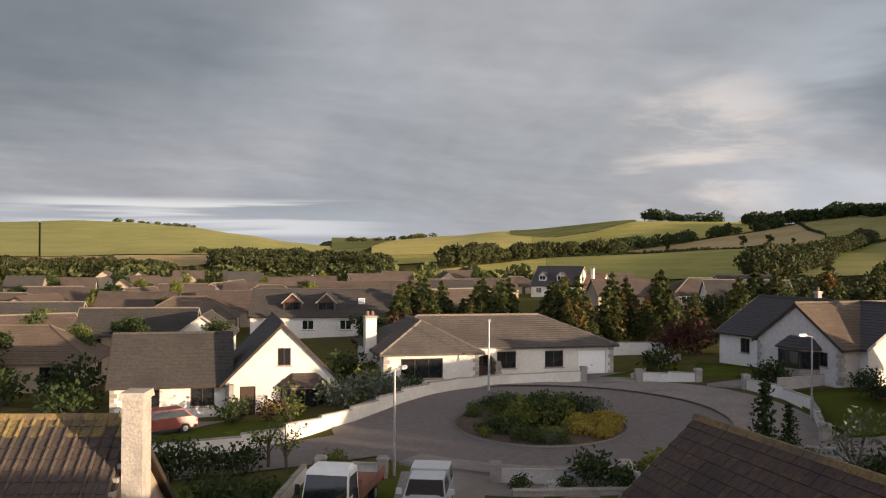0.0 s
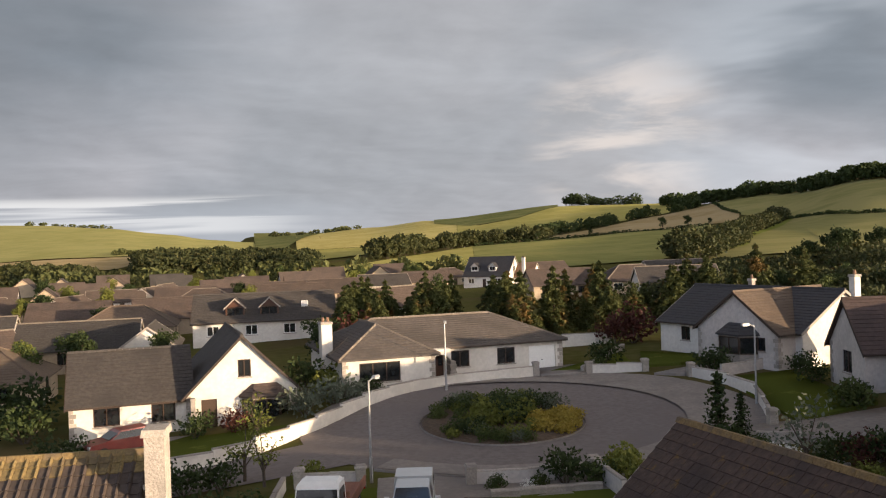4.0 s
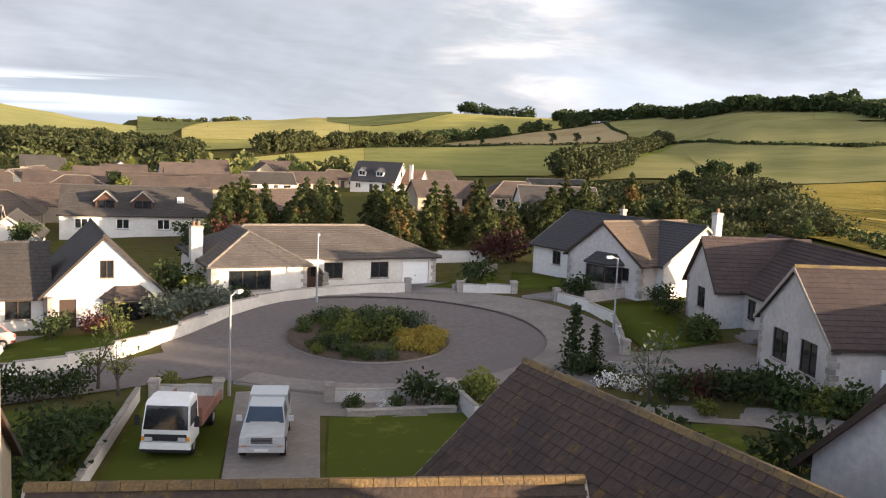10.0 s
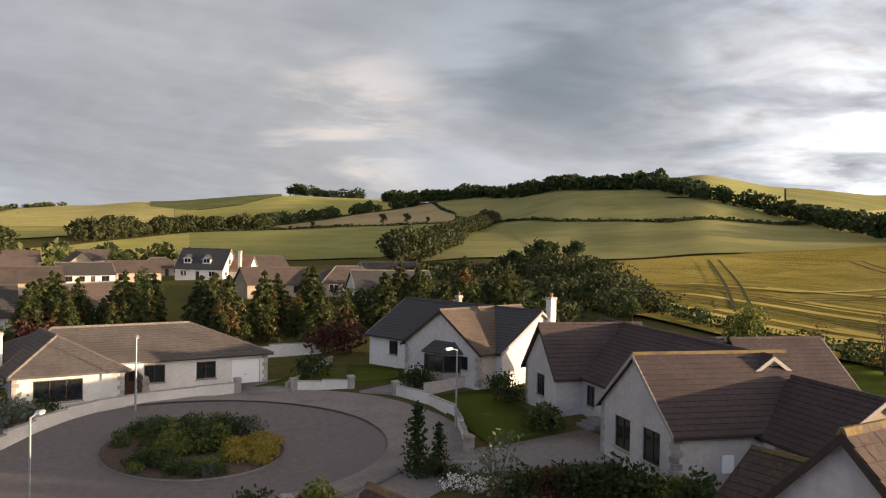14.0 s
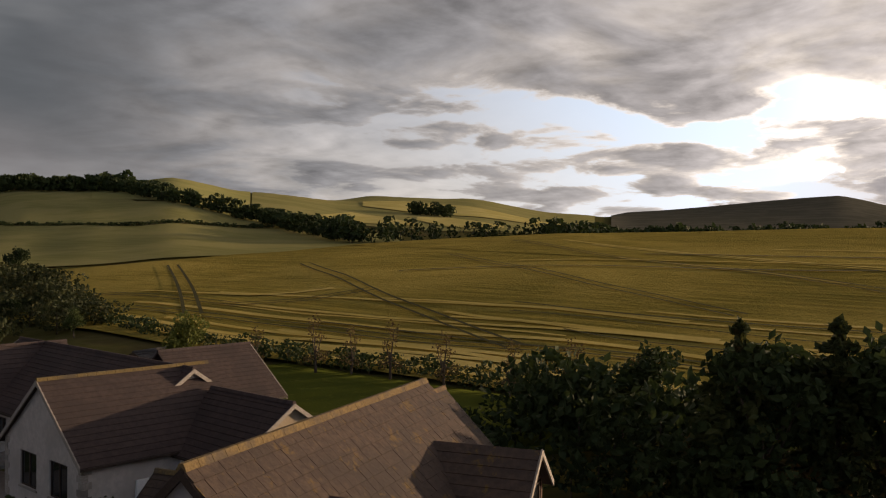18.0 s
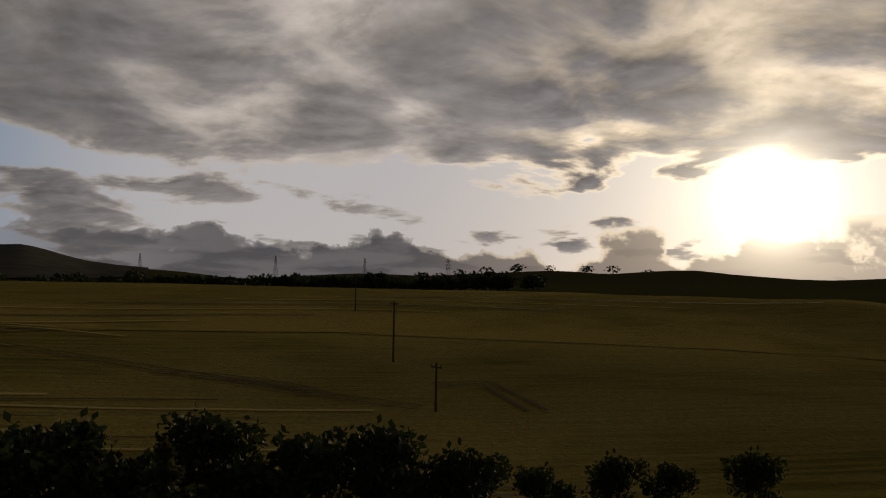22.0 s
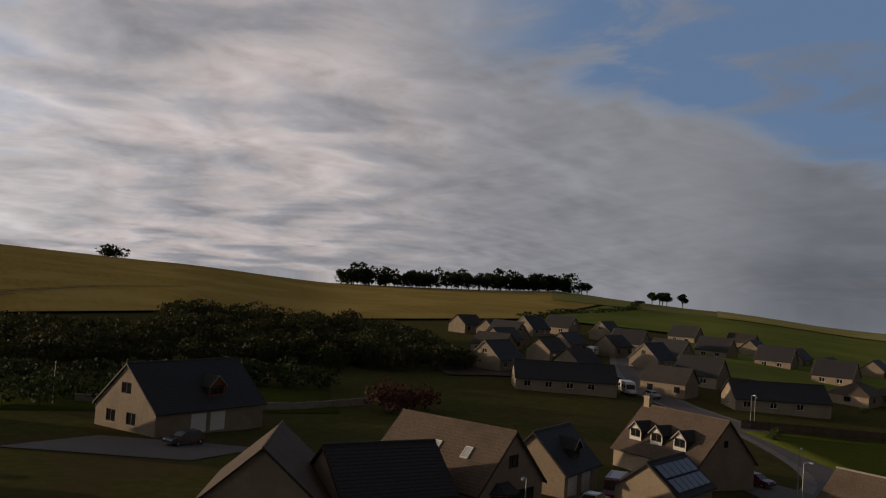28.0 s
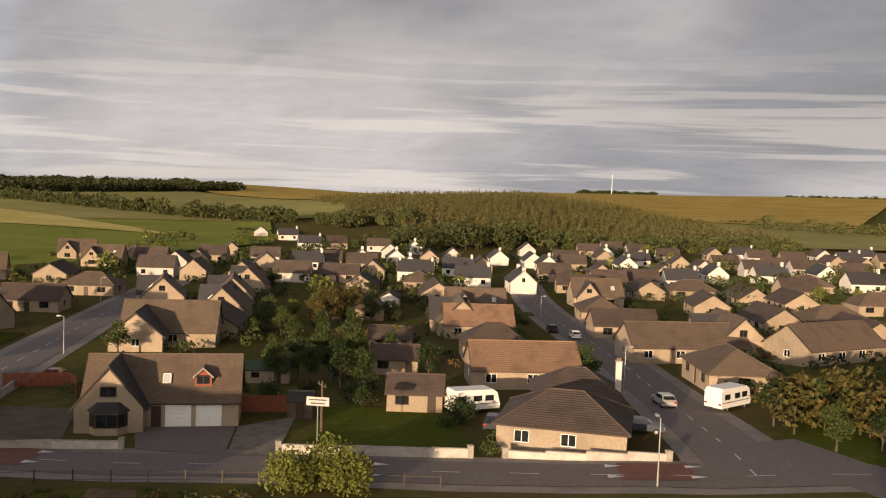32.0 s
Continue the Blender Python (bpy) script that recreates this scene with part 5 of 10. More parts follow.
def build_circle():
    n, rings = 72, 6
    verts, faces = [], []
    for k in range(rings + 1):
        for i in range(n):
            a = 2 * math.pi * i / n
            r = 3.0 + (12.4 - 3.0) * k / rings
            x, y = ROUND[0] + r * math.sin(a), ROUND[1] + r * math.cos(a)
            verts.append((x, y, land(x, y) + 0.06))
    for k in range(rings):
        for i in range(n):
            j = (i + 1) % n
            faces.append((k * n + i, k * n + j, (k + 1) * n + j, (k + 1) * n + i))
    me = bpy.data.meshes.new("turning_circle")
    me.from_pydata(verts, [], faces)
    me.materials.append(ASPHALT)
    if sum(p.normal.z for p in me.polygons) < 0:
        me.flip_normals()
    solo("turning_circle", me, "grey asphalt turning circle at the end of a cul-de-sac", "road", "structure")


build_circle()
strip("road", ASPHALT, ((-75, 40), (-40, 41), (-20, 43), (-8, 46.5), (0, 50)), 5.6, "grey asphalt lane into the turning circle", "road", 0.066)
apron = [(ROUND[0] + 14.0 * math.sin(radians(a)), ROUND[1] + 14.0 * math.cos(radians(a))) for a in range(-30, 206, 8)]
strip("pavement", PAVING, apron, 3.4, "grey slab apron joining the drives", "pavement", 0.045)
circle_edge = [(ROUND[0] + 12.5 * math.sin(radians(a)), ROUND[1] + 12.5 * math.cos(radians(a))) for a in range(-70, 226, 10)]
strip("pavement", PAVING, circle_edge, 1.7, "worn grey pavement round the turning circle", "pavement", 0.15, shift=-0.9)
kerb(circle_edge, 0.0)
drape("driveway", PAVING, ((-2.3, 26), (1.0, 26), (2.1, 42.5), (-1.9, 42.5)), "pale gravel driveway with tyre wear", "driveway", 0.05, 2.0)
drape("driveway", PAVING, ((10.6, 66), (14.2, 66.2), (14.6, 71), (10.9, 70.6)), "paved driveway before the garage", "driveway", 0.17, 2.0)
drape("driveway", PAVING, ((17.5, 47.5), (19.5, 43.5), (27.5, 39), (27.2, 47)), "paved forecourt of the stone-fronted house", "driveway", 0.12, 2.0)
drape("driveway", PAVING, ((18.5, 63.5), (20.3, 62.2), (27, 63.2), (26, 66.8)), "grey slab drive beside the lawn", "driveway", 0.17, 2.0)
drape("driveway", PAVING, ((-24, 49.5), (-20.5, 47.5), (-13.5, 57), (-20.5, 57)), "slab drive with a parked red car", "driveway", 0.06, 2.0)
strip("footpath", PAVING, ((13.8, 40.2), (17, 37.2), (21, 34.4), (24, 31.5)), 2.4, "grey slab path past the shrub bed", "path", 0.08)
drape("lawn", LAWN, ((-6.6, 28), (-2.4, 28), (-1.9, 41), (-6.0, 41)), "clipped front lawn with a parked truck", "lawn", 0.045, 2.0)
drape("lawn", LAWN, ((1.1, 26), (9.5, 26), (8.3, 38.2), (2.2, 38.2)), "clipped front lawn", "lawn", 0.045, 2.0)
drape("lawn", LAWN, ((-13.5, 27), (-7.3, 27), (-6.7, 41), (-13.5, 41)), "clipped lawn behind a hedge", "lawn", 0.045, 2.0)
drape("lawn", LAWN, ((11.8, 68.2), (14.6, 71.0), (19.5, 76), (18.2, 67.2)), "clipped lawn beside the bungalow", "lawn", 0.18, 2.0)
drape("lawn", LAWN, ((18.6, 67.0), (21.5, 66.5), (25.8, 69.2), (21.0, 75.0)), "clipped lawn sloping to the road", "lawn", 0.18, 2.0)
drape("lawn", LAWN, ((21.4, 47.5), (26.6, 48.2), (27.6, 61.0), (22.4, 60.2)), "clipped lawn behind a curved wall", "lawn", 0.16, 2.0)
drape("lawn", LAWN, ((12.5, 27), (20, 27), (19, 34), (13.5, 38)), "clipped lawn with round bushes", "lawn", 0.045, 2.0)
drape("lawn", LAWN, ((-21.5, 48.5), (-9.5, 50.5), (-5.5, 56), (-19, 57.5)), "small front lawn behind the wall", "lawn", 0.05, 2.0)
drape("lawn", LAWN, ((38, 30), (56.5, 18), (59, 58), (44, 68)), "back garden lawn by the barley", "lawn", 0.2, 3.0)

# garden walls of the cul-de-sac
CURVE = ((-26, 45.0), (-18, 46.0), (-12.9, 47.0), (-8.6, 49.8), (-5.4, 54.0), (-2.6, 59.0), (0.8, 62.8), (4.0, 64.8), (7.4, 66.0), (10.4, 66.9))
low_wall(CURVE, 0.75, HARL_WHITE, "low white rendered wall curving round the circle", 0.2, 2.4)
low_wall(((14.4, 66.6), (18.4, 65.4)), 0.6, HARL_WHITE, "short white rendered wall between drives", 0.2, 2.0)
low_wall(((20.7, 62.0), (22.0, 58.5), (22.2, 54.6), (21.2, 51.2), (19.8, 47.0)), 0.65, HARL_WHITE, "curved white rendered wall before a lawn", 0.2, 2.0)
low_wall(((14.0, 67.0), (17.0, 72.5), (20.5, 78.5)), 0.45, STONE, "low stone kerb wall between two lawns", 0.25, 2.5, posts=False)
low_wall(((11.5, 82), (16, 83.5), (21, 84.0)), 1.0, HARL_WHITE, "white rendered wall at the end of a garden", 0.2, 3.0, posts=False)
low_wall(((-5.6, 42.0), (-2.7, 41.7)), 0.6, HARL_GREY, "short front wall of grey panels", 0.2, 1.0)
low_wall(((2.4, 40.6), (5.0, 40.3), (8.2, 40.6)), 0.6, HARL_GREY, "front wall of grey panels with stone piers", 0.2, 1.1)
low_wall(((8.2, 40.6), (8.5, 36.6)), 0.8, HARL_GREY, "pale rendered wall beside a lawn", 0.2, 2.0, posts=False)
low_wall(((-6.3, 41.8), (-7.2, 26.0)), 0.6, HARL_WHITE, "long white wall between two gardens", 0.2, 2.6, posts=False)
low_wall(((22.6, 61.2), (27.0, 63.0)), 0.7, HARL_GREY, "grey rendered wall before the entrance", 0.2, 2.0, posts=False)
low_wall(((15.6, 44.8), (19.6, 43.2)), 0.5, STONE, "low dark stone wall by the conifers", 0.25, 2.0, posts=False)
low_wall(((3.0, 38.4), (8.0, 38.4)), 0.25, STONE, "stone edging of a flower bed", 0.25, 1.2, posts=False)


# ---- houses of the cul-de-sac ----
def white_gable_house():
    r = thing("bungalow", -10.6, 59.6, 14, 0.0, "white bungalow with a steep gable, bay and brown tiled roof", "house")
    block(r, 0.1, 5.5, 90, 11.0, 7.2, 2.5, 6.1, HARL_WHITE, ROOF_GREY, left=[("win", 3.3, 3.4, 0.85, 1.15), ("dark", 0.9, 0.0, 1.0, 2.1)], verge=BARGE_DARK, quoins=((-1, 1), (-1, -1)))
    block(r, -6.9, 4.2, 0, 7.4, 7.6, 2.4, 5.2, HARL_WHITE, ROOF_GREY, front=[("win", 1.4, 0.85, 1.6, 1.2), ("win", 4.9, 0.85, 1.5, 1.2)], close=(1, 0), quoins=((-1, -1),))
    bay(r, Matrix.Identity(4), 1.5, 0.0, 3.0, 0.9, 0.7, 1.95, STONE, ROOF_BROWN)
    m = Mesh()
    m.box(STONE, -3.3, -3.0, -0.6, 0.0, -0.3, 2.3)
    part("porch_pier", m, r)


def hip_bungalow():
    r = thing("bungalow", 3.15, 72.3, 14, 1.35, "long white hipped bungalow with brown tiles and a garage", "house")
    block(r, 0, 0, 0, 18.6, 8.6, 2.6, 4.55, HARL_WHITE, ROOF_PALE, front=[("win", 9.2, 0.9, 1.5, 1.25), ("win", 13.0, 0.9, 1.5, 1.25), ("garage", 15.7, 0.0, 2.3, 2.1)], hips=(4.0, 4.6), quoins=((1, -1),), ridge_mat=RIDGE_GREY)
    block(r, -5.9, -3.4, 90, 8.4, 6.8, 2.6, 4.45, HARL_WHITE, ROOF_PALE, left=[("win", 1.2, 0.75, 3.0, 1.4)], hips=(3.6, 0), close=(1, 0), quoins=((-1, -1), (-1, 1)), ridge_mat=RIDGE_GREY, lights=3)
    # the arched stone porch
    m = Mesh()
    for i in range(7):
        for x, sg in ((-2.28, 1), (-0.36, -1)):
            k = 0.06 if i % 2 else 0.0
            m.box(STONE, x - 0.20 - k, x + 0.20 + k, -5.52, -4.3, i * 0.25 - 0.2, i * 0.25 + 0.04)
    arc = [(-1.32 + 0.78 * math.cos(math.pi * i / 10), 1.45 + 0.62 * math.sin(math.pi * i / 10)) for i in range(11)]
    for (x0, z0), (x1, z1) in zip(arc, arc[1:]):
        m.hull(HARL_WHITE, [(x1, -5.5, z1), (x0, -5.5, z0), (x0, -4.4, z0), (x1, -4.4, z1)], [(x1, -5.5, 2.5), (x0, -5.5, 2.5), (x0, -4.4, 2.5), (x1, -4.4, 2.5)])
    part("porch_arch", m, r, "stone arched porch with a red door")
    m = Mesh()
    m.box(DOOR_WOOD, -1.85, -0.80, -4.45, -4.34, 0.05, 2.05)
    door = part("door", m, r)
    for k in (-1.6, -1.05):
        m = Mesh()
        m.box(GLASS, k - 0.16, k + 0.16, -4.47, -4.44, 1.15, 1.85)
        part("door_pane", m, door)
    chimney(r, -9.55, -3.2, -0.2, 4.9, 0.8, 1.1, HARL_WHITE)


def lawn_house():
    r = thing("bungalow", 29.8, 70.0, -68.8, 2.05, "white harled house with a gabled wing, bay and slate roof", "house")
    block(r, 0, 0, 0, 15.5, 8.4, 2.6, 5.3, HARL_WHITE, ROOF_SLATE, front=[("win", 2.6, 1.0, 1.1, 1.15)], right=[("win", 3.0, 1.0, 1.2, 1.1)], verge=BARGE_PALE)
    block(r, 3.0, -1.5, 90, 8.8, 8.2, 2.6, 5.3, HARL_GREY, ROOF_TAN, left=[("win", 6.2, 1.1, 0.8, 1.0), ("dark", 6.3, 0.0, 0.0001, 0.0001)][:1], close=(1, 0), quoins=((-1, 1), (-1, -1)), verge=BARGE_DARK)
    bay(r, Matrix.Identity(4), 3.4, -5.9, 3.6, 1.1, 0.85, 2.1, STONE, ROOF_SLATE)
    chimney(r, 8.0, 1.0, 2.0, 6.45, 0.5, 0.62, HARL_WHITE, pots=1)
    chimney(r, -1.5, 0.3, 4.8, 6.0, 0.4, 0.4, STONE, pots=1)


def stone_front_house():
    r = thing("bungalow", 33.0, 46.7, -97, 1.85, "grey harled house with twin gables and a garage wing", "house")
    block(r, 0, 0, 0, 19.6, 8.2, 2.7, 5.5, HARL_GREY, ROOF_PLUM_SHADE, front=[("win", 6.6, 0.8, 1.2, 1.3), ("white", 8.7, 0.0, 1.0, 2.1), ("win", 10.2, 0.8, 1.0, 1.2)], verge=BARGE_PALE)
    block(r, -6.5, -2.4, 90, 7.0, 5.4, 2.7, 5.5, HARL_GREY, ROOF_PLUM_SHADE, left=[("win", 2.0, 0.9, 1.4, 1.4)], close=(1, 0), quoins=((-1, 1),), verge=BARGE_DARK)
    block(r, 9.0, -2.9, 90, 8.2, 7.6, 2.7, 5.6, HARL_GREY, ROOF_PLUM_SHADE, left=[("win", 1.6, 0.7, 1.7, 1.6), ("win", 4.6, 0.7, 1.7, 1.6)], close=(1, 0), quoins=((-1, 1), (-1, -1)), verge=BARGE_PALE, ridge_mat=LICHEN)
    block(r, 13.9, 0.6, 0, 6.0, 6.2, 2.5, 4.6, HARL_CREAM, ROOF_PLUM_SHADE, front=[("garage", 0.6, 0.0, 2.3, 2.1), ("white", 3.6, 0.0, 0.9, 2.0)], right=[], close=(0, 1), verge=BARGE_PALE)
    m = Mesh()
    m.box(FRAME_WHITE, 12.8, 12.92, -4.6, -4.0, 0.7, 1.5)
    part("meter_box", m, r, "white meter box on the wall")
    for i in range(3):
        m = Mesh()
        m.box(PAVING, -1.3, 0.6, -5.6 + i * 0.35, -4.1, -0.15, 0.16 + i * 0.16)
        part("step", m, r)
    block(r, 1.0, 6.5, 90, 6.0, 7.0, 2.7, 5.3, HARL_GREY, ROOF_PLUM_SHADE, close=(0, 1), verge=BARGE_PALE)


def tiled_slope(root, e0, e1, r1, r0, mat, tw=0.33, course=0.36, limit=130, name="roof_tile", roll=0.0, top_mat=None):
    """A roof slope of single tiles: the ones along the middle as parts, the rest joined."""
    e0, e1, r1, r0 = map(Vector, (e0, e1, r1, r0))
    run, wide = (r0 - e0).length, (e1 - e0).length
    nr, nc = max(1, round(run / course)), max(1, round(wide / tw))
    ux, uy = (e1 - e0).normalized(), (r0 - e0).normalized()
    uz = ux.cross(uy).normalized()
    base = Matrix((ux, uy, uz)).transposed().to_4x4()
    tile = Mesh()
    w, h = wide / nc * 0.965, run / nr * 1.12
    tile.hull(mat, [(0, 0, 0.015), (w, 0, 0.015), (w, h, -0.012), (0, h, -0.012)], [(0, 0.0, 0.045), (w, 0.0, 0.045), (w, h, 0.012), (0, h, 0.012)])
    if roll:
        # the raised roll of a pantile along one side
        c = [(w * (0.62 + 0.38 * i / 4), roll * math.sin(math.pi * i / 4)) for i in range(5)]
        for (x0, z0), (x1, z1) in zip(c, c[1:]):
            tile.face(mat, (x0, 0, 0.045 + z0), (x1, 0, 0.045 + z1), (x1, h, 0.012 + z1), (x0, h, 0.012 + z0))
        tile.face(mat, *[(x, 0, 0.045 + z) for x, z in c])
    shared = tile.make(name)
    crowned = None
    if top_mat:
        crowned = shared.copy()
        crowned.materials[0] = top_mat
    rest = Mesh()
    rng = random.Random(len(name) + nr * nc)
    made = 0
    for j in range(nr):
        skew = (r1 - e1 - (r0 - e0)).dot(ux) * (j / nr)
        for i in range(nc):
            p = e0 + ux * (wide * i / nc + 0.0) + uy * (run * j / nr) + uz * rng.uniform(-0.004, 0.006)
            if made < limit:
                part(name, crowned if crowned and j + rng.random() * 1.6 > nr - 1.2 else shared, root, m=Matrix.Translation(p) @ base)
                made += 1
            else:
                k = len(rest.v)
                rest.v += [tuple(p + base.to_3x3() @ Vector(v)) for v in tile.v]
                rest.f += [tuple(k + q for q in f) for f in tile.f]
                rest.m += [rest.slot(top_mat if top_mat and j + rng.random() * 1.6 > nr - 1.2 else mat)] * len(tile.f)
    if rest.f:
        tagged(part("roof_tiles", rest, root), kind="stuff")


def lichen_house():
    """The house below the camera: long roof with dormers, a front wing and a low wing."""
    r = thing("house", 19.5, 16.4, 14, 0.8, "big harled house with lichened tile roofs and dormers", "house")
    M = block(r, 0, 0, 0, 11.4, 8.4, 4.4, 8.5, HARL_GREY, ROOF_OLD, ridge_mat=LICHEN, verge=BARGE_DARK, over=0.4, course=0.36, left=[("win", 3.4, 4.4, 1.2, 1.2)])
    rise = (8.5 - 4.4) / 4.2
    lo = 4.4 - rise * 0.4 + 0.09
    tiled_slope(r, (-5.98, -4.6, lo), (5.98, -4.6, lo), (5.98, 0, 8.59), (-5.98, 0, 8.59), ROOF_OLD, 0.34, 0.38)
    for x in (-2.6, 3.4):
        dormer(r, Matrix.Identity(4), x, -4.2, -0.6, 5.3, 6.4, 2.0, ROOF_OLD, ROOF_OLD, face=DOOR_WOOD)
    block(r, 9.5, 2.4, 0, 8.0, 7.0, 3.4, 7.0, HARL_GREY, ROOF_OLD, ridge_mat=LICHEN, verge=BARGE_DARK)
    wing = thing("house_wing", 8.6, 19.0, 104, 0.2, "front wing of the house with a tiled roof", "house")
    nook = thing("house_wing", 24.0, 26.4, 100, 0.3, "small dark-tiled wing with a lichened ridge", "house")
    block(nook, 0, 0, 0, 4.4, 4.6, 3.0, 4.9, HARL_GREY, ROOF_OLD, ridge_mat=LICHEN, verge=BARGE_DARK)
    block(wing, 0, 0, 0, 12.4, 7.0, 2.7, 5.9, HARL_GREY, ROOF_OLD, ridge_mat=LICHEN, verge=BARGE_PALE, course=0.36)
    rise = (5.9 - 2.7) / 3.5
    lo = 2.7 - rise * 0.35 + 0.09
    tiled_slope(wing, (6.4, 3.85, lo), (-6.4, 3.85, lo), (-6.4, 0, 5.99), (6.4, 0, 5.99), ROOF_OLD, 0.34, 0.38)
    low = thing("house_wing", 0.2, 16.9, -3, 0.1, "low garage wing with a lichened ridge", "house")
    block(low, 0, 0, 0, 10.8, 5.0, 2.6, 5.5, HARL_GREY, ROOF_OLD, ridge_mat=LICHEN, verge=BARGE_PALE)


    # added block, out of view: it keeps the sun off the neighbour's roof
    rear = thing("house_wing", 5.2, 8.0, -3, 0.1, "unseen house block added to shade the next roof", "house")
    block(rear, 0, 0, 0, 17.2, 8.0, 3.4, 8.0, HARL_GREY, ROOF_OLD, ridge_mat=LICHEN, verge=BARGE_PALE)


def neighbour_house():
    r = thing("house", -14.8, 23.3, 3, 0.0, "cream harled house with an old tile roof and a chimney", "house")
    block(r, 0, 0, 0, 13.2, 9.6, 2.7, 6.3, HARL_CREAM, ROOF_OLD, ridge_mat=LICHEN, verge=BARGE_DARK, course=0.36)
    rise = (6.3 - 2.7) / 4.8
    lo = 2.7 - rise * 0.35 + 0.09
    tiled_slope(r, (-6.8, -5.15, lo), (6.8, -5.15, lo), (6.8, 0, 6.39), (-6.8, 0, 6.39), ROOF_PANTILE, 0.30, 0.36, roll=0.055, top_mat=LICHEN_TILE)
    for i in range(15):
        m = Mesh()
        k = i / 15
        m.box(BARGE_PALE, 6.78, 6.9, -5.15 + 5.15 * k, -5.15 + 5.15 * (k + 0.055), lo + (6.45 - lo) * k - 0.06, lo + (6.45 - lo) * k + 0.06)
        part("verge_clip", m, r)
    # tan chimney drawn in darker STONE: its shade is put into the colour
    chimney(r, 7.2, -1.2, -0.2, 7.25, 0.5, 0.8, STONE, pots=0)


white_gable_house()
hip_bungalow()
lawn_house()
stone_front_house()
lichen_house()
neighbour_house()


# ---- houses south and west of the camera ----
def two_tone_villa():
    """The house at the corner with two white garage doors."""
    r = thing("house", -92.2, -16.5, 90, -7.5, "cream house with a gable bay, red dormer and twin garages", "house")
    block(r, 0.6, 0, 0, 14.6, 7.6, 2.7, 6.4, HARL_CREAM, ROOF_TAN, front=[("dark", 6.3, 0, 0.95, 2.1), ("garage", 7.6, 0, 2.5, 2.2), ("garage", 10.5, 0, 2.5, 2.2)], verge=BARGE_DARK)
    block(r, -3.9, -2.4, 90, 7.2, 6.2, 2.7, 6.4, HARL_CREAM, ROOF_SLATE, left=[("win", 2.3, 3.5, 1.5, 1.0)], close=(1, 0), verge=BARGE_DARK)
    bay(r, Matrix.Identity(4), -3.9, -6.0, 3.4, 1.0, 0.8, 2.1, HARL_CREAM, ROOF_SLATE)
    dormer(r, Matrix.Identity(4), 4.4, -2.7, 0.2, 4.0, 4.9, 1.6, TIMBER_RED, ROOF_TAN, face=TIMBER_RED)
    skylight(r, Matrix.Identity(4), 0.9, -2.2, 4.45, 44)


def hill_house():
    r = thing("house", -15.4, -112.8, 31, -3.6, "tan harled house with a lit gable and two garage doors", "house")
    block(r, -0.6, 0, 0, 16.4, 10.6, 2.8, 7.6, HARL_TAN, ROOF_SLATE, back=[("garage", 5.0, 0, 2.4, 2.2), ("garage", 7.9, 0, 2.4, 2.2)], right=[("win", 2.0, 0.8, 1.6, 1.4), ("win", 5.6, 0.8, 1.6, 1.4), ("win", 4.4, 4.2, 1.7, 1.3)], verge=BARGE_DARK)
    M = pose(0, 0, 0, 0, 0, 180)
    dormer(r, M, 2.0, -4.2, -1.0, 4.0, 5.1, 2.4, ROOF_SLATE, ROOF_SLATE, face=TIMBER_RED)


def far_dark_house():
    r = thing("house", 19.0, -116.0, 8, -3.0, "tan harled house with small skylights above a white garage", "house")
    block(r, 0, 0, 0, 15.0, 9.0, 2.8, 6.4, HARL_TAN, ROOF_SLATE, back=[("garage", 8.8, 0, 3.0, 2.2), ("win", 5.0, 0.9, 1.0, 1.0), ("white", 1.8, 0, 1.0, 2.1)], left=[("win", 2.0, 0.9, 1.6, 1.2), ("win", 4.0, 3.8, 1.2, 1.1)], right=[("win", 4.0, 3.8, 1.2, 1.1)], verge=BARGE_DARK, frame=FRAME_WHITE)
    M = pose(0, 0, 0, 0, 0, 180)
    for x in (-0.6, 0.8):
        skylight(r, M, x, -1.9, 5.0, 38, 0.6, 0.8)


def corner_dark_house():
    r = thing("bungalow", 28.0, -84.0, 15, -1.9, "dark-roofed tan bungalow by the lane", "house")
    block(r, 0, 0, 0, 17.0, 9.0, 2.6, 6.0, HARL_TAN, ROOF_SLATE, back=[("win", 3.0, 0.9, 1.8, 1.2), ("win", 7.5, 0.9, 1.8, 1.2)], left=[("win", 3.5, 0.9, 1.5, 1.2)], hips=(3.5, 3.5), frame=FRAME_WHITE)


def lane_house():
    r = thing("bungalow", -18.5, -68.0, 6, -3.2, "cream house with tan roof, dark wing and white garage", "house")
    block(r, 3.5, -1.0, 62, 11.0, 8.6, 2.6, 6.4, HARL_CREAM, ROOF_TAN, right=[("win", 1.0, 0.8, 1.8, 1.3), ("dark", 5.8, 0, 1.1, 2.1)], verge=BARGE_DARK)
    block(r, -4.6, 1.0, 0, 9.4, 7.4, 2.6, 5.8, HARL_CREAM, ROOF_SLATE, back=[("garage", 5.8, 0, 2.5, 2.2), ("dark", 8.5, 0, 0.7, 2.1), ("win", 1.0, 0.8, 1.7, 1.2)], verge=BARGE_DARK)


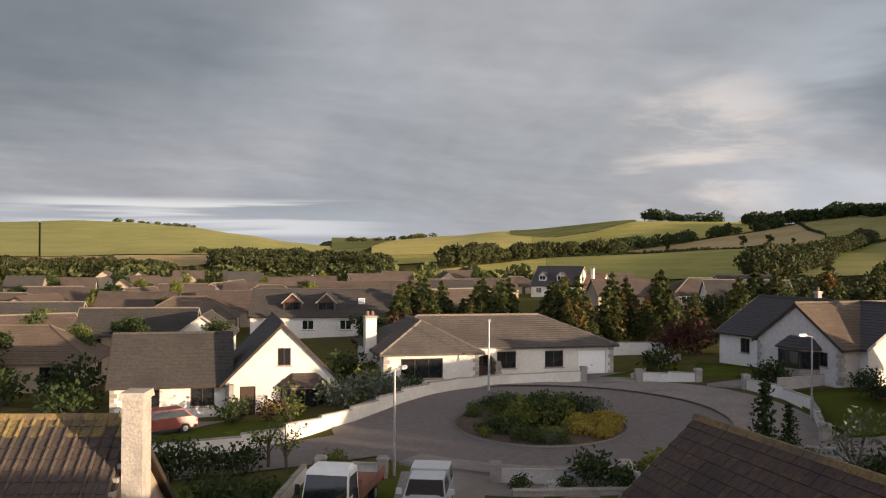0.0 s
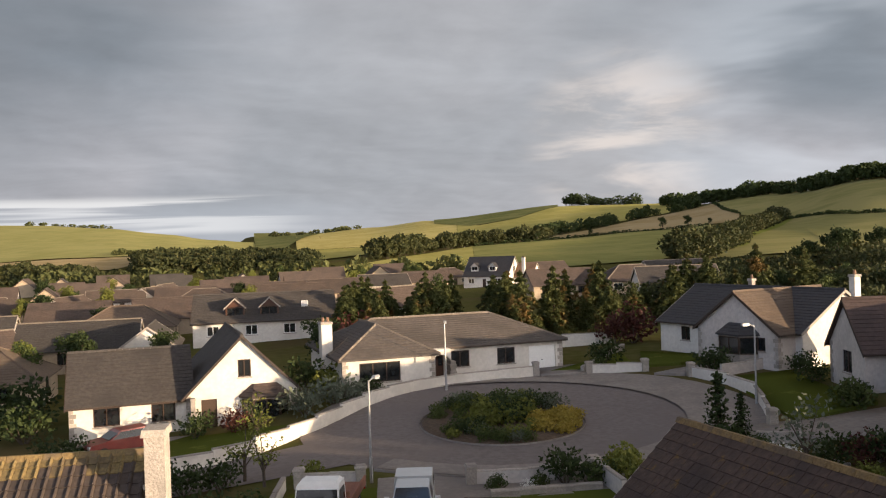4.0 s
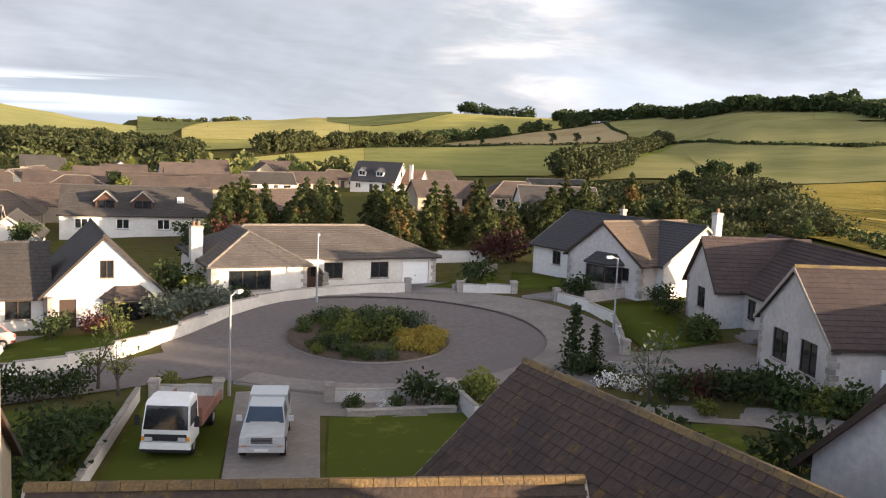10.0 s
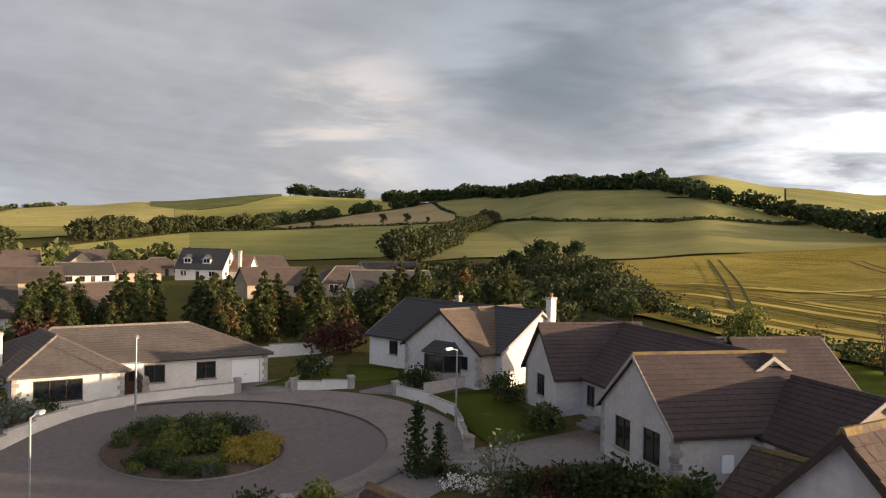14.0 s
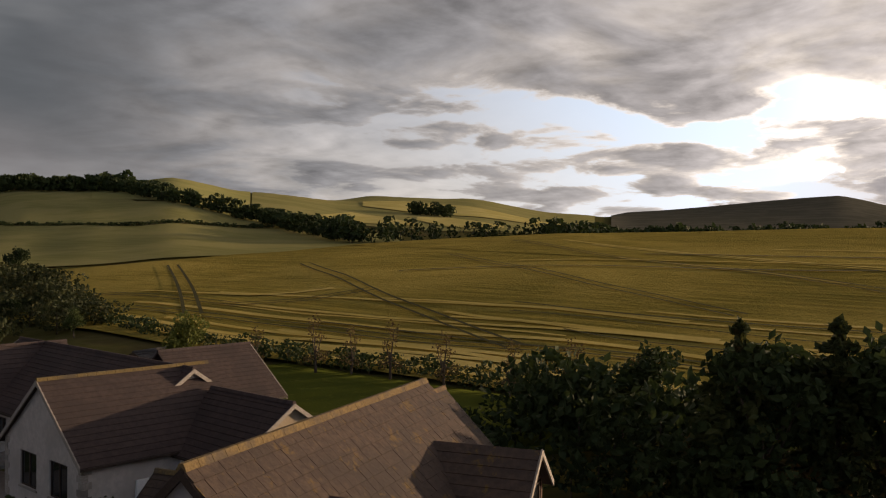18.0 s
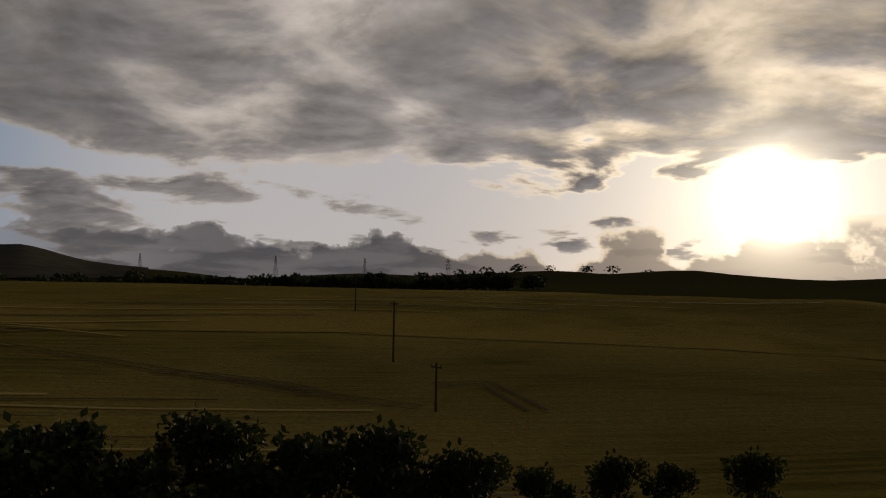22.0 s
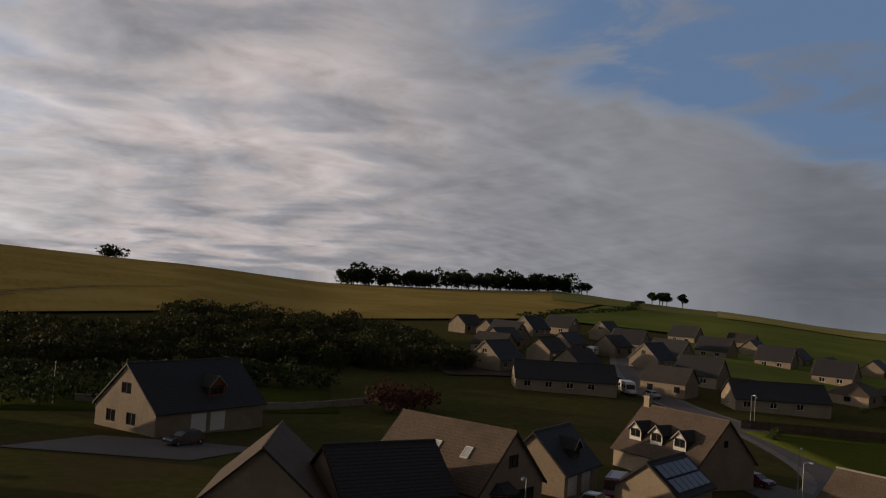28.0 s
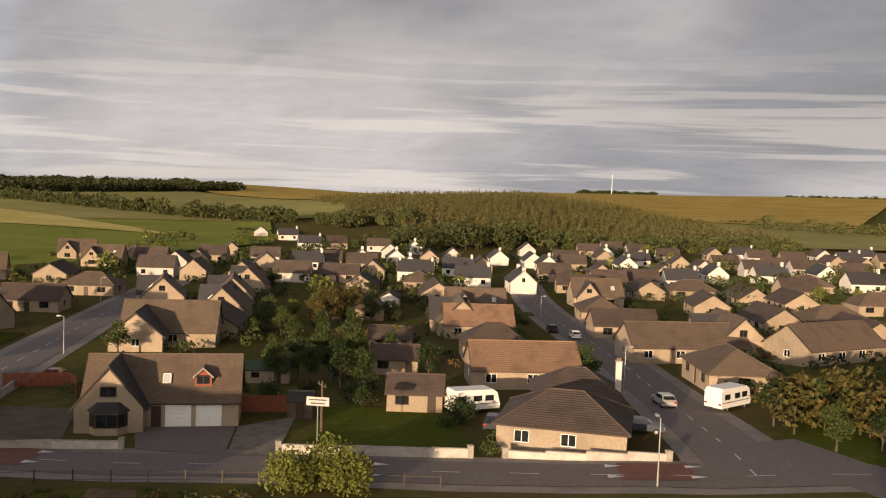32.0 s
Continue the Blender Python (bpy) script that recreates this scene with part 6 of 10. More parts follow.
def skylight_house():
    r = thing("house", -32.4, -72.7, 114.8, -3.6, "tan-tiled house with two skylights and twin garages", "house")
    block(r, 0, 0, 0, 12.4, 9.2, 2.6, 7.0, HARL_CREAM, ROOF_TAN, right=[("win", 4.0, 4.0, 1.4, 1.1), ("win", 5.2, 0.8, 2.8, 1.3)], verge=BARGE_DARK)
    bay(r, pose(6.2, 0, 0, 0, 0, 90), -1.4, 0.0, 3.0, 0.9, 0.8, 2.1, HARL_CREAM, ROOF_SLATE)
    M = pose(0, 0, 0, 0, 0, 180)
    for x in (-0.4, 3.0):
        skylight(r, Matrix.Identity(4), x, -2.2, 4.95, 43.5, 0.8, 1.2)
    w = thing("garage", -47.0, -80.0, 33, -4.6, "dark-roofed double garage with two white doors", "garage")
    block(w, 0, 0, 0, 8.4, 7.0, 2.6, 6.0, HARL_CREAM, ROOF_SLATE, back=[("garage", 0.8, 0, 2.5, 2.2), ("garage", 4.2, 0, 2.5, 2.2)], verge=BARGE_DARK)
    dormer(w, M, 0.0, -2.8, -0.4, 3.6, 4.5, 1.8, ROOF_SLATE, ROOF_SLATE)


def solar_garage():
    r = thing("garage", -54.6, -71.4, 26, -5.0, "cream garage with solar panels on a slate roof", "garage")
    block(r, 0, 0, 0, 8.0, 6.4, 2.4, 4.9, HARL_CREAM, ROOF_SLATE, verge=BARGE_DARK)
    rise = (4.9 - 2.4) / 3.2
    ang = math.degrees(math.atan(rise))
    for j in range(2):
        for i in range(6):
            m = Mesh()
            Q = pose(-3.1 + i * 1.24, 0.75 + j * 1.35 + 0.4, 4.9 - rise * (0.75 + j * 1.35 + 0.4) + 0.14, -ang, 0, 0)
            m.box(DARK_STEEL, -0.58, 0.58, -0.76, 0.76, 0.0, 0.05)
            m.box(SOLAR, -0.55, 0.55, -0.73, 0.73, 0.05, 0.058)
            m.v = [tuple(Q @ Vector(p)) for p in m.v]
            part("solar_panel", m, r, "blue solar panel in a grey frame")
    h = thing("house", -70.5, -87.5, 98, -5.9, "cream house with four slate dormers", "house")
    block(h, 0, 0, 0, 13.0, 10.0, 2.7, 7.6, HARL_CREAM, ROOF_TAN, left=[("win", 4.4, 4.4, 1.0, 1.0)], right=[("win", 4.4, 4.6, 0.8, 0.8)], verge=BARGE_DARK)
    M = pose(0, 0, 0, 0, 0, 180)
    for x in (-4.0, -0.6, 3.0):
        dormer(h, Matrix.Identity(4), x, -4.0, -0.8, 4.2, 5.2, 1.9, ROOF_SLATE, ROOF_SLATE, face=HARL_WHITE)
    chimney(h, -6.0, 0, 6.0, 8.8, 0.9, 0.6, HARL_CREAM, pots=2)
    block(h, -3.4, 6.0, 90, 5.0, 4.4, 2.6, 5.0, TIMBER_RED, ROOF_SLATE, right=[("win", 0.7, 0.7, 2.8, 1.5)], close=(0, 1))


def near_tan_house():
    r = thing("house", -38.2, -41.1, 90, -4.4, "cream house with a big plain tan roof", "house")
    block(r, 0, 0, 0, 9.7, 7.8, 2.8, 6.8, HARL_CREAM, ROOF_TAN, left=[], right=[("win", 2.7, 3.5, 0.7, 1.4), ("win", 4.3, 3.5, 0.7, 1.4), ("win", 5.4, 0.8, 1.5, 1.3)], verge=BARGE_DARK)
    skylight(r, Matrix.Identity(4), 0.2, -2.0, 4.85, 46)
    w = thing("house_wing", -47.9, -42.0, 8, -5.1, "dark slate wing with a box dormer and garage", "house")
    block(w, 0, 0, 0, 10.0, 8.4, 2.7, 6.9, HARL_CREAM, ROOF_SLATE, back=[("dark", 1.2, 0, 1.7, 2.2), ("win", 5.0, 0.9, 1.0, 1.1)], verge=BARGE_DARK)
    M = pose(0, 0, 0, 0, 0, 180)
    dormer(w, M, -0.4, -3.6, -0.6, 4.0, 5.1, 2.4, ROOF_SLATE, ROOF_SLATE)
    skylight(w, M, 3.4, -2.4, 4.6, 45, 0.5, 1.0)
    skylight(w, M, -3.2, -2.4, 4.6, 45, 0.5, 1.0)
    c = thing("conservatory", -37.4, -36.1, 0, -4.5, "small bay-roofed garden room with dark slates", "garden room")
    bay(c, Matrix.Identity(4) @ pose(0, 0, 0, 0, 0, 180), 0, 0.0, 4.6, 2.4, 0.6, 2.1, HARL_CREAM, ROOF_SLATE)


def lit_gable_house():
    r = thing("house", -67.5, -44.4, 4, -6.4, "cream house with a sunlit gable and dark slate roof", "house")
    block(r, 0, 0, 0, 13.6, 8.4, 2.8, 7.0, HARL_CREAM, ROOF_SLATE, right=[("dark", 5.4, 0, 1.7, 2.2)], back=[("win", 1.6, 0.7, 1.2, 1.4), ("win", 5.6, 0.7, 1.1, 1.2)], verge=BARGE_DARK)
    M = pose(0, 0, 0, 0, 0, 180)
    for x in (1.6, -1.4):
        skylight(r, M, x, -2.2, 4.85, 45, 0.8, 1.2)
    w = thing("house_wing", -69.4, -56.0, 100, -6.3, "tan roofed rear wing with a skylight", "house")
    block(w, 0, 0, 0, 14.0, 9.0, 2.7, 6.6, HARL_CREAM, ROOF_TAN, verge=BARGE_DARK, ridge_mat=BARGE_PALE)
    skylight(w, Matrix.Identity(4), 0.5, -2.0, 4.9, 41, 0.9, 1.3)
    skylight(w, pose(0, 0, 0, 0, 0, 180), 0.5, -2.0, 4.9, 41, 0.9, 1.3)


def long_bungalow(x, y, rot, length, roof, label, wall=None, hips=(0, 0), ridge=5.6, width=8.6):
    r = thing("bungalow", x, y, rot, None, label, "house")
    n = max(2, int(length / 5))
    wins = [("win", 1.6 + i * (length - 3.2) / n, 0.9, 1.4, 1.15) for i in range(n)]
    block(r, 0, 0, 0, length, width, 2.6, ridge, wall or HARL_CREAM, roof, front=wins, back=wins, hips=hips, verge=BARGE_DARK, frame=FRAME_WHITE, left=() if hips[0] else [("win", width / 2 - 0.6, 0.9, 1.2, 1.1)], right=() if hips[1] else [("win", width / 2 - 0.6, 0.9, 1.2, 1.1)])
    return r


two_tone_villa()
hill_house()
far_dark_house()
corner_dark_house()
lane_house()
skylight_house()
solar_garage()
near_tan_house()
lit_gable_house()
long_bungalow(-98.0, -156.0, -24, 20.0, ROOF_SLATE, "long cream bungalow with a black slate roof and white gable")
long_bungalow(-136.0, -137.0, -24, 19.0, ROOF_SLATE, "long cream bungalow with dark slates by the green")
long_bungalow(-158.0, -58.0, 61, 16.5, ROOF_TAN, "big tan-roofed house with two skylights by the green", ridge=6.8)
# HARL_TAN in place of cream: the shade on these walls is in the colour
hip = long_bungalow(-79.4, 22.0, 67, 11.6, ROOF_BROWN, "hipped corner bungalow with a brown roof, wall shade in its tan", HARL_TAN, (4.2, 4.2), 4.9, 9.6)
long_bungalow(-110.0, 25.6, 86, 13.6, ROOF_RED, "cream bungalow under a long red-brown roof", HARL_CREAM, (0, 0), 5.4)
chimney(long_bungalow(-92.0, 27.0, 78, 9.0, ROOF_BROWN, "low hipped house with brown tiles", HARL_CREAM, (3.5, 3.5), 5.0), 4.6, 0.5, 2.0, 5.9, 0.6, 0.6, HARL_WHITE)
long_bungalow(-130.0, 26.5, 84, 9.6, ROOF_BROWN, "cream hipped bungalow with brown tiles", HARL_CREAM, (3.6, 3.6), 5.2)
long_bungalow(-154.0, 29.0, 84, 12.0, ROOF_RED, "bungalow with a plain red-brown roof", HARL_CREAM)
long_bungalow(-127.0, 55.0, 88, 18.0, ROOF_TAN, "long cream bungalow beside the street", HARL_CREAM)
long_bungalow(-121.0, 75.0, 108, 16.0, ROOF_TAN, "long bungalow with a grey-tan roof", HARL_TAN)
long_bungalow(-142.5, -21.5, 88, 14.0, ROOF_TAN, "cream house with a tan roof behind the corner house", HARL_CREAM, (0, 0), 6.6)
long_bungalow(-137.8, -25.5, -2, 8.0, ROOF_SLATE, "cream gabled house with dark slates", HARL_CREAM, (0, 0), 5.8, 7.6)
red = long_bungalow(-14.8, 112.0, 5, 16.5, ROOF_GREY, "white harled house with red-cheeked dormers", HARL_WHITE, (0, 0), 5.5, 9.0)
for x in (-3.4, 0.6):
    dormer(red, Matrix.Identity(4), x, -3.7, -0.6, 3.15, 4.15, 2.2, DOOR_WOOD, ROOF_GREY, FRAME_BROWN, DOOR_WOOD)
skylight(red, Matrix.Identity(4), 4.8, -2.2, 4.1, 33)
for x, y, w in ((-96.0, 10.0, 6.0), (-118.0, 10.3, 6.2), (-136.8, 11.8, 6.5)):
    r = thing("garden_shed", x, y, 80, None, "small cream outbuilding with a brown tiled roof", "outbuilding", "outbuildings behind the gardens")
    block(r, 0, 0, 0, w, 4.4, 2.3, 3.8, HARL_CREAM, ROOF_BROWN, front=[("win", 0.9, 0.9, 1.5, 1.0), ("dark", w - 1.6, 0, 0.9, 2.0)], verge=BARGE_DARK)


# ---- streets of alike houses ----
def kit_bungalow():
    r = thing("bungalow", 0, 0, 0, 0, "cream bungalow with a brown tiled gable roof", "house", "village houses")
    block(r, 0, 0, 0, 11.5, 8.0, 2.5, 5.0, HARL_CREAM, ROOF_BROWN, front=[("win", 1.5, 0.9, 1.7, 1.2), ("dark", 5.2, 0, 1.0, 2.1), ("win", 8.0, 0.9, 1.7, 1.2)], back=[("win", 2.5, 0.9, 1.5, 1.1), ("win", 7.5, 0.9, 1.5, 1.1)], right=[("win", 3.2, 0.9, 1.2, 1.1)], verge=BARGE_DARK, far=True)
    return r


def kit_hip():
    r = thing("bungalow", 0, 0, 0, 0, "cream hipped bungalow with tan roof tiles", "house", "village houses")
    block(r, 0, 0, 0, 12.0, 9.0, 2.5, 4.9, HARL_CREAM, ROOF_TAN, front=[("win", 1.5, 0.9, 1.8, 1.2), ("dark", 5.4, 0, 1.0, 2.1), ("win", 8.4, 0.9, 1.8, 1.2)], back=[("win", 3.0, 0.9, 1.5, 1.1)], right=[("win", 3.6, 0.9, 1.5, 1.1)], hips=(4.0, 4.0), far=True)
    return r


def kit_villa():
    r = thing("house", 0, 0, 0, 0, "cream villa with a front gable and dark slates", "house", "village houses")
    block(r, 0, 0, 0, 12.0, 8.4, 2.7, 6.6, HARL_CREAM, ROOF_TAN, front=[("win", 8.0, 0.9, 1.7, 1.2)], left=[("win", 3.5, 3.8, 1.2, 1.1)], right=[("win", 3.5, 3.8, 1.2, 1.1)], verge=BARGE_DARK, far=True)
    block(r, -2.6, -2.0, 90, 6.6, 5.6, 2.7, 6.0, HARL_CREAM, ROOF_SLATE, left=[("win", 1.9, 0.9, 1.8, 1.3), ("win", 2.2, 3.6, 1.2, 1.0)], close=(1, 0), verge=BARGE_DARK, far=True)
    skylight(r, Matrix.Identity(4), 3.6, -2.4, 4.55, 43)
    return r


def kit_plain(wall, roof, label, frame, hips=(0, 0), width=7.8, ridge=4.9):
    r = thing("bungalow", 0, 0, 0, 0, label, "house", "village houses")
    block(r, 0, 0, 0, 11.8, width, 2.5, ridge, wall, roof, front=[("win", 1.2, 0.9, 1.6, 1.2), ("win", 4.2, 0.9, 1.2, 1.2), ("dark", 6.6, 0, 1.0, 2.1), ("win", 8.9, 0.9, 1.7, 1.2)], left=() if hips[0] else [("win", 3.0, 0.9, 1.6, 1.2)], right=() if hips[1] else [("win", 3.2, 0.9, 1.2, 1.1)], hips=hips, verge=BARGE_PALE, frame=frame, ridge_mat=RIDGE_GREY, far=True)
    return r


def kit_dark():
    return kit_plain(HARL_CREAM, ROOF_GREY, "cream bungalow under a dark tiled roof", FRAME_BROWN)


def kit_dark_white():
    return kit_plain(HARL_WHITE, ROOF_GREY, "white bungalow under a dark tiled roof", FRAME_BROWN)


def kit_white():
    return kit_plain(HARL_WHITE, ROOF_BROWN, "white gabled bungalow with brown tiles", FRAME_WHITE, width=6.6, ridge=4.8)


def kit_hip_brown():
    return kit_plain(HARL_CREAM, ROOF_BROWN, "cream hipped bungalow with brown tiles", FRAME_WHITE, (3.8, 3.8), 8.8)


def kit_cottage():
    r = thing("cottage", 0, 0, 0, 0, "white cottage with a slate roof and two chimneys", "house", "village houses")
    block(r, 0, 0, 0, 10.5, 7.0, 3.4, 6.4, HARL_WHITE, ROOF_SLATE, front=[("win", 1.4, 0.9, 1.0, 1.3), ("dark", 4.7, 0, 1.0, 2.1), ("win", 8.0, 0.9, 1.0, 1.3)], left=[("win", 3.0, 3.3, 0.9, 1.1)], right=[("win", 3.0, 3.3, 0.9, 1.1)], verge=BARGE_PALE, far=True)
    chimney(r, -4.8, 0, 5.6, 7.4, 0.6, 0.9, HARL_WHITE, pots=0)
    chimney(r, 4.8, 0, 5.6, 7.4, 0.6, 0.9, HARL_WHITE, pots=0)
    return r


def kit_new():
    r = thing("house", 0, 0, 0, 0, "newly built grey-tan house with white dormers", "house", "houses of the new estate")
    block(r, 0, 0, 0, 10.5, 8.4, 2.7, 6.6, HARL_TAN, ROOF_SLATE, front=[("win", 1.2, 0.9, 1.6, 1.2), ("white", 4.6, 0, 1.0, 2.1), ("garage", 7.0, 0, 2.5, 2.2)], left=[("win", 3.6, 3.8, 1.2, 1.1)], right=[("win", 3.6, 3.8, 1.2, 1.1)], back=[("win", 2.0, 0.9, 1.5, 1.2), ("win", 6.5, 0.9, 1.5, 1.2)], verge=BARGE_PALE, frame=FRAME_WHITE, far=True)
    for x in (-3.0, 0.8):
        dormer(r, Matrix.Identity(4), x, -3.4, -0.6, 4.1, 5.2, 1.7, HARL_WHITE, ROOF_SLATE, FRAME_WHITE, HARL_WHITE)
    return r


def kit_shed():
    r = thing("garage", 0, 0, 0, 0, "small white garage with a flat brown roof", "garage")
    block(r, 0, 0, 0, 6.0, 4.0, 2.3, 3.4, HARL_WHITE, ROOF_BROWN, right=[("garage", 0.7, 0, 2.4, 2.0)])
    return r


def kit_far(wall, roof, label, name):
    """A house far down the village: walls, two roof slopes, gable windows, a stack."""
    r = thing(name, 0, 0, 0, 0, label, "house", "far village houses")
    m = Mesh()
    m.hull(wall, [(-5, -3.5, -.3), (5, -3.5, -.3), (5, 3.5, -.3), (-5, 3.5, -.3)], [(-5, -3.5, 2.9), (5, -3.5, 2.9), (5, 3.5, 2.9), (-5, 3.5, 2.9)])
    for s in (-4.98, 4.98):
        m.face(wall, *[(s, y, z) for y, z in ((-3.5, 2.9), (3.5, 2.9), (0, 5.75))])
    part("wall", m, r)
    for s in (-1, 1):
        m = Mesh()
        m.hull(roof, [(-5.25, s * 3.9, 2.62), (5.25, s * 3.9, 2.62), (5.25, 0, 5.82), (-5.25, 0, 5.82)][::s], [(-5.25, s * 3.9, 2.8), (5.25, s * 3.9, 2.8), (5.25, 0, 6.0), (-5.25, 0, 6.0)][::s])
        part("roof", m, r)
    for s in (-1, 1):
        for x in (-3.2, 2.8):
            m = Mesh()
            m.box(GLASS, x - 0.6, x + 0.6, s * 3.5 - 0.05, s * 3.5 + 0.05, 0.95, 2.15)
            part("window", m, r)
    if name == "cottage":
        m = Mesh()
        m.box(wall, 4.1, 4.8, -0.45, 0.45, 4.6, 7.0)
        part("chimney", m, r)
    return r


def kit_far_cottage():
    return kit_far(HARL_WHITE, ROOF_SLATE, "white far-off cottage with a slate roof", "cottage")


def kit_far_grey():
    return kit_far(HARL_GREY, ROOF_BROWN, "grey harled far-off house with brown tiles", "house")


def kit_far_tan():
    return kit_far(HARL_TAN, ROOF_SLATE, "tan far-off house with a slate roof", "house")


def kit_far_brown():
    return kit_far(HARL_TAN, ROOF_GREY, "tan far-off house with dark tiles", "house")


def kit_far_house():
    return kit_far(HARL_CREAM, ROOF_BROWN, "cream far-off house with a brown roof", "house")


KITS = {"dark": kit_dark, "dark_white": kit_dark_white, "white": kit_white, "hip_brown": kit_hip_brown, "far_cottage": kit_far_cottage, "far_house": kit_far_house, "far_brown": kit_far_brown, "far_tan": kit_far_tan, "far_grey": kit_far_grey, "bungalow": kit_bungalow, "hip": kit_hip, "villa": kit_villa, "cottage": kit_cottage, "new": kit_new, "shed": kit_shed}
STREET_WEST = [(-183.7, -52.4, 86, 'bungalow'), (-214.0, -47.6, 82, 'hip'), (-241.0, -62.0, -3, 'bungalow'), (-294.1, -60.5, 86, 'villa'), (-303.0, -47.4, 84, 'cottage'), (-287.7, -37.6, -5, 'cottage'), (-174.8, -15.5, -5, 'villa'), (-223.7, -12.8, -7, 'villa'), (-319.4, -11.8, 85, 'cottage'), (-299.4, 2.4, 79, 'cottage'), (-308.6, 9.2, 81, 'cottage'), (-258.1, 10.4, 81, 'bungalow'), (-325.1, 22.1, -4, 'cottage'), (-269.7, 21.1, -7, 'bungalow'), (-329.1, 34.8, -4, 'cottage'), (-229.3, 14.6, -11, 'bungalow'), (-202.0, 18.9, -12, 'shed'), (-263.7, 33.2, 79, 'cottage'), (-332.9, 48.0, -10, 'cottage'), (-214.1, 31.2, -3, 'bungalow'), (-299.8, 60.5, -7, 'cottage'), (-340.5, 75.8, -4, 'cottage')]
STREET_FAR = [(-236.8, 58.2, -5, 'cottage'), (-330.4, 86.6, -4, 'cottage'), (-273.0, 78.4, 82, 'cottage'), (-347.4, 105.2, 81, 'cottage'), (-395.3, 130.7, 82, 'cottage'), (-418.9, 150.1, 87, 'cottage'), (-405.6, 157.9, 87, 'cottage'), (-275.9, 94.3, -9, 'bungalow'), (-238.5, 74.7, 78, 'bungalow'), (-281.0, 117.6, -12, 'bungalow'), (-331.7, 146.2, -12, 'cottage'), (-305.7, 143.3, -11, 'cottage'), (-329.9, 164.2, 81, 'cottage'), (-313.6, 176.5, 77, 'cottage'), (-299.7, 179.6, 83, 'cottage'), (-321.9, 205.0, -5, 'cottage'), (-308.8, 208.3, -5, 'cottage'), (-375.4, 160.4, 77, 'cottage'), (-385.0, 186.4, -13, 'cottage'), (-361.2, 195.6, 78, 'cottage'), (-346.1, 202.5, 80, 'cottage'), (-361.8, 225.2, -9, 'cottage')]
STREET_RIGHT = [(-180.5, 60.9, -11, 'hip'), (-154.2, 55.9, 82, 'bungalow'), (-225.4, 89.1, -8, 'bungalow'), (-226.0, 102.2, 83, 'hip'), (-203.4, 106.4, -6, 'bungalow'), (-235.5, 142.6, -3, 'hip'), (-155.7, 98.4, 86, 'hip'), (-189.4, 110.1, -7, 'bungalow'), (-181.0, 125.7, 81, 'hip'), (-106.0, 52.2, -9, 'hip'), (-133.4, 89.1, -5, 'bungalow'), (-189.5, 89.4, -13, 'bungalow'), (-158.7, 87.3, -4, 'bungalow')]
STREET_GREEN = [(-276.5, -150.3, 0, 'bungalow'), (-253.5, -126.9, 9, 'villa'), (-216.6, -98.4, 90, 'villa'), (-176.4, -99.4, 7, 'bungalow'), (-187.8, -115.8, 10, 'hip'), (-200.5, -100.8, 9, 'villa'), (-243.7, -80.7, 100, 'villa'), (-322.3, -74.6, 95, 'villa'), (-314.1, -54.5, 10, 'cottage'), (-197.3, -15.6, 2, 'villa'), (-299.7, -32.6, 2, 'bungalow'), (-194.3, -29.6, 5, 'villa'), (-346.5, -25.2, 4, 'cottage'), (-481.5, -18.4, 1, 'cottage'), (-463.4, -4.6, 99, 'cottage'), (-404.1, 5.1, 94, 'cottage'), (-408.9, 16.4, 100, 'cottage'), (-290.9, -11.0, 3, 'bungalow')]
ESTATE = [(-98.3, -184.7, 30, 'new'), (-133.5, -241.9, -69, 'new'), (-160.3, -272.3, 25, 'new'), (-177.9, -280.4, -63, 'new'), (-187.0, -265.6, 30, 'new'), (-173.4, -234.2, -61, 'new'), (-151.6, -195.2, 24, 'new'), (-167.6, -207.4, -69, 'new'), (-144.3, -168.1, -62, 'new'), (-226.0, -269.5, -65, 'new'), (-199.0, -223.4, -66, 'new'), (-206.4, -205.6, -61, 'new'), (-200.5, -178.4, -64, 'new'), (-185.5, -148.4, 27, 'hip'), (-224.9, -158.8, 24, 'new'), (-254.1, -162.4, 29, 'new'), (-219.5, -149.1, 20, 'hip'), (-173.8, -149.2, 22, 'hip')]
STREET_NORTH = [(-47.3, 141.3, 8, 'bungalow'), (-32.2, 96.7, 8, 'dark'), (-33.2, 119.3, 8, 'hip'), (-56.6, 201.1, 14, 'white'), (-58.2, 174.3, 80, 'white'), (-50.6, 207.7, 82, 'white'), (-52.4, 230.3, 84, 'white'), (-32.5, 195.9, 12, 'cottage'), (-38.5, 184.8, 8, 'bungalow'), (-31.8, 167.7, 10, 'hip_brown'), (-29.5, 131.5, 8, 'bungalow'), (-21.1, 187.3, 8, 'bungalow'), (-15.1, 162.8, 6, 'bungalow'), (-8.4, 184.3, 10, 'bungalow'), (1.5, 218.3, 12, 'dark_white'), (12.8, 232.8, 10, 'bungalow'), (21.1, 262.3, 10, 'hip_brown'), (0.6, 120.3, 42, 'white'), (31.4, 156.8, 6, 'bungalow'), (43.6, 153.8, 4, 'hip_brown'), (44.1, 132.3, -6, 'dark_white'), (45.6, 241.3, 14, 'bungalow'), (56.1, 168.3, 8, 'dark')]
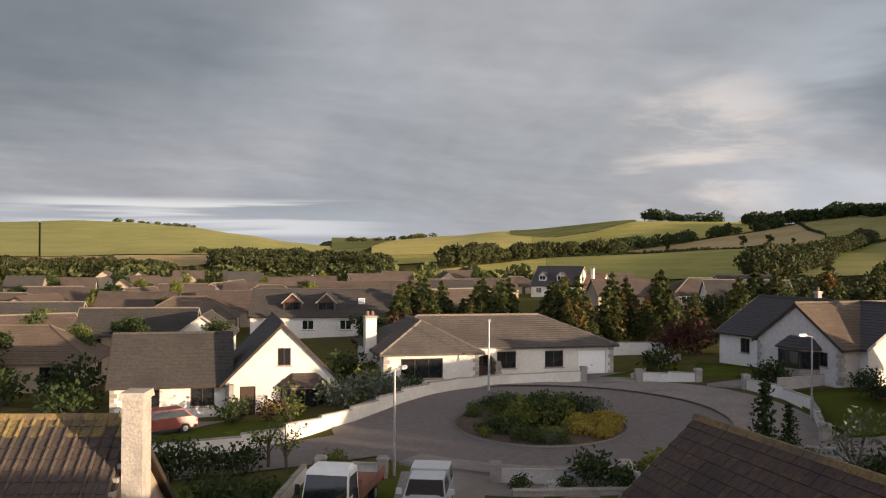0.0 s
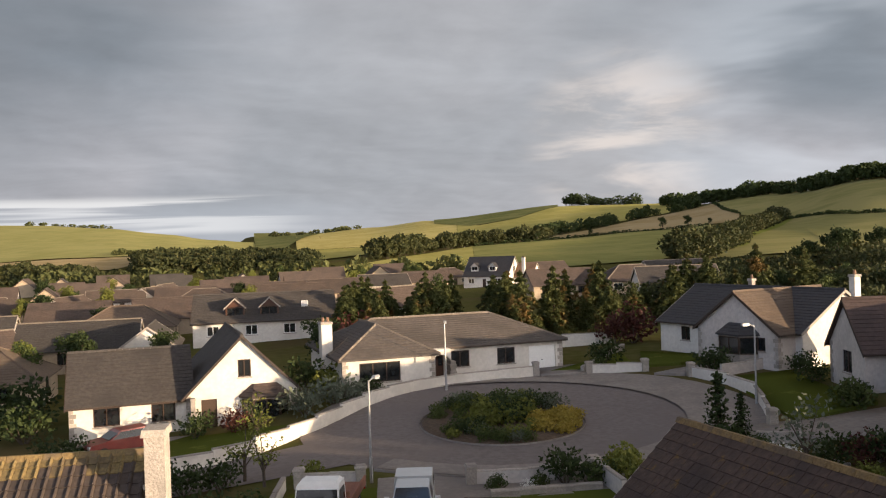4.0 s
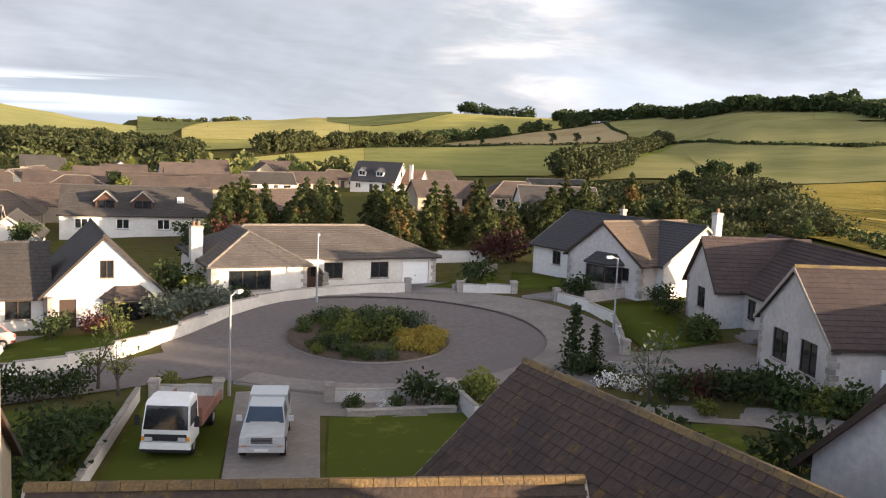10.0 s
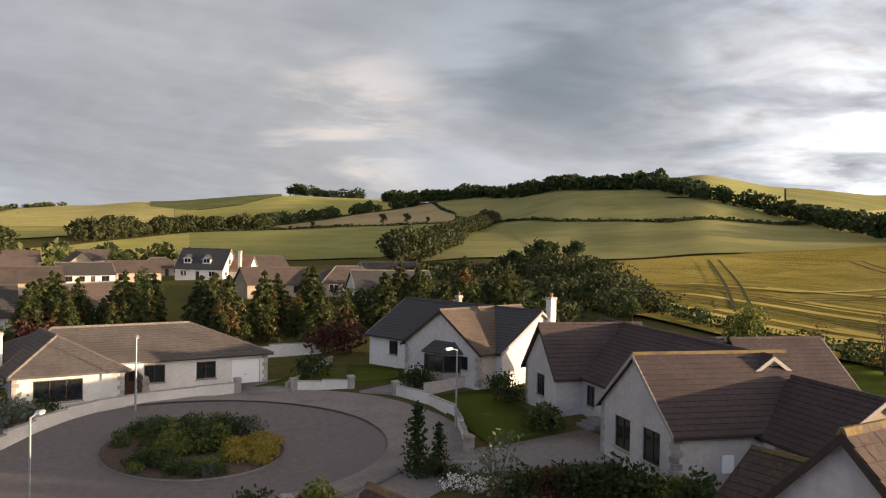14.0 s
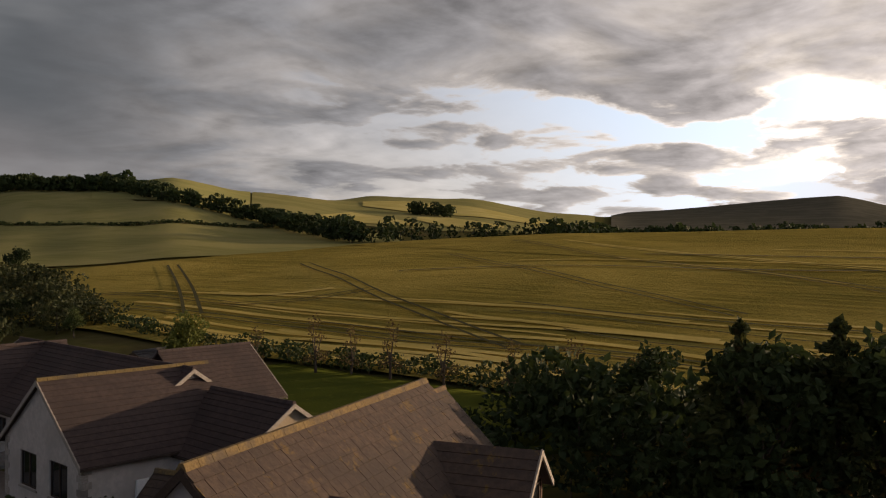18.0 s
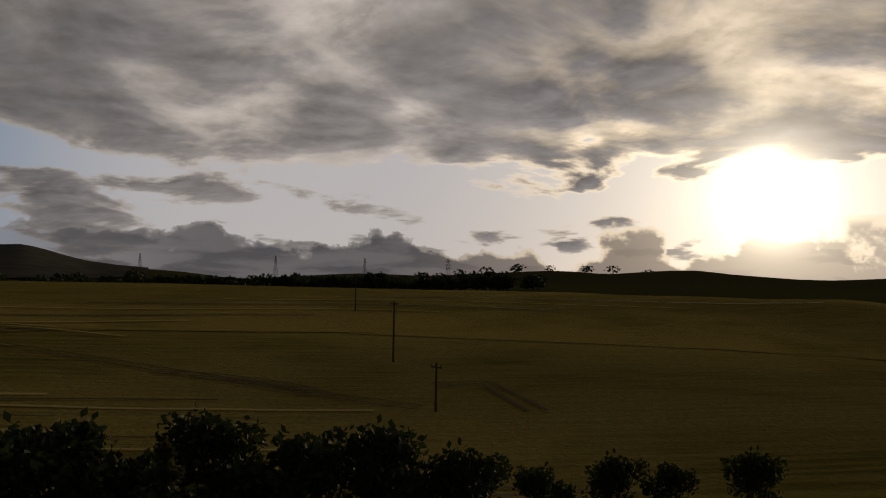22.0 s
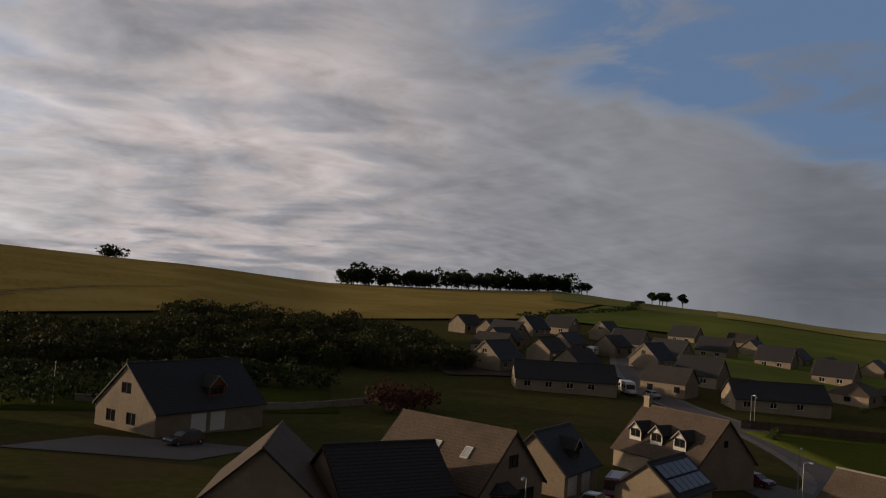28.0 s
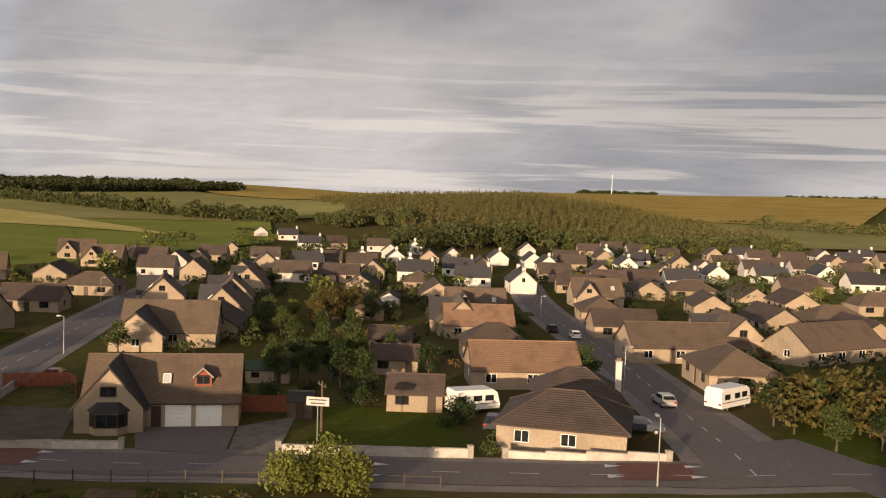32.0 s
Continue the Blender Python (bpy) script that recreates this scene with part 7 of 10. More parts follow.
STREET_NORTH_LEFT = [(-34.2, 74.2, 9, 'hip'), (-73.6, 175.0, 8, 'bungalow'), (-72.6, 153.7, 12, 'hip_brown'), (-43.0, 91.0, 40, 'white'), (-52.5, 117.0, 10, 'dark'), (-62.0, 139.0, 84, 'bungalow'), (-84.0, 196.0, 12, 'white'), (-92.0, 168.0, 80, 'bungalow'), (-70.0, 120.0, 14, 'hip_brown'), (-88.0, 136.0, 12, 'dark'), (-62.0, 96.0, 16, 'bungalow')]
# rows of white houses along the far side of the village
rng = random.Random(61)
TAKEN = [(x, y) for x, y, _, _ in STREET_WEST + STREET_FAR + STREET_RIGHT + STREET_GREEN]
STREET_ROWS = []
for row in range(5):
    for i in range(24):
        x, y = -262 - row * 34 + 9 * math.sin(i * 0.9) + i * 1.2, -40 + i * 12.5 + rng.uniform(-3, 3)
        if abs(y - (36 - 0.13 * (x + 64))) > 11 and all((x - a) ** 2 + (y - b) ** 2 > 150 for a, b in TAKEN) and y < 250 and (x > -420 or y > 60) and (x > -325 or y > 25):
            STREET_ROWS.append((x, y, rng.choice((-6, 84, 82, -9)), rng.choice(("far_cottage", "far_cottage", "far_grey", "far_house"))))
            TAKEN.append((x, y))
# houses between the streets
for i in range(400):
    x, y = rng.uniform(-262, -128), rng.uniform(-32, 130)
    if len(STREET_ROWS) > 200 or any(abs(y - c) < w for c, w in ((36 - 0.13 * (x + 64), 13), (-38, 12))) or any((x - a) ** 2 + (y - b) ** 2 < 330 for a, b in TAKEN):
        continue
    if x > -150 and -32 < y < 34:
        continue
    STREET_ROWS.append((x, y, rng.choice((-6, 84, 82, -9)), rng.choice(("bungalow", "hip", "villa", "far_house"))))
    TAKEN.append((x, y))
# closer houses of the new estate
for i in range(300):
    x, y = rng.uniform(-245, -100), rng.uniform(-290, -140)
    if any((x - a) ** 2 + (y - b) ** 2 < 190 for a, b in TAKEN) or any((x - a) ** 2 + (y - b) ** 2 < 190 for a, b, _, _ in ESTATE) or (x + 98) ** 2 + (y + 156) ** 2 < 330 or (x + 136) ** 2 + (y + 137) ** 2 < 330:
        continue
    if abs((x + 110) * 0.82 - (y + 118) * 0.57) < 9 or x > -90 - (y + 140) * -0.25 or y < -300 + (x + 245) * -0.1 + 20 or len([1 for q in STREET_ROWS if q[1] < -139]) >= 18:
        continue
    STREET_ROWS.append((x, y, rng.choice((28, -63, 25)), rng.choice(("far_tan", "far_brown", "far_tan"))))
    TAKEN.append((x, y))
# brown-roofed houses of the northern streets
for i in range(400):
    x, y = rng.uniform(-125, 6), rng.uniform(205, 310)
    if any((x - a) ** 2 + (y - b) ** 2 < 240 for a, b in TAKEN) or any((x - a) ** 2 + (y - b) ** 2 < 240 for a, b, _, _ in STREET_NORTH + STREET_NORTH_LEFT):
        continue
    if len([1 for q in STREET_ROWS if q[1] > 121 and q[0] > -126]) >= 20:
        break
    STREET_ROWS.append((x, y, rng.choice((10, -75, 14, -80)), rng.choice(("far_house", "far_house", "far_brown", "far_grey"))))
    TAKEN.append((x, y))
FIRST = {}


def dormer_villa():
    r = thing("house", 30.4, 234.4, -32, 0.6, "tall white villa with dark slates, dormers and a chimney", "house")
    block(r, 0, 0, 0, 12.5, 9.0, 3.0, 7.6, HARL_WHITE, ROOF_SLATE, front=[("win", 1.4, 0.9, 1.6, 1.3), ("dark", 5.4, 0, 1.0, 2.1), ("win", 8.8, 0.9, 1.6, 1.3)], right=[("win", 3.8, 3.9, 1.3, 1.2), ("win", 1.4, 0.9, 1.4, 1.2)], verge=BARGE_PALE, frame=FRAME_WHITE)
    for x in (-3.4, 1.6):
        dormer(r, Matrix.Identity(4), x, -3.6, -0.8, 4.2, 5.3, 2.0, HARL_WHITE, ROOF_SLATE, FRAME_WHITE, HARL_WHITE)
    block(r, 8.4, 2.4, 0, 6.0, 6.0, 2.6, 5.8, HARL_WHITE, ROOF_RED, verge=BARGE_PALE, frame=FRAME_WHITE)
    chimney(r, 9.0, -0.4, 3.0, 7.4, 0.7, 0.9, HARL_WHITE)


def pale_garage():
    r = thing("garage", -23.6, 91.0, 98, 0.5, "pale rendered garage with a plain gable and dark tiles", "garage")
    block(r, 0, 0, 0, 8.4, 5.0, 2.5, 4.3, HARL_WHITE, ROOF_GREY, left=[("dark", 2.7, 0.9, 1.7, 1.0)], verge=BARGE_PALE)


dormer_villa()
pale_garage()
for x, y, rot, kit in STREET_WEST + STREET_FAR + STREET_RIGHT + STREET_GREEN + ESTATE + STREET_NORTH + STREET_NORTH_LEFT + STREET_ROWS:
    here = pose(x, y, land(x, y) - 0.05, 0, 0, rot)
    if kit == "cottage" and y > 100 and int(abs(x)) % 3:
        kit = "far_grey" if int(abs(y)) % 2 else "far_house"
    if math.hypot(x, y) > 270:
        kit = {"cottage": ("far_cottage", "far_grey", "far_house")[int(abs(x + y)) % 3], "bungalow": "far_house"}.get(kit, kit)
    if kit not in FIRST:
        FIRST[kit] = KITS[kit]()
        FIRST[kit].matrix_basis = here
    else:
        copy_thing(FIRST[kit], here)

# ---- roads of the village ----
MAIN = ((28, -20), (0, -36), (-22, -47), (-37, -57.5), (-52, -64.5), (-66, -66), (-78, -58), (-83, -47), (-80, -36), (-76, -21), (-74, -6), (-71, 8), (-67, 24), (-61, 42), (-52, 70))
GREEN_ROAD = ((-79, -39), (-100, -39.5), (-136, -39), (-195, -38), (-250, -34))
RIGHT_ROAD = ((-64, 33), (-76, 36), (-100, 40.5), (-137, 46), (-175, 50.5), (-220, 57), (-262, 66))
HILL_ROAD = ((-64, -66), (-80, -74), (-96, -88), (-110, -118), (-118, -150), (-140, -190), (-165, -225))
LANE = ((0, -36), (6, -62), (13, -88), (10, -104))
for k, line in enumerate((MAIN, GREEN_ROAD, RIGHT_ROAD, HILL_ROAD, LANE)):
    w = 6.6 if k < 3 else 5.2
    strip("road", ASPHALT, line, w, "grey asphalt village street", "road", 0.06 + 0.006 * k)
    for s in (-1, 1):
        strip("pavement", PAVING, line, 1.7, "pale grey pavement beside the street", "pavement", 0.02 + 0.004 * k, shift=s * (w / 2 + 0.85))
for line, shift in ((MAIN, 0.0), (GREEN_ROAD, 0.0), (RIGHT_ROAD, 0.0)):
    pts = smooth_line(line, 3.0)
    m = Mesh()
    for i in range(0, len(pts) - 1, 2):
        p, q = pts[i], pts[i].lerp(pts[i + 1], 0.75)
        s = (q - p).normalized().cross(Vector((0, 0, 1))) * 0.06
        m.face(PAINT_LINE, *[(*(v).xy, land(v.x, v.y) + 0.10) for v in (p - s, p + s, q + s, q - s)])
    solo("centre_line", m, "broken white line along the street", "road marking", "structure")
for x, y, rot in ((-37.5, -58, 120), (-78.0, -27.5, 80), (-72.5, 0.5, 77), (-88.0, -39.3, 90), (-67.5, 26.0, 75)):
    c, s = math.cos(radians(rot)), math.sin(radians(rot))
    corner = lambda a, b: (x + a * c - b * s, y + a * s + b * c)
    drape("speed_table", RED_PATCH, (corner(-3, -2.6), corner(3, -2.6), corner(3, 2.6), corner(-3, 2.6)), "worn red surfacing across the street", "road marking", 0.10, 2.0)
    for e in (-3.3, 3.3):
        m = Mesh()
        for k in (-1.6, 1.6):
            a, b, d = corner(e - 0.7, k - 0.5), corner(e - 0.7, k + 0.5), corner(e + 0.7, k)
            m.face(PAINT_LINE, *[(*v, land(*v) + 0.12) for v in (a, b, d)])
        solo("arrow_marking", m, "white triangles painted on the road", "road marking", "structure")
drape("lawn", LAWN, ((-87, -46), (-150, -45), (-166, -98), (-108, -117)), "broad mown village green", "lawn", 0.12, 4.0)
drape("driveway", ASPHALT, ((-88.3, -18.4), (-80.0, -17), (-77.5, -9.2), (-88.3, -8.8)), "dark tarmac drive before twin garages", "driveway", 0.07, 2.0)
drape("driveway", GRAVEL, ((-88.0, -8.6), (-77.6, -9.0), (-77, -4.8), (-92, -3.0)), "pale concrete drive", "driveway", 0.09, 2.0)
drape("soil_bed", SOIL, ((-98, -33.4), (-83.4, -31.2), (-82.6, -23.8), (-97, -25.5)), "bare dug garden soil", "garden", 0.08, 1.5)
drape("lawn", LAWN, ((-99, 0), (-78.2, -2.6), (-76.5, 13), (-93.2, 13)), "back lawn with a young tree", "lawn", 0.06, 2.0)
drape("lawn", LAWN, ((-73, 40), (-62, 44), (-75, 75), (-100, 60)), "grass under a row of young trees", "lawn", 0.06, 3.0)
drape("soil_bed", EARTH, ((-58.5, -18.6), (-68.6, -18.4), (-67.8, -15.0), (-58, -13.4)), "bare trodden earth in rough grass", "garden", 0.09, 1.5)
drape("lawn", ROUGH_GRASS, ((-68.5, -33), (-58, -34), (-54, -5), (-68, -6)), "rough grass beside the fence", "lawn", 0.04, 2.0)
drape("patio", GRAVEL, ((-55.5, -39.5), (-44, -37.8), (-42, -31), (-56.5, -31.5)), "pale slab patio", "patio", 0.09, 2.0)
drape("driveway", ASPHALT, ((-44, -66), (-54, -70), (-50, -77), (-40, -73)), "asphalt drive with parked cars", "driveway", 0.07, 2.0)
drape("driveway", ASPHALT, ((-72, -73), (-84, -78), (-80, -90), (-75, -84)), "asphalt parking beside the house", "driveway", 0.09, 2.0)
drape("driveway", ASPHALT, ((-17, -50.5), (-29, -60), (-25, -64), (-12, -60)), "dark drive before the garage", "driveway", 0.07, 2.0)
drape("lawn", LAWN, ((-34, -62.5), (-43, -69), (-39.5, -69.5), (-31, -64.5)), "small front lawn", "lawn", 0.06, 1.5)
drape("driveway", ASPHALT, ((-6, -105), (-22, -98), (-13, -90), (4, -97)), "dark tarmac forecourt below the garage", "driveway", 0.08, 2.0)
drape("lawn", LAWN, ((6, -122), (-40, -125), (-46, -150), (8, -150)), "mown paddock behind the houses", "lawn", 0.15, 4.0)
drape("soil_bed", SOIL, ((-80, -172), (-102, -172), (-108, -205), (-88, -215)), "bare brown slope beside the estate", "ground", 0.3, 4.0)

# garden walls and fences of the village
low_wall(((-89.4, -34.2), (-83, -32.8), (-80.6, -29.6), (-80.6, -24), (-80.3, -18.2)), 0.7, BLOCK_WALL, "low tan block wall round a corner garden")
low_wall(((-90.5, -34.4), (-100, -34.8), (-112, -35)), 0.7, BLOCK_WALL, "low tan block wall along the street", panel=3.5)
low_wall(((-77.8, -4.6), (-75.0, 12.0)), 0.8, BLOCK_WALL, "tan block wall along the back lawn", panel=3.0)
low_wall(((-74.5, 15.0), (-70.6, 28.5)), 0.6, BLOCK_WALL, "low wall before the corner bungalow", panel=3.0)
low_wall(((-31.0, -61.5), (-40, -67.5), (-47, -70.0)), 0.9, BLOCK_WALL, "curved tan block wall beside the pavement", panel=2.5)
low_wall(((-15.0, -48.0), (-27.5, -57.5)), 0.8, BLOCK_WALL, "tan block wall along the pavement", panel=2.8)
low_wall(((-51.5, -69.3), (-60, -70.5), (-72, -69.6)), 0.9, BLOCK_WALL, "tan block wall before the solar garage", panel=2.6)
low_wall(((-5, -130), (-28, -126), (-48, -134)), 1.0, STONE, "stone wall at the foot of the paddock", panel=5, posts=False)


def fence(pts, height, mat, label, post=2.2, boards=True, rails=2, step=0.16):
    """A fence: posts, rails and, where it is closed, upright boards."""
    line = smooth_line(pts, post)
    root = new("fence")
    root.matrix_basis = Matrix.Translation((line[0].x, line[0].y, land(line[0].x, line[0].y)))
    tagged(root, label, "fence")
    o = root.matrix_basis.translation
    for i, p in enumerate(line):
        z = land(p.x, p.y) - o.z
        a = p - o
        m = Mesh()
        m.box(mat, a.x - 0.05, a.x + 0.05, a.y - 0.05, a.y + 0.05, z - 0.3, z + height + 0.05)
        part("post", m, root)
        if i == len(line) - 1:
            break
        q = line[i + 1]
        b = q - o
        zb = land(q.x, q.y) - o.z
        for k in range(rails):
            h = height * (0.25 + 0.6 * k / max(1, rails - 1))
            m = Mesh()
            m.rod(mat, (a.x, a.y, z + h), (b.x, b.y, zb + h), 0.035 if boards else 0.02, sides=4)
            part("rail", m, root)
        if boards:
            m = Mesh()
            n = int((b - a).xy.length / step)
            d = (b - a).normalized()
            s = Vector((-d.y, d.x, 0)) * 0.05
            for k in range(n):
                c = a.lerp(b, (k + 0.1) / n)
                e = a.lerp(b, (k + 0.93) / n)
                zc = z + (zb - z) * k / n
                f = s * 0.5
                m.hull(mat, [(*(c + s).xy, zc + 0.04), (*(e + s).xy, zc + 0.04), (*(e + s + f).xy, zc + 0.04), (*(c + s + f).xy, zc + 0.04)],
                       [(*(c + s).xy, zc + height), (*(e + s).xy, zc + height), (*(e + s + f).xy, zc + height), (*(c + s + f).xy, zc + height)])
            tagged(part("fence_panel", m, root), kind="stuff")


fence(((-69.8, -34), (-70.2, -20), (-69.2, -6), (-66.8, 8)), 1.0, TIMBER, "post and wire fence along the road", 2.6, False)
fence(((-94.6, -8.6), (-94.5, -2.6)), 1.8, TIMBER_RED, "red-stained board fence beside the drive")
fence(((-108, -36), (-109, -29), (-103, -27)), 1.7, TIMBER_RED, "red-stained board fence behind the corner garden")
fence(((-110, -119), (-126, -113), (-138, -108.4)), 1.5, TIMBER, "dark board fence at the edge of the green", 2.4)
fence(((-138, -108.4), (-152, -103), (-160, -92), (-157.4, -82)), 1.7, TIMBER_RED, "red-brown board fence by the green", 2.4)
fence(((-157.4, -82), (-154, -70), (-150, -52)), 1.2, TIMBER, "pale board fence with gaps by the green", 2.4)
fence(((-57.6, -31.7), (-54.5, -30), (-50, -22)), 1.7, TIMBER, "dark board fence between gardens")
fence(((-56.2, -41), (-57.6, -31.7)), 1.7, TIMBER, "dark board fence beside the gable house")


# ---- trees, hedges and woods ----
def card(m, mat, c, size, rng, flat=0.0):
    """One leaf clump: a bent pair of small faces in a random direction."""
    a = Vector((rng.gauss(0, 1), rng.gauss(0, 1), rng.gauss(0, 1) * (1 - flat))).normalized()
    b = a.orthogonal().normalized()
    b = (Matrix.Rotation(rng.uniform(0, 6.28), 3, a) @ b)
    c2 = a.cross(b)
    s = size * rng.uniform(0.6, 1.3)
    k = len(m.v)
    m.v += [tuple(c - b * s), tuple(c - c2 * s * 0.6 + a * s * 0.15), tuple(c + b * s), tuple(c + c2 * s * 0.6 + a * s * 0.15)]
    m.f += [(k, k + 1, k + 2), (k, k + 2, k + 3)]
    m.m += [m.slot(mat)] * 2


def crown_of(rng, blobs, cards, size, mat):
    """Leaf clumps over uneven lobes: (centre, radii)."""
    m = Mesh()
    total = sum(r.x * r.y + r.y * r.z for _, r in blobs)
    for c, r in blobs:
        n = int(cards * (r.x * r.y + r.y * r.z) / total)
        for _ in range(n):
            d = Vector((rng.gauss(0, 1), rng.gauss(0, 1), rng.gauss(0, 1))).normalized()
            k = rng.uniform(0.55, 1.08) if rng.random() < 0.85 else rng.uniform(0.2, 0.6)
            card(m, mat, c + Vector((d.x * r.x, d.y * r.y, d.z * r.z)) * k, size, rng)
    return m


def broadleaf_meshes(seed, h, spread, leaf, cards=900, size=0.22, trunk_share=0.28):
    rng = random.Random(seed)
    t = Mesh()
    foot, fork = Vector((0, 0, -0.3)), Vector((rng.uniform(-.1, .1), rng.uniform(-.1, .1), h * 0.45))
    t.rod(BARK, foot, fork, h * 0.028, h * 0.018, 7)
    blobs = []
    for i in range(9):
        a = i * 2.4 + rng.uniform(-.4, .4)
        rr = spread * rng.uniform(0.25, 0.62)
        z = h * rng.uniform(trunk_share + 0.12, 0.86)
        c = Vector((rr * math.cos(a), rr * math.sin(a), z))
        blobs.append((c, Vector((1, 1, 0.8)) * spread * rng.uniform(0.34, 0.52)))
        t.rod(BARK, foot.lerp(fork, rng.uniform(0.45, 0.9)), c, h * 0.012, h * 0.004, 5)
    blobs.append((Vector((0, 0, h * 0.86)), Vector((spread * .4, spread * .4, h * .14))))
    return t.make("trunk"), crown_of(rng, blobs, cards, size, leaf).make("crown")


def conifer_meshes(seed, h, spread, leaf, cards=1000, size=0.2):
    rng = random.Random(seed)
    t = Mesh()
    t.rod(BARK, (0, 0, -0.3), (0, 0, h * 0.97), h * 0.022, 0.03, 6)
    m = Mesh()
    tiers = 12
    for i in range(tiers):
        k = i / (tiers - 1)
        z, r = h * (0.07 + 0.90 * k), spread * (1 - k) ** 0.75 * rng.uniform(0.85, 1.1) + 0.12
        arms = max(4, int(9 * (1 - k * 0.5)))
        for j in range(arms):
            a = j * 6.283 / arms + rng.uniform(-.35, .35) + i * 0.8
            reach = r * rng.uniform(0.62, 1.15)
            if i % 2 == 0 and j % 2 == 0:
                t.rod(BARK, (0, 0, z), (reach * 0.7 * math.cos(a), reach * 0.7 * math.sin(a), z - 0.15 * reach), 0.035, 0.015, 4)
            n = max(2, int(cards / tiers / arms))
            for q in range(n):
                s = rng.uniform(0.15, 1.0) ** 0.8
                wide = 0.10 + 0.16 * reach * s * (1.1 - s)
                card(m, leaf, Vector((reach * s * math.cos(a) + rng.gauss(0, wide), reach * s * math.sin(a) + rng.gauss(0, wide), z - 0.32 * reach * s * s + rng.gauss(0, 0.05 + 0.02 * reach))), size, rng, -0.9)
        for q in range(max(2, int(cards / tiers / 9))):
            card(m, leaf, Vector((rng.gauss(0, r * 0.2), rng.gauss(0, r * 0.2), z + rng.uniform(-0.04, 0.04) * h)), size, rng)
    return t.make("trunk"), m.make("crown")


def bush_meshes(seed, h, spread, leaf, cards=420, size=0.13):
    rng = random.Random(seed)
    t = Mesh()
    blobs = []
    for i in range(6):
        a = i * 1.05 + rng.uniform(-.3, .3)
        c = Vector((spread * .45 * math.cos(a), spread * .45 * math.sin(a), h * rng.uniform(.32, .6)))
        t.rod(BARK, (0, 0, -0.15), c, 0.04, 0.015, 5)
        blobs.append((c, Vector((spread * .5, spread * .5, h * .38)) * rng.uniform(.75, 1.1)))
    blobs.append((Vector((0, 0, h * .6)), Vector((spread * .55, spread * .55, h * .4))))
    return t.make("trunk"), crown_of(rng, blobs, cards, size, leaf).make("crown")


PLANTS = {}


def plant(kind, x, y, scale=1.0, turn=0.0, z=None, label=None, group=""):
    """A tree or bush of a kind; the first is built, the rest share its meshes."""
    name, make, text, cat = PLANT_KINDS[kind]
    if kind not in PLANTS:
        PLANTS[kind] = make()
    trunk, crown = PLANTS[kind]
    r = thing(name, x, y, turn, z, label or text, cat, group)
    r.matrix_basis = r.matrix_basis @ Matrix.Diagonal((scale, scale, scale * random.uniform(0.92, 1.1), 1))
    part("trunk", trunk, r)
    part("crown", crown, r)
    return r


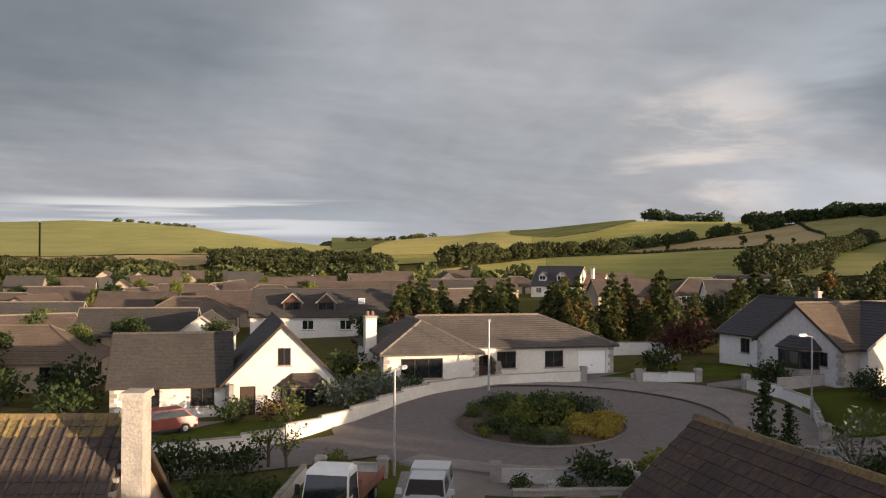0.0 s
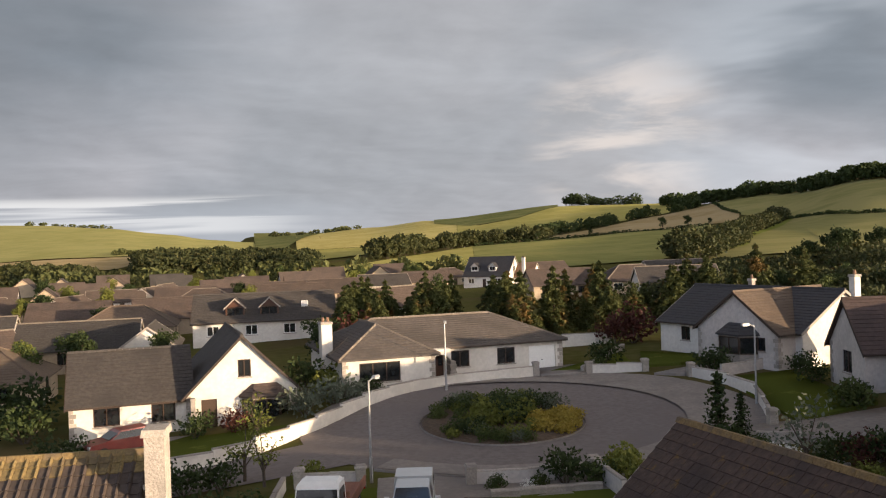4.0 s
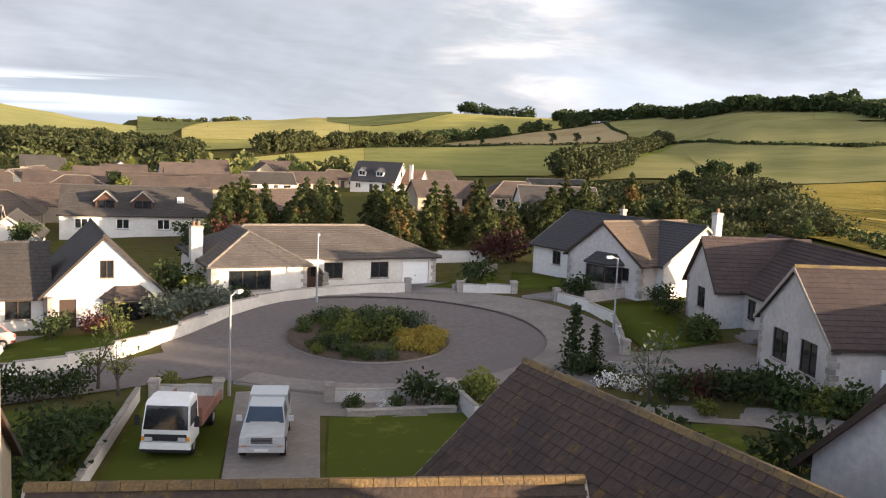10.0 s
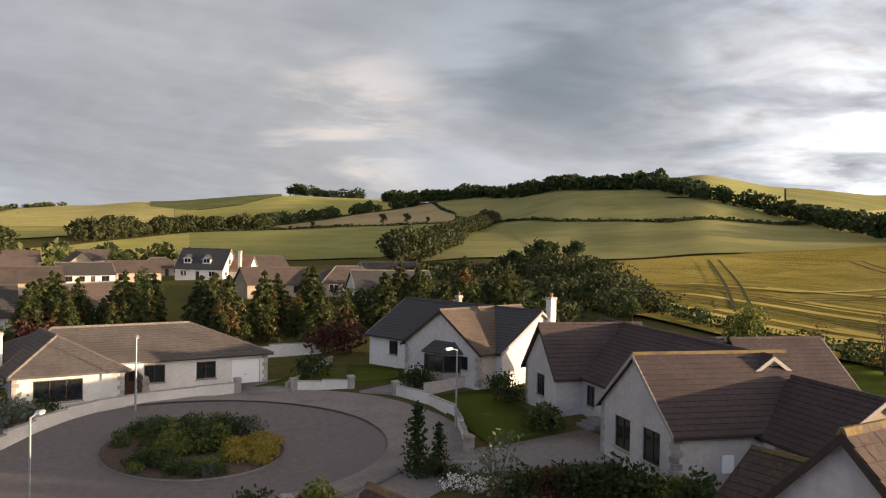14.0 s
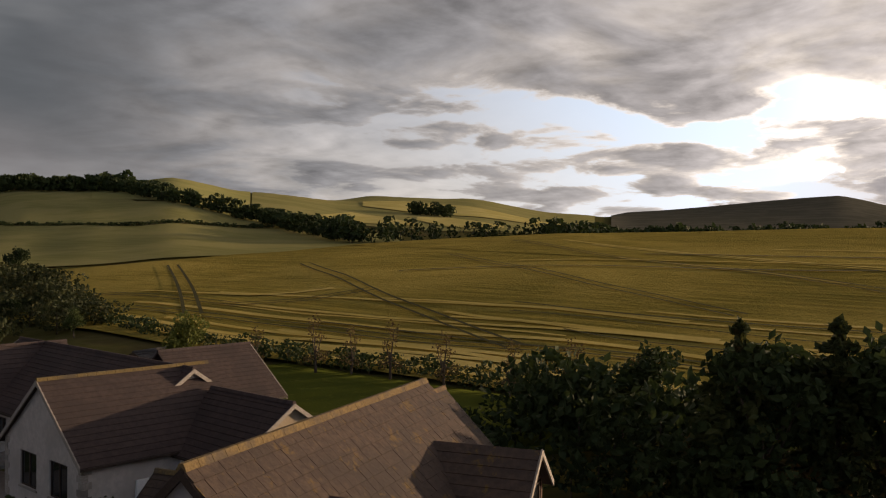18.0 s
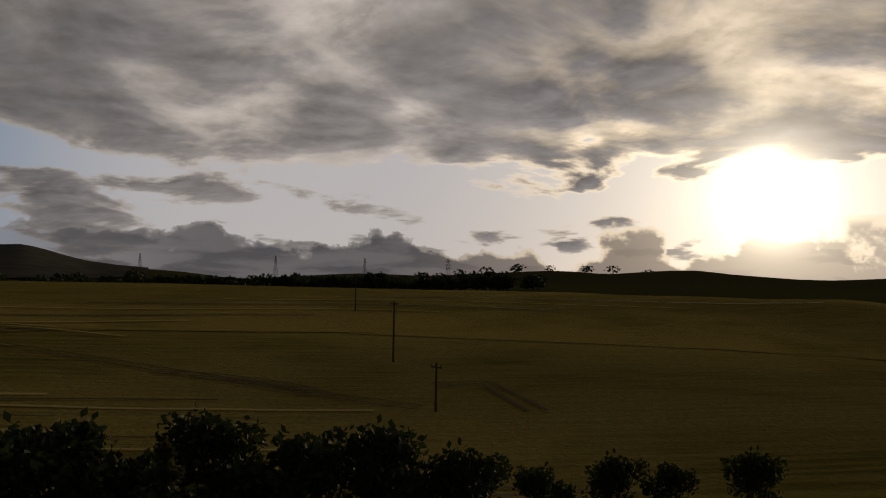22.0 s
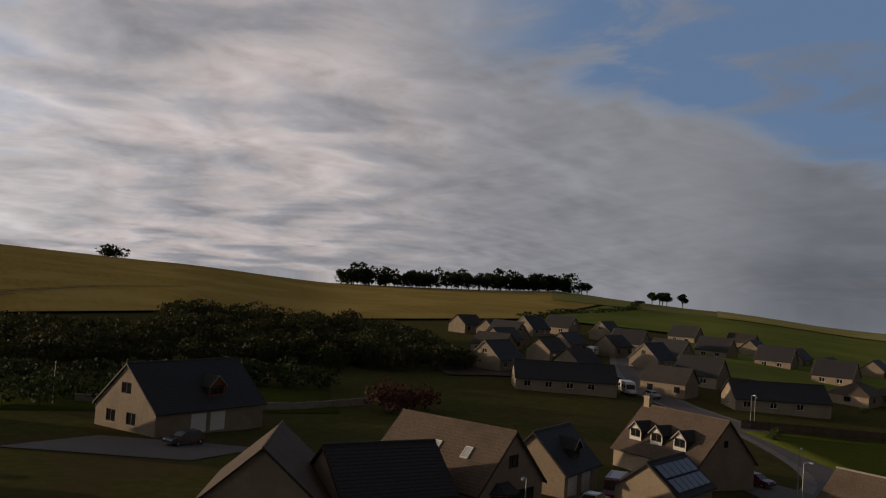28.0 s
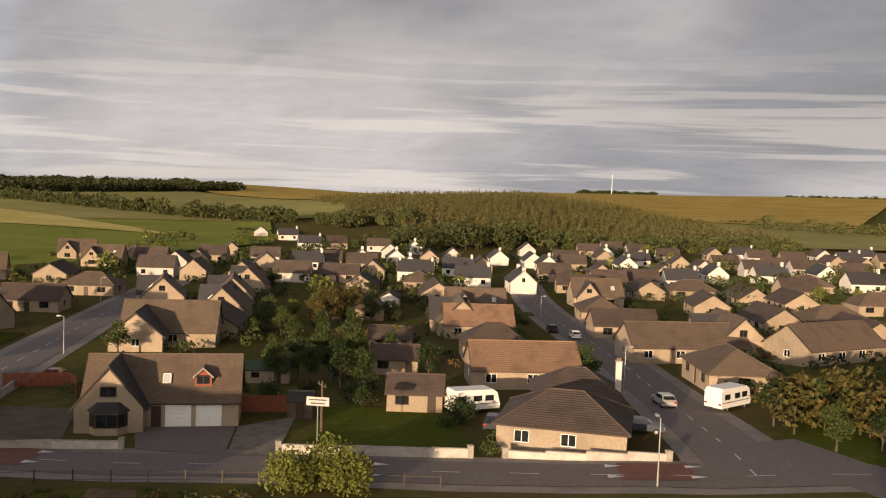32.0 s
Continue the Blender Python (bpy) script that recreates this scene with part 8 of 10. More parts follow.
PLANT_KINDS = {
    "broad": ("tree", lambda: broadleaf_meshes(1, 8.0, 3.2, LEAF_MID, 1500, 0.24), "broad-leaved tree with a full uneven crown", "tree"),
    "broad_dark": ("tree", lambda: broadleaf_meshes(2, 8.0, 3.0, LEAF_DARK, 1500, 0.24), "dark broad-leaved tree with a dense crown", "tree"),
    "light": ("tree", lambda: broadleaf_meshes(3, 7.0, 2.6, LEAF_LIGHT, 1300, 0.22), "yellow-green tree with an open crown", "tree"),
    "autumn": ("tree", lambda: broadleaf_meshes(23, 7.0, 2.6, LEAF_AUTUMN, 1500, 0.2), "olive-brown garden tree with an open crown", "tree"),
    "open": ("tree", lambda: broadleaf_meshes(4, 4.2, 1.5, LEAF_LIGHT, 240, 0.11), "thin open garden tree with sparse leaves", "tree"),
    "grey": ("tree", lambda: broadleaf_meshes(14, 3.0, 1.5, LEAF_GREY, 300, 0.10), "small open tree with grey leaves", "tree"),
    "pine": ("conifer", lambda: conifer_meshes(5, 8.8, 3.6, LEAF_CONIFER, 4200, 0.27), "tall brownish-green conifer with ragged branches", "conifer"),
    "pine_b": ("conifer", lambda: conifer_meshes(6, 7.6, 3.6, LEAF_CONIFER, 3800, 0.27), "ragged olive-green conifer with drooping branches", "conifer"),
    "cypress": ("conifer", lambda: conifer_meshes(7, 3.4, 0.7, LEAF_DARK, 900, 0.12), "narrow dark green garden conifer", "conifer"),
    "sapling": ("sapling", lambda: broadleaf_meshes(8, 4.6, 0.9, LEAF_LIGHT, 260, 0.14, 0.2), "slim young tree with light leaves", "tree"),
    "twiggy": ("sapling", lambda: broadleaf_meshes(9, 4.6, 1.2, LEAF_DRY, 330, 0.10, 0.1), "young tree with dry brown twigs", "tree"),
    "bush": ("bush", lambda: bush_meshes(10, 1.5, 1.2, LEAF_MID), "rounded green leafy garden bush", "bush"),
    "bush_dark": ("bush", lambda: bush_meshes(11, 1.7, 1.4, LEAF_DARK), "dense dark green leafy bush", "bush"),
    "bush_light": ("bush", lambda: bush_meshes(12, 1.3, 1.2, LEAF_LIGHT), "bright yellow-green leafy garden bush", "bush"),
    "bush_gold": ("bush", lambda: bush_meshes(13, 1.0, 1.1, LEAF_GOLD), "low golden-leaved bush in flower", "bush"),
    "bush_grey": ("bush", lambda: bush_meshes(15, 1.5, 1.6, LEAF_GREY), "wide spreading grey-green leaved bush", "bush"),
    "bush_red": ("bush", lambda: bush_meshes(16, 2.0, 1.4, LEAF_RED), "dark purple-leaved bush with dense leaves", "bush"),
    "blossom": ("bush", lambda: bush_meshes(17, 1.0, 1.1, BLOSSOM, 200, 0.07), "low garden bush with white flowers", "bush"),
    "big_bush": ("bush", lambda: bush_meshes(21, 4.0, 2.6, LEAF_LIGHT, 2200, 0.17), "tall spreading olive-green leafy bush", "bush"),
    "scots": ("pine_tree", lambda: broadleaf_meshes(18, 13.0, 5.6, LEAF_DARK, 1200, 0.6, 0.36), "tall bare-stemmed pine with a flat crown", "tree"),
}


def scatter(kind, pts, lo=0.85, hi=1.15, group=""):
    for x, y in pts:
        plant(kind, x, y, random.uniform(lo, hi), random.uniform(0, 360), group=group)


def wood(name, places, h, spread, leaf, label, cards=90, size=0.9, spire=False, category="wood", seed=5, lift=0.0, even=0.27):
    """A whole wood as one mesh: tapered stems and leaf clumps on every tree."""
    rng = random.Random(seed)
    bases = []
    for b in range(4):
        m = Mesh()
        m.rod(BARK, (0, 0, -0.5), (0, 0, h * 0.6), h * 0.025, h * 0.01, 4)
        for i in range(cards):
            if spire:
                k = rng.random() ** 1.4
                a, r = rng.uniform(0, 6.28), spread * (1 - k) * rng.uniform(0.5, 1.05) + 0.1
                c = Vector((r * math.cos(a), r * math.sin(a), h * (0.08 + 0.92 * k)))
            else:
                d = Vector((rng.gauss(0, 1), rng.gauss(0, 1), rng.gauss(0, 1))).normalized()
                wob = 1 + 0.28 * math.sin(3 * math.atan2(d.y, d.x) + b) + 0.2 * math.sin(5 * d.z + 2 * b)
                c = Vector((d.x * spread, d.y * spread, 0)) * wob * rng.uniform(0.6, 1.05) + Vector((0, 0, h * (0.56 + 0.44 * d.z * rng.uniform(0.7, 1.0))))
            card(m, leaf, c, size, rng)
        bases.append((np.array(m.v), m.f, list(m.m), m.mats))
    V, F, I = [], [], []
    at = 0
    for x, y in places:
        v, f, mi, mats = bases[rng.randrange(4)]
        a, s = rng.uniform(0, 6.28), rng.uniform(1 - even, 1 + even)
        c, sn = math.cos(a) * s, math.sin(a) * s
        w = np.empty_like(v)
        w[:, 0] = v[:, 0] * c - v[:, 1] * sn + x
        w[:, 1] = v[:, 0] * sn + v[:, 1] * c + y
        w[:, 2] = v[:, 2] * s * rng.uniform(0.85, 1.15) + land(x, y) + lift
        V.append(w)
        F += [tuple(q + at for q in face) for face in f]
        I += mi
        at += len(v)
    me = bpy.data.meshes.new(name)
    me.from_pydata(np.concatenate(V).tolist(), [], F)
    for mat in bases[0][3]:
        me.materials.append(mat)
    me.polygons.foreach_set("material_index", I)
    solo(name, me, label, category, "stuff")


def along(pts, gap, wide, seed=1):
    rng = random.Random(seed)
    out = []
    for a, b in zip(pts, pts[1:]):
        a, b = Vector((*a, 0)), Vector((*b, 0))
        d = (b - a).normalized()
        n = max(1, int((b - a).length / gap))
        for i in range(n):
            p = a.lerp(b, (i + rng.random()) / n) + Vector((-d.y, d.x, 0)) * rng.uniform(-wide / 2, wide / 2)
            out.append((p.x, p.y))
    return out


def fill(corners, n, seed=1):
    rng = random.Random(seed)
    a, b, c, d = [Vector((*p, 0)) for p in corners]
    out = []
    for _ in range(n):
        u, v = rng.random(), rng.random()
        p = a.lerp(b, u).lerp(d.lerp(c, u), v)
        out.append((p.x, p.y))
    return out


# the planted island of the turning circle
m = Mesh()
ring = [(5.6 + 4.9 * math.sin(2 * math.pi * i / 40), 52.4 + 5.6 * math.cos(2 * math.pi * i / 40)) for i in range(40)]
m.hull(PAVING, [(x, y, land(x, y) - 0.1) for x, y in ring[::-1]], [(x, y, land(x, y) + 0.16) for x, y in ring[::-1]], caps=False)
m.hull(SOIL, [(5.6 + (x - 5.6) * .97, 52.4 + (y - 52.4) * .97, land(x, y) + 0.1) for x, y in ring[::-1]], [(5.6 + (x - 5.6) * .9, 52.4 + (y - 52.4) * .9, land(x, y) + 0.24) for x, y in ring[::-1]])
solo("island_bed", m, "kerbed oval planting bed in the turning circle", "flower bed", "structure")
rng = random.Random(44)
ISLAND = ["bush", "bush_light", "bush_dark", "bush_light", "bush_grey", "bush", "bush_light"]
for i in range(76):
    a, r = rng.uniform(0, 6.28), math.sqrt(rng.random())
    x, y = 5.6 + 4.7 * r * math.sin(a), 52.4 + 5.35 * r * math.cos(a)
    gold = x > 7.2 and y < 53.5
    plant("bush_gold" if gold else ISLAND[i % 7], x, y, rng.uniform(0.55, 1.0) * (1.15 if r < 0.4 else 0.8), rng.uniform(0, 360), land(x, y) + 0.15, group="shrubs on the island")

# gardens of the cul-de-sac
for kind, x, y, s in (("bush_light", 9.3, 39.6, 1.0), ("bush", 8.2, 39.2, 0.8), ("bush_dark", 6.6, 39.6, 1.0), ("bush", 5.4, 39.5, 0.45), ("blossom", 4.9, 39.4, 0.5), ("bush", 3.4, 39.5, 0.5), ("bush_light", 9.8, 41.2, 0.95),
                      ("cypress", 15.8, 44.6, 1.05), ("cypress", 16.8, 44.0, 0.75), ("bush_dark", 15.9, 43.6, 0.8), ("bush", 17.2, 43.0, 0.6), ("blossom", 16.6, 41.2, 1.0), ("blossom", 17.6, 40.4, 0.9), ("grey", 17.4, 38.4, 1.15), ("bush_dark", 18.6, 38.6, 1.1), ("bush_red", 19.8, 37.6, 0.9), ("bush_dark", 20.6, 36.9, 1.1),
                      ("bush_light", 18.9, 35.6, 0.65), ("bush_dark", 21.8, 36.0, 1.2), ("bush", 22.8, 35.0, 1.2), ("bush_light", 23.8, 34.2, 1.1), ("bush", 24.6, 33.4, 1.2), ("bush_dark", 14.2, 30.4, 1.5), ("bush_dark", 18.4, 27.6, 1.5), ("bush", 25.3, 48.6, 1.3), ("bush", 26.6, 50.6, 0.9), ("bush_dark", 22.6, 63.0, 1.2), ("bush", 23.4, 63.6, 0.8),
                      ("bush_dark", 16.6, 70.6, 1.3), ("bush", 16.0, 69.8, 0.7), ("bush_red", 22.5, 82.0, 2.0), ("bush_red", 21.0, 82.6, 1.6), ("bush_dark", 27.4, 57.0, 1.0), ("bush_dark", 28.0, 60.2, 0.9), ("bush_grey", -4.6, 60.6, 1.4), ("bush_grey", -6.4, 58.4, 1.3), ("bush_grey", -3.2, 62.0, 1.0), ("bush_light", -4.9, 64.6, 1.6), ("bush_light", -4.2, 65.6, 1.2), ("bush_red", -10.6, 56.4, 0.9), ("bush_dark", -13.0, 56.2, 1.0), ("bush_dark", -19.0, 52.0, 0.9), ("bush_dark", -9.6, 57.2, 0.8),
                      ("bush_dark", -2.0, 62.6, 0.8), ("bush", 0.0, 64.2, 0.6), ("open", -8.6, 51.6, 0.8), ("open", -8.4, 44.0, 0.85), ("open", -7.3, 42.8, 0.75), ("bush_dark", -11.0, 42.4, 1.0), ("bush_dark", -12.6, 42.0, 1.1), ("bush_dark", -14.2, 41.8, 1.2), ("bush_dark", -9.4, 42.8, 0.9), ("bush_light", -5.2, 42.9, 0.8), ("bush_dark", -8.2, 34.4, 1.3), ("bush_dark", -8.4, 32.2, 1.4), ("bush", -7.5, 37.8, 0.9), ("bush", -7.9, 30.0, 1.1),
                      ("bush_dark", -19.6, 50.0, 1.1), ("bush_dark", -6.6, 66.0, 1.6), ("broad_dark", -6.0, 74.0, 0.62), ("light", -5.2, 70.5, 0.5), ("bush_red", -3.6, 92.0, 2.2), ("bush_dark", -24.0, 58.0, 1.6), ("bush_dark", -28.0, 52.0, 1.5), ("bush_dark", -26.0, 64.0, 2.0), ("bush_dark", -31.0, 64.0, 1.7)):
    plant(kind, x, y, s, random.uniform(0, 360))

# conifer belt behind the cul-de-sac and trees beside the barley
rng = random.Random(7)
for i in range(50):
    x = rng.uniform(-4, 44)
    y = 88 + rng.uniform(0, 24) + (4 if x < 8 else 0)
    plant("pine" if i % 3 else "pine_b", x, y, rng.uniform(0.52, 0.84), rng.uniform(0, 360), group="conifer belt")
for i in range(8):
    plant("pine_b", rng.uniform(-5, -1), rng.uniform(92, 104), rng.uniform(0.55, 0.8), rng.uniform(0, 360), group="conifer belt")
wood("wood", fill(((36, 84), (60, 84), (76, 124), (34, 124)), 90, 51), 3.2, 2.6, LEAF_HILL, "scrubby trees behind the gardens", 260, 0.26)
wood("wood", fill(((44, 124), (80, 124), (98, 180), (58, 180)), 80, 52), 3.6, 2.8, LEAF_HILL, "scrubby trees beside the barley", 240, 0.32)
for i in range(20):
    x, y = rng.uniform(40, 70), rng.uniform(84, 118)
    plant(("broad_dark", "broad", "pine_b", "broad_dark")[i % 4], x, y, rng.uniform(0.32, 0.5), rng.uniform(0, 360), group="trees beside the barley")
for i in range(10):
    x, y = rng.uniform(52, 92), rng.uniform(118, 175)
    plant(("broad_dark", "broad")[i % 2], x, y, rng.uniform(0.36, 0.52), rng.uniform(0, 360), group="trees beside the barley")
for x, y, s in ((79, 150, 0.95), (83, 154, 0.9), (75, 153, 0.85), (86, 149, 0.8)):
    plant("broad_dark", x, y, s, 40 * s)
for i in range(40):
    x, y = rng.uniform(-62, -20), rng.uniform(66, 100)
    plant(("broad_dark", "broad", "light", "bush_dark")[i % 4], x, y, rng.uniform(0.45, 0.8), rng.uniform(0, 360), group="garden trees")
for i in range(44):
    x, y = rng.uniform(-120, 20), rng.uniform(125, 330)
    plant(("broad_dark", "broad", "light")[i % 3], x, y, rng.uniform(0.5, 0.9), rng.uniform(0, 360), group="garden trees")
scatter("pine", [(41, 13.0), (43, 9.5), (42, 5), (41, 2)], 0.85, 0.98)
scatter("broad_dark", [(41, 12), (44, 8), (46, 3), (44, 12), (47, 6), (49, 1), (43, 3), (45, -1)], 0.85, 1.05)
scatter("broad_dark", [(48, -3), (47, -7), (48, -11), (50, -8), (51, -5)], 0.8, 1.0)
scatter("broad_dark", [(50, 17), (51.5, 12.5), (52, -13), (53, -17), (52.5, -21), (54, -25), (50.5, 21), (53, -30)], 0.55, 0.72)
scatter("twiggy", [(54.5, 57), (57, 52.5), (58, 49.5), (58, 45.5), (57.5, 40), (57, 34), (56.5, 29), (56, 24)], 0.85, 1.15, "young trees on the garden edge")
scatter("light", [(48.5, 58.5)], 0.75, 0.75)
wood("hedge", along(((62, 90), (60, 62), (60, 42), (57, 20), (56, 2), (52, -16), (42, -46), (30, -60)), 0.9, 2.0, 3), 1.7, 1.0, LEAF_DARK, "overgrown dark hedge along the barley", 60, 0.2, category="hedge")
wood("thicket", fill(((38, 12), (46, 12), (56, 26), (48, 28)), 34, 64), 4.2, 2.6, LEAF_DARK, "dark tangle of shrubs at the end of the garden", 240, 0.26)
wood("hedge", along(((38, -10), (40, 12), (42, 30), (38, 34)), 0.8, 5.0, 4), 2.2, 1.3, LEAF_DARK, "dark tangled shrubs behind the garden", 70, 0.24, category="hedge")
# woods and lines of trees far off


def belt(steps, gap, seed):
    """Places of trees between a near and a far line, given by bearing, near and far distance."""
    rng, out = random.Random(seed), []
    for (a0, n0, f0), (a1, n1, f1) in zip(steps, steps[1:]):
        area = radians(a1 - a0) * (n0 + f0 + n1 + f1) / 4 * ((f0 - n0) + (f1 - n1)) / 2
        for _ in range(max(1, int(area / gap ** 2))):
            u, v = rng.random(), rng.random()
            near, far = n0 + (n1 - n0) * u, f0 + (f1 - f0) * u
            out.append(polar(near + (far - near) * v, a0 + (a1 - a0) * u))
    return out


wood("wood", belt(((326, 430, 540), (335, 440, 545), (342, 420, 530), (343.6, 400, 480)), 8.0, 3), 5.6, 3.8, LEAF_HILL, "rounded belt of trees behind the village", 240, 0.75)
wood("wood", belt(((343.4, 400, 470), (346.2, 400, 480)), 8.0, 31), 4.0, 3.0, LEAF_HILL, "lower trees beside a farm", 220, 0.65)
wood("wood", belt(((346, 450, 640), (349, 470, 760), (353.2, 490, 700), (356.5, 470, 560), (0, 520, 640)), 9.0, 32), 7.6, 4.6, LEAF_HILL, "rounded woodland along the valley", 240, 0.85)
wood("wood", belt(((0, 525, 640), (3.6, 625, 700), (6.6, 735, 790), (8.8, 742, 775), (11.4, 760, 800)), 9.0, 34), 11.0, 5.6, LEAF_HILL, "line of big rounded trees above the meadow", 210, 1.2)
wood("tree_line", belt(((10.8, 822, 842), (15, 938, 960), (17.7, 1042, 1062), (20.6, 1084, 1100)), 8.0, 35), 11, 5.8, LEAF_DARK, "dark hedgerow trees above the stubble", 120, 1.3)
wood("tree_line", along((polar(285, 20.2), polar(335, 20.0), polar(446, 22.2), polar(520, 22.6), polar(735, 24.9), polar(780, 25.1)), 3.0, 15, 5), 8.5, 4.2, LEAF_HILL, "broad line of trees climbing the hill", 300, 0.65)
for r, az, size in ((797, 18.3, 1.5), (793, 19.8, 1.5), (792, 21.1, 0.8), (748, 10.6, 0.9), (800, 13.9, 0.9)):
    plant("broad_dark", *polar(r, az), size, az * 9)
wood("hedge", along((polar(733, 6.6), polar(744, 10.7), polar(808, 15.7), polar(800, 18), polar(794, 21.2)), 3.0, 1.5, 10), 2.4, 2.0, LEAF_DARK, "dark hedge between meadow and stubble", 40, 0.7, category="hedge")
wood("hedge", along((polar(745, 25.4), polar(604, 29.1), polar(580, 32.6), polar(558, 36), polar(582, 40), polar(625, 44)), 3.5, 1.5, 36), 2.4, 2.0, LEAF_DARK, "dark hedge across the green hillside", 40, 0.7, category="hedge")
wood("hedge", along((polar(1100, 21.4), polar(960, 22.0), polar(880, 22.8)), 4, 1.5, 37), 2.4, 2.0, LEAF_DARK, "hedge along a hill lane", 40, 0.7, category="hedge")
wood("thicket", belt(((344.6, 780, 800), (347, 790, 815), (348.2, 700, 800), (349.4, 720, 800)), 8, 39), 5, 3.4, LEAF_WOOD_HAZY, "scrub and small trees on the hillside", 110, 0.9)
wood("tree_line", along((polar(1505, 340), polar(1480, 343), polar(1455, 344.6)), 9, 6, 40), 5, 5, LEAF_WOOD_HAZY, "low scrub on the round hilltop", 60, 1.5)
wood("tree_line", belt(((61, 470, 520), (75, 520, 570), (90, 560, 620), (103, 600, 640), (109, 640, 660)), 9.5, 46), 10, 5.6, LEAF_DARK, "dark shelter belt beyond the barley ridge", 110, 1.3)
wood("wood", belt(((52.6, 960, 990), (54.9, 960, 985)), 9, 44), 13, 7, LEAF_DARK, "small dark copse among the corn", 120, 1.6)
wood("tree_line", along((polar(2000, 354), polar(1900, 357.5), polar(1700, 359)), 16, 30, 45), 9, 8, LEAF_WOOD_HAZY, "trees along the distant ridge", 60, 2.4)
wood("tree_line", belt(((246, 1000, 1020), (253.2, 930, 965), (258, 780, 815), (262.5, 680, 712), (266, 640, 668), (270, 596, 622)), 8.0, 23), 10, 5.0, LEAF_WOOD_HAZY, "tree line along the farther field", 170, 1.0)
spruce = random.Random(90)
wood("plantation", [(x + spruce.uniform(-2, 2), y + spruce.uniform(-2, 2)) for x in range(-930, -455, 9) for y in range(20, 330, 7) if y > 20 + (x + 900) * 0.1 and y < 330 - (x + 900) * 0.12], 7.0, 2.7, LEAF_SPRUCE, "hillside plantation of spruces in rows", 60, 0.62, True, even=0.14)
wood("tree_line", along(((-300, 330), (-160, 345), (-60, 320), (40, 330)), 6, 18, 33), 6.5, 4.2, LEAF_WOOD_HAZY, "garden trees at the village edge", 90, 1.1)
wood("tree_line", along(((405, 1210), (423, 1045), (462, 970), (460, 857), (462, 750), (484, 695), (432, 552), (446, 512), (450, 470), (412, 390), (353, 303)), 3.6, 14, 6), 11, 5.6, LEAF_DARK, "dark tree belt along the hill crest", 80, 1.7)
wood("tree_line", along(((405, 1210), (423, 1045), (462, 970), (460, 857), (462, 750), (484, 695)), 3.6, 34, 16), 13, 7, LEAF_DARK, "dark wood on the crest", 80, 2.2)
wood("tree_line", along(((353, 303), (400, 290), (440, 260), (470, 220), (500, 160), (520, 80), (560, 30)), 6.0, 24, 7), 11, 5, LEAF_DARK, "dark trees behind the barley crest", 80, 1.2)
wood("wood", fill(((318, 1440), (420, 1380), (430, 1410), (325, 1475)), 60, 8), 15, 7, LEAF_DARK, "wood on the knoll", 80, 1.6)
wood("tree_line", along(((880, -60), (1000, -180), (1050, -330), (950, -560)), 26, 12, 12), 9, 7, LEAF_DARK, "scattered trees on the skyline", 60, 1.6)
wood("tree_line", along(((560, -640), (610, -640), (640, -620)), 5, 12, 13), 13, 7, LEAF_DARK, "clump of trees on the hill", 80, 1.2)
wood("tree_line", along(((470, -740), (520, -800)), 4, 10, 14), 11, 6, LEAF_DARK, "clump of trees on the hill", 80, 1.2)
scatter("broad_dark", [(300, -352), (304, -356)], 1.8, 2.0)
wood("hedge", along(((250, -330), (300, -352), (200, -420), (120, -520)), 5, 3, 15), 3, 2.6, LEAF_DARK, "hedge across the slope", 40, 0.7, category="hedge")
wood("thicket", fill(((14, -158), (-90, -180), (-98, -232), (2, -214)), 300, 17), 4.6, 3.2, LEAF_THICKET, "dense young thicket on the slope", 260, 0.34)
wood("thicket", fill(((-20, -200), (-98, -215), (-92, -262), (-40, -262)), 150, 20), 5.2, 3.4, LEAF_THICKET, "dense young thicket on the slope", 260, 0.36)
wood("thicket", fill(((8, -118), (-52, -150), (-40, -158), (14, -150)), 60, 18), 3.5, 2.4, LEAF_DARK, "dark hedge of shrubs", 120, 0.35)
scatter("bush_red", [(-52, -128), (-56, -131), (-48, -126)], 2.2, 3.0)
for i in range(40):
    k = i / 39
    x, y = -205 - 185 * k + rng.uniform(-4, 4), -600 + 12 * k + rng.uniform(-13, 13)
    plant("scots", x, y, rng.uniform(0.72, 0.95), rng.uniform(0, 360), group="pines on the hilltop")
wood("pine_belt", along(((-203, -600), (-268, -597)), 1.9, 18, 61) + along(((-268, -606), (-318, -604)), 3.2, 10, 63) + along(((-318, -592), (-384, -590)), 1.9, 18, 62), 12.0, 4.6, LEAF_DARK, "dark pine crowns standing close together", 130, 1.0, category="pines")
wood("thicket", along(((-330, -590), (-392, -588)), 4, 14, 27), 7, 4.2, LEAF_DARK, "rounded trees at the end of the pine belt", 110, 0.8)
for x, y in ((-402, -512), (-408, -508), (-415, -512), (-423, -505), (-411, -515)):
    plant("scots", x, y, 0.8, x, group="pines beside the field")
wood("thicket", fill(((-52, -640), (-70, -640), (-70, -650), (-52, -650)), 9, 28), 7.5, 5.5, LEAF_DARK, "low rounded clump of trees on the crest", 120, 0.8)
wood("hedge", along((polar(770, 291), polar(780, 298), polar(770, 306)), 6, 3, 29), 3, 3, LEAF_DARK, "hedge across the golden field", 36, 0.9, category="hedge")
wood("hedge", along((polar(2000, 300), polar(1900, 306)), 12, 6, 30), 6, 6, LEAF_DARK, "hedge on the skyline", 36, 2.0, category="hedge")
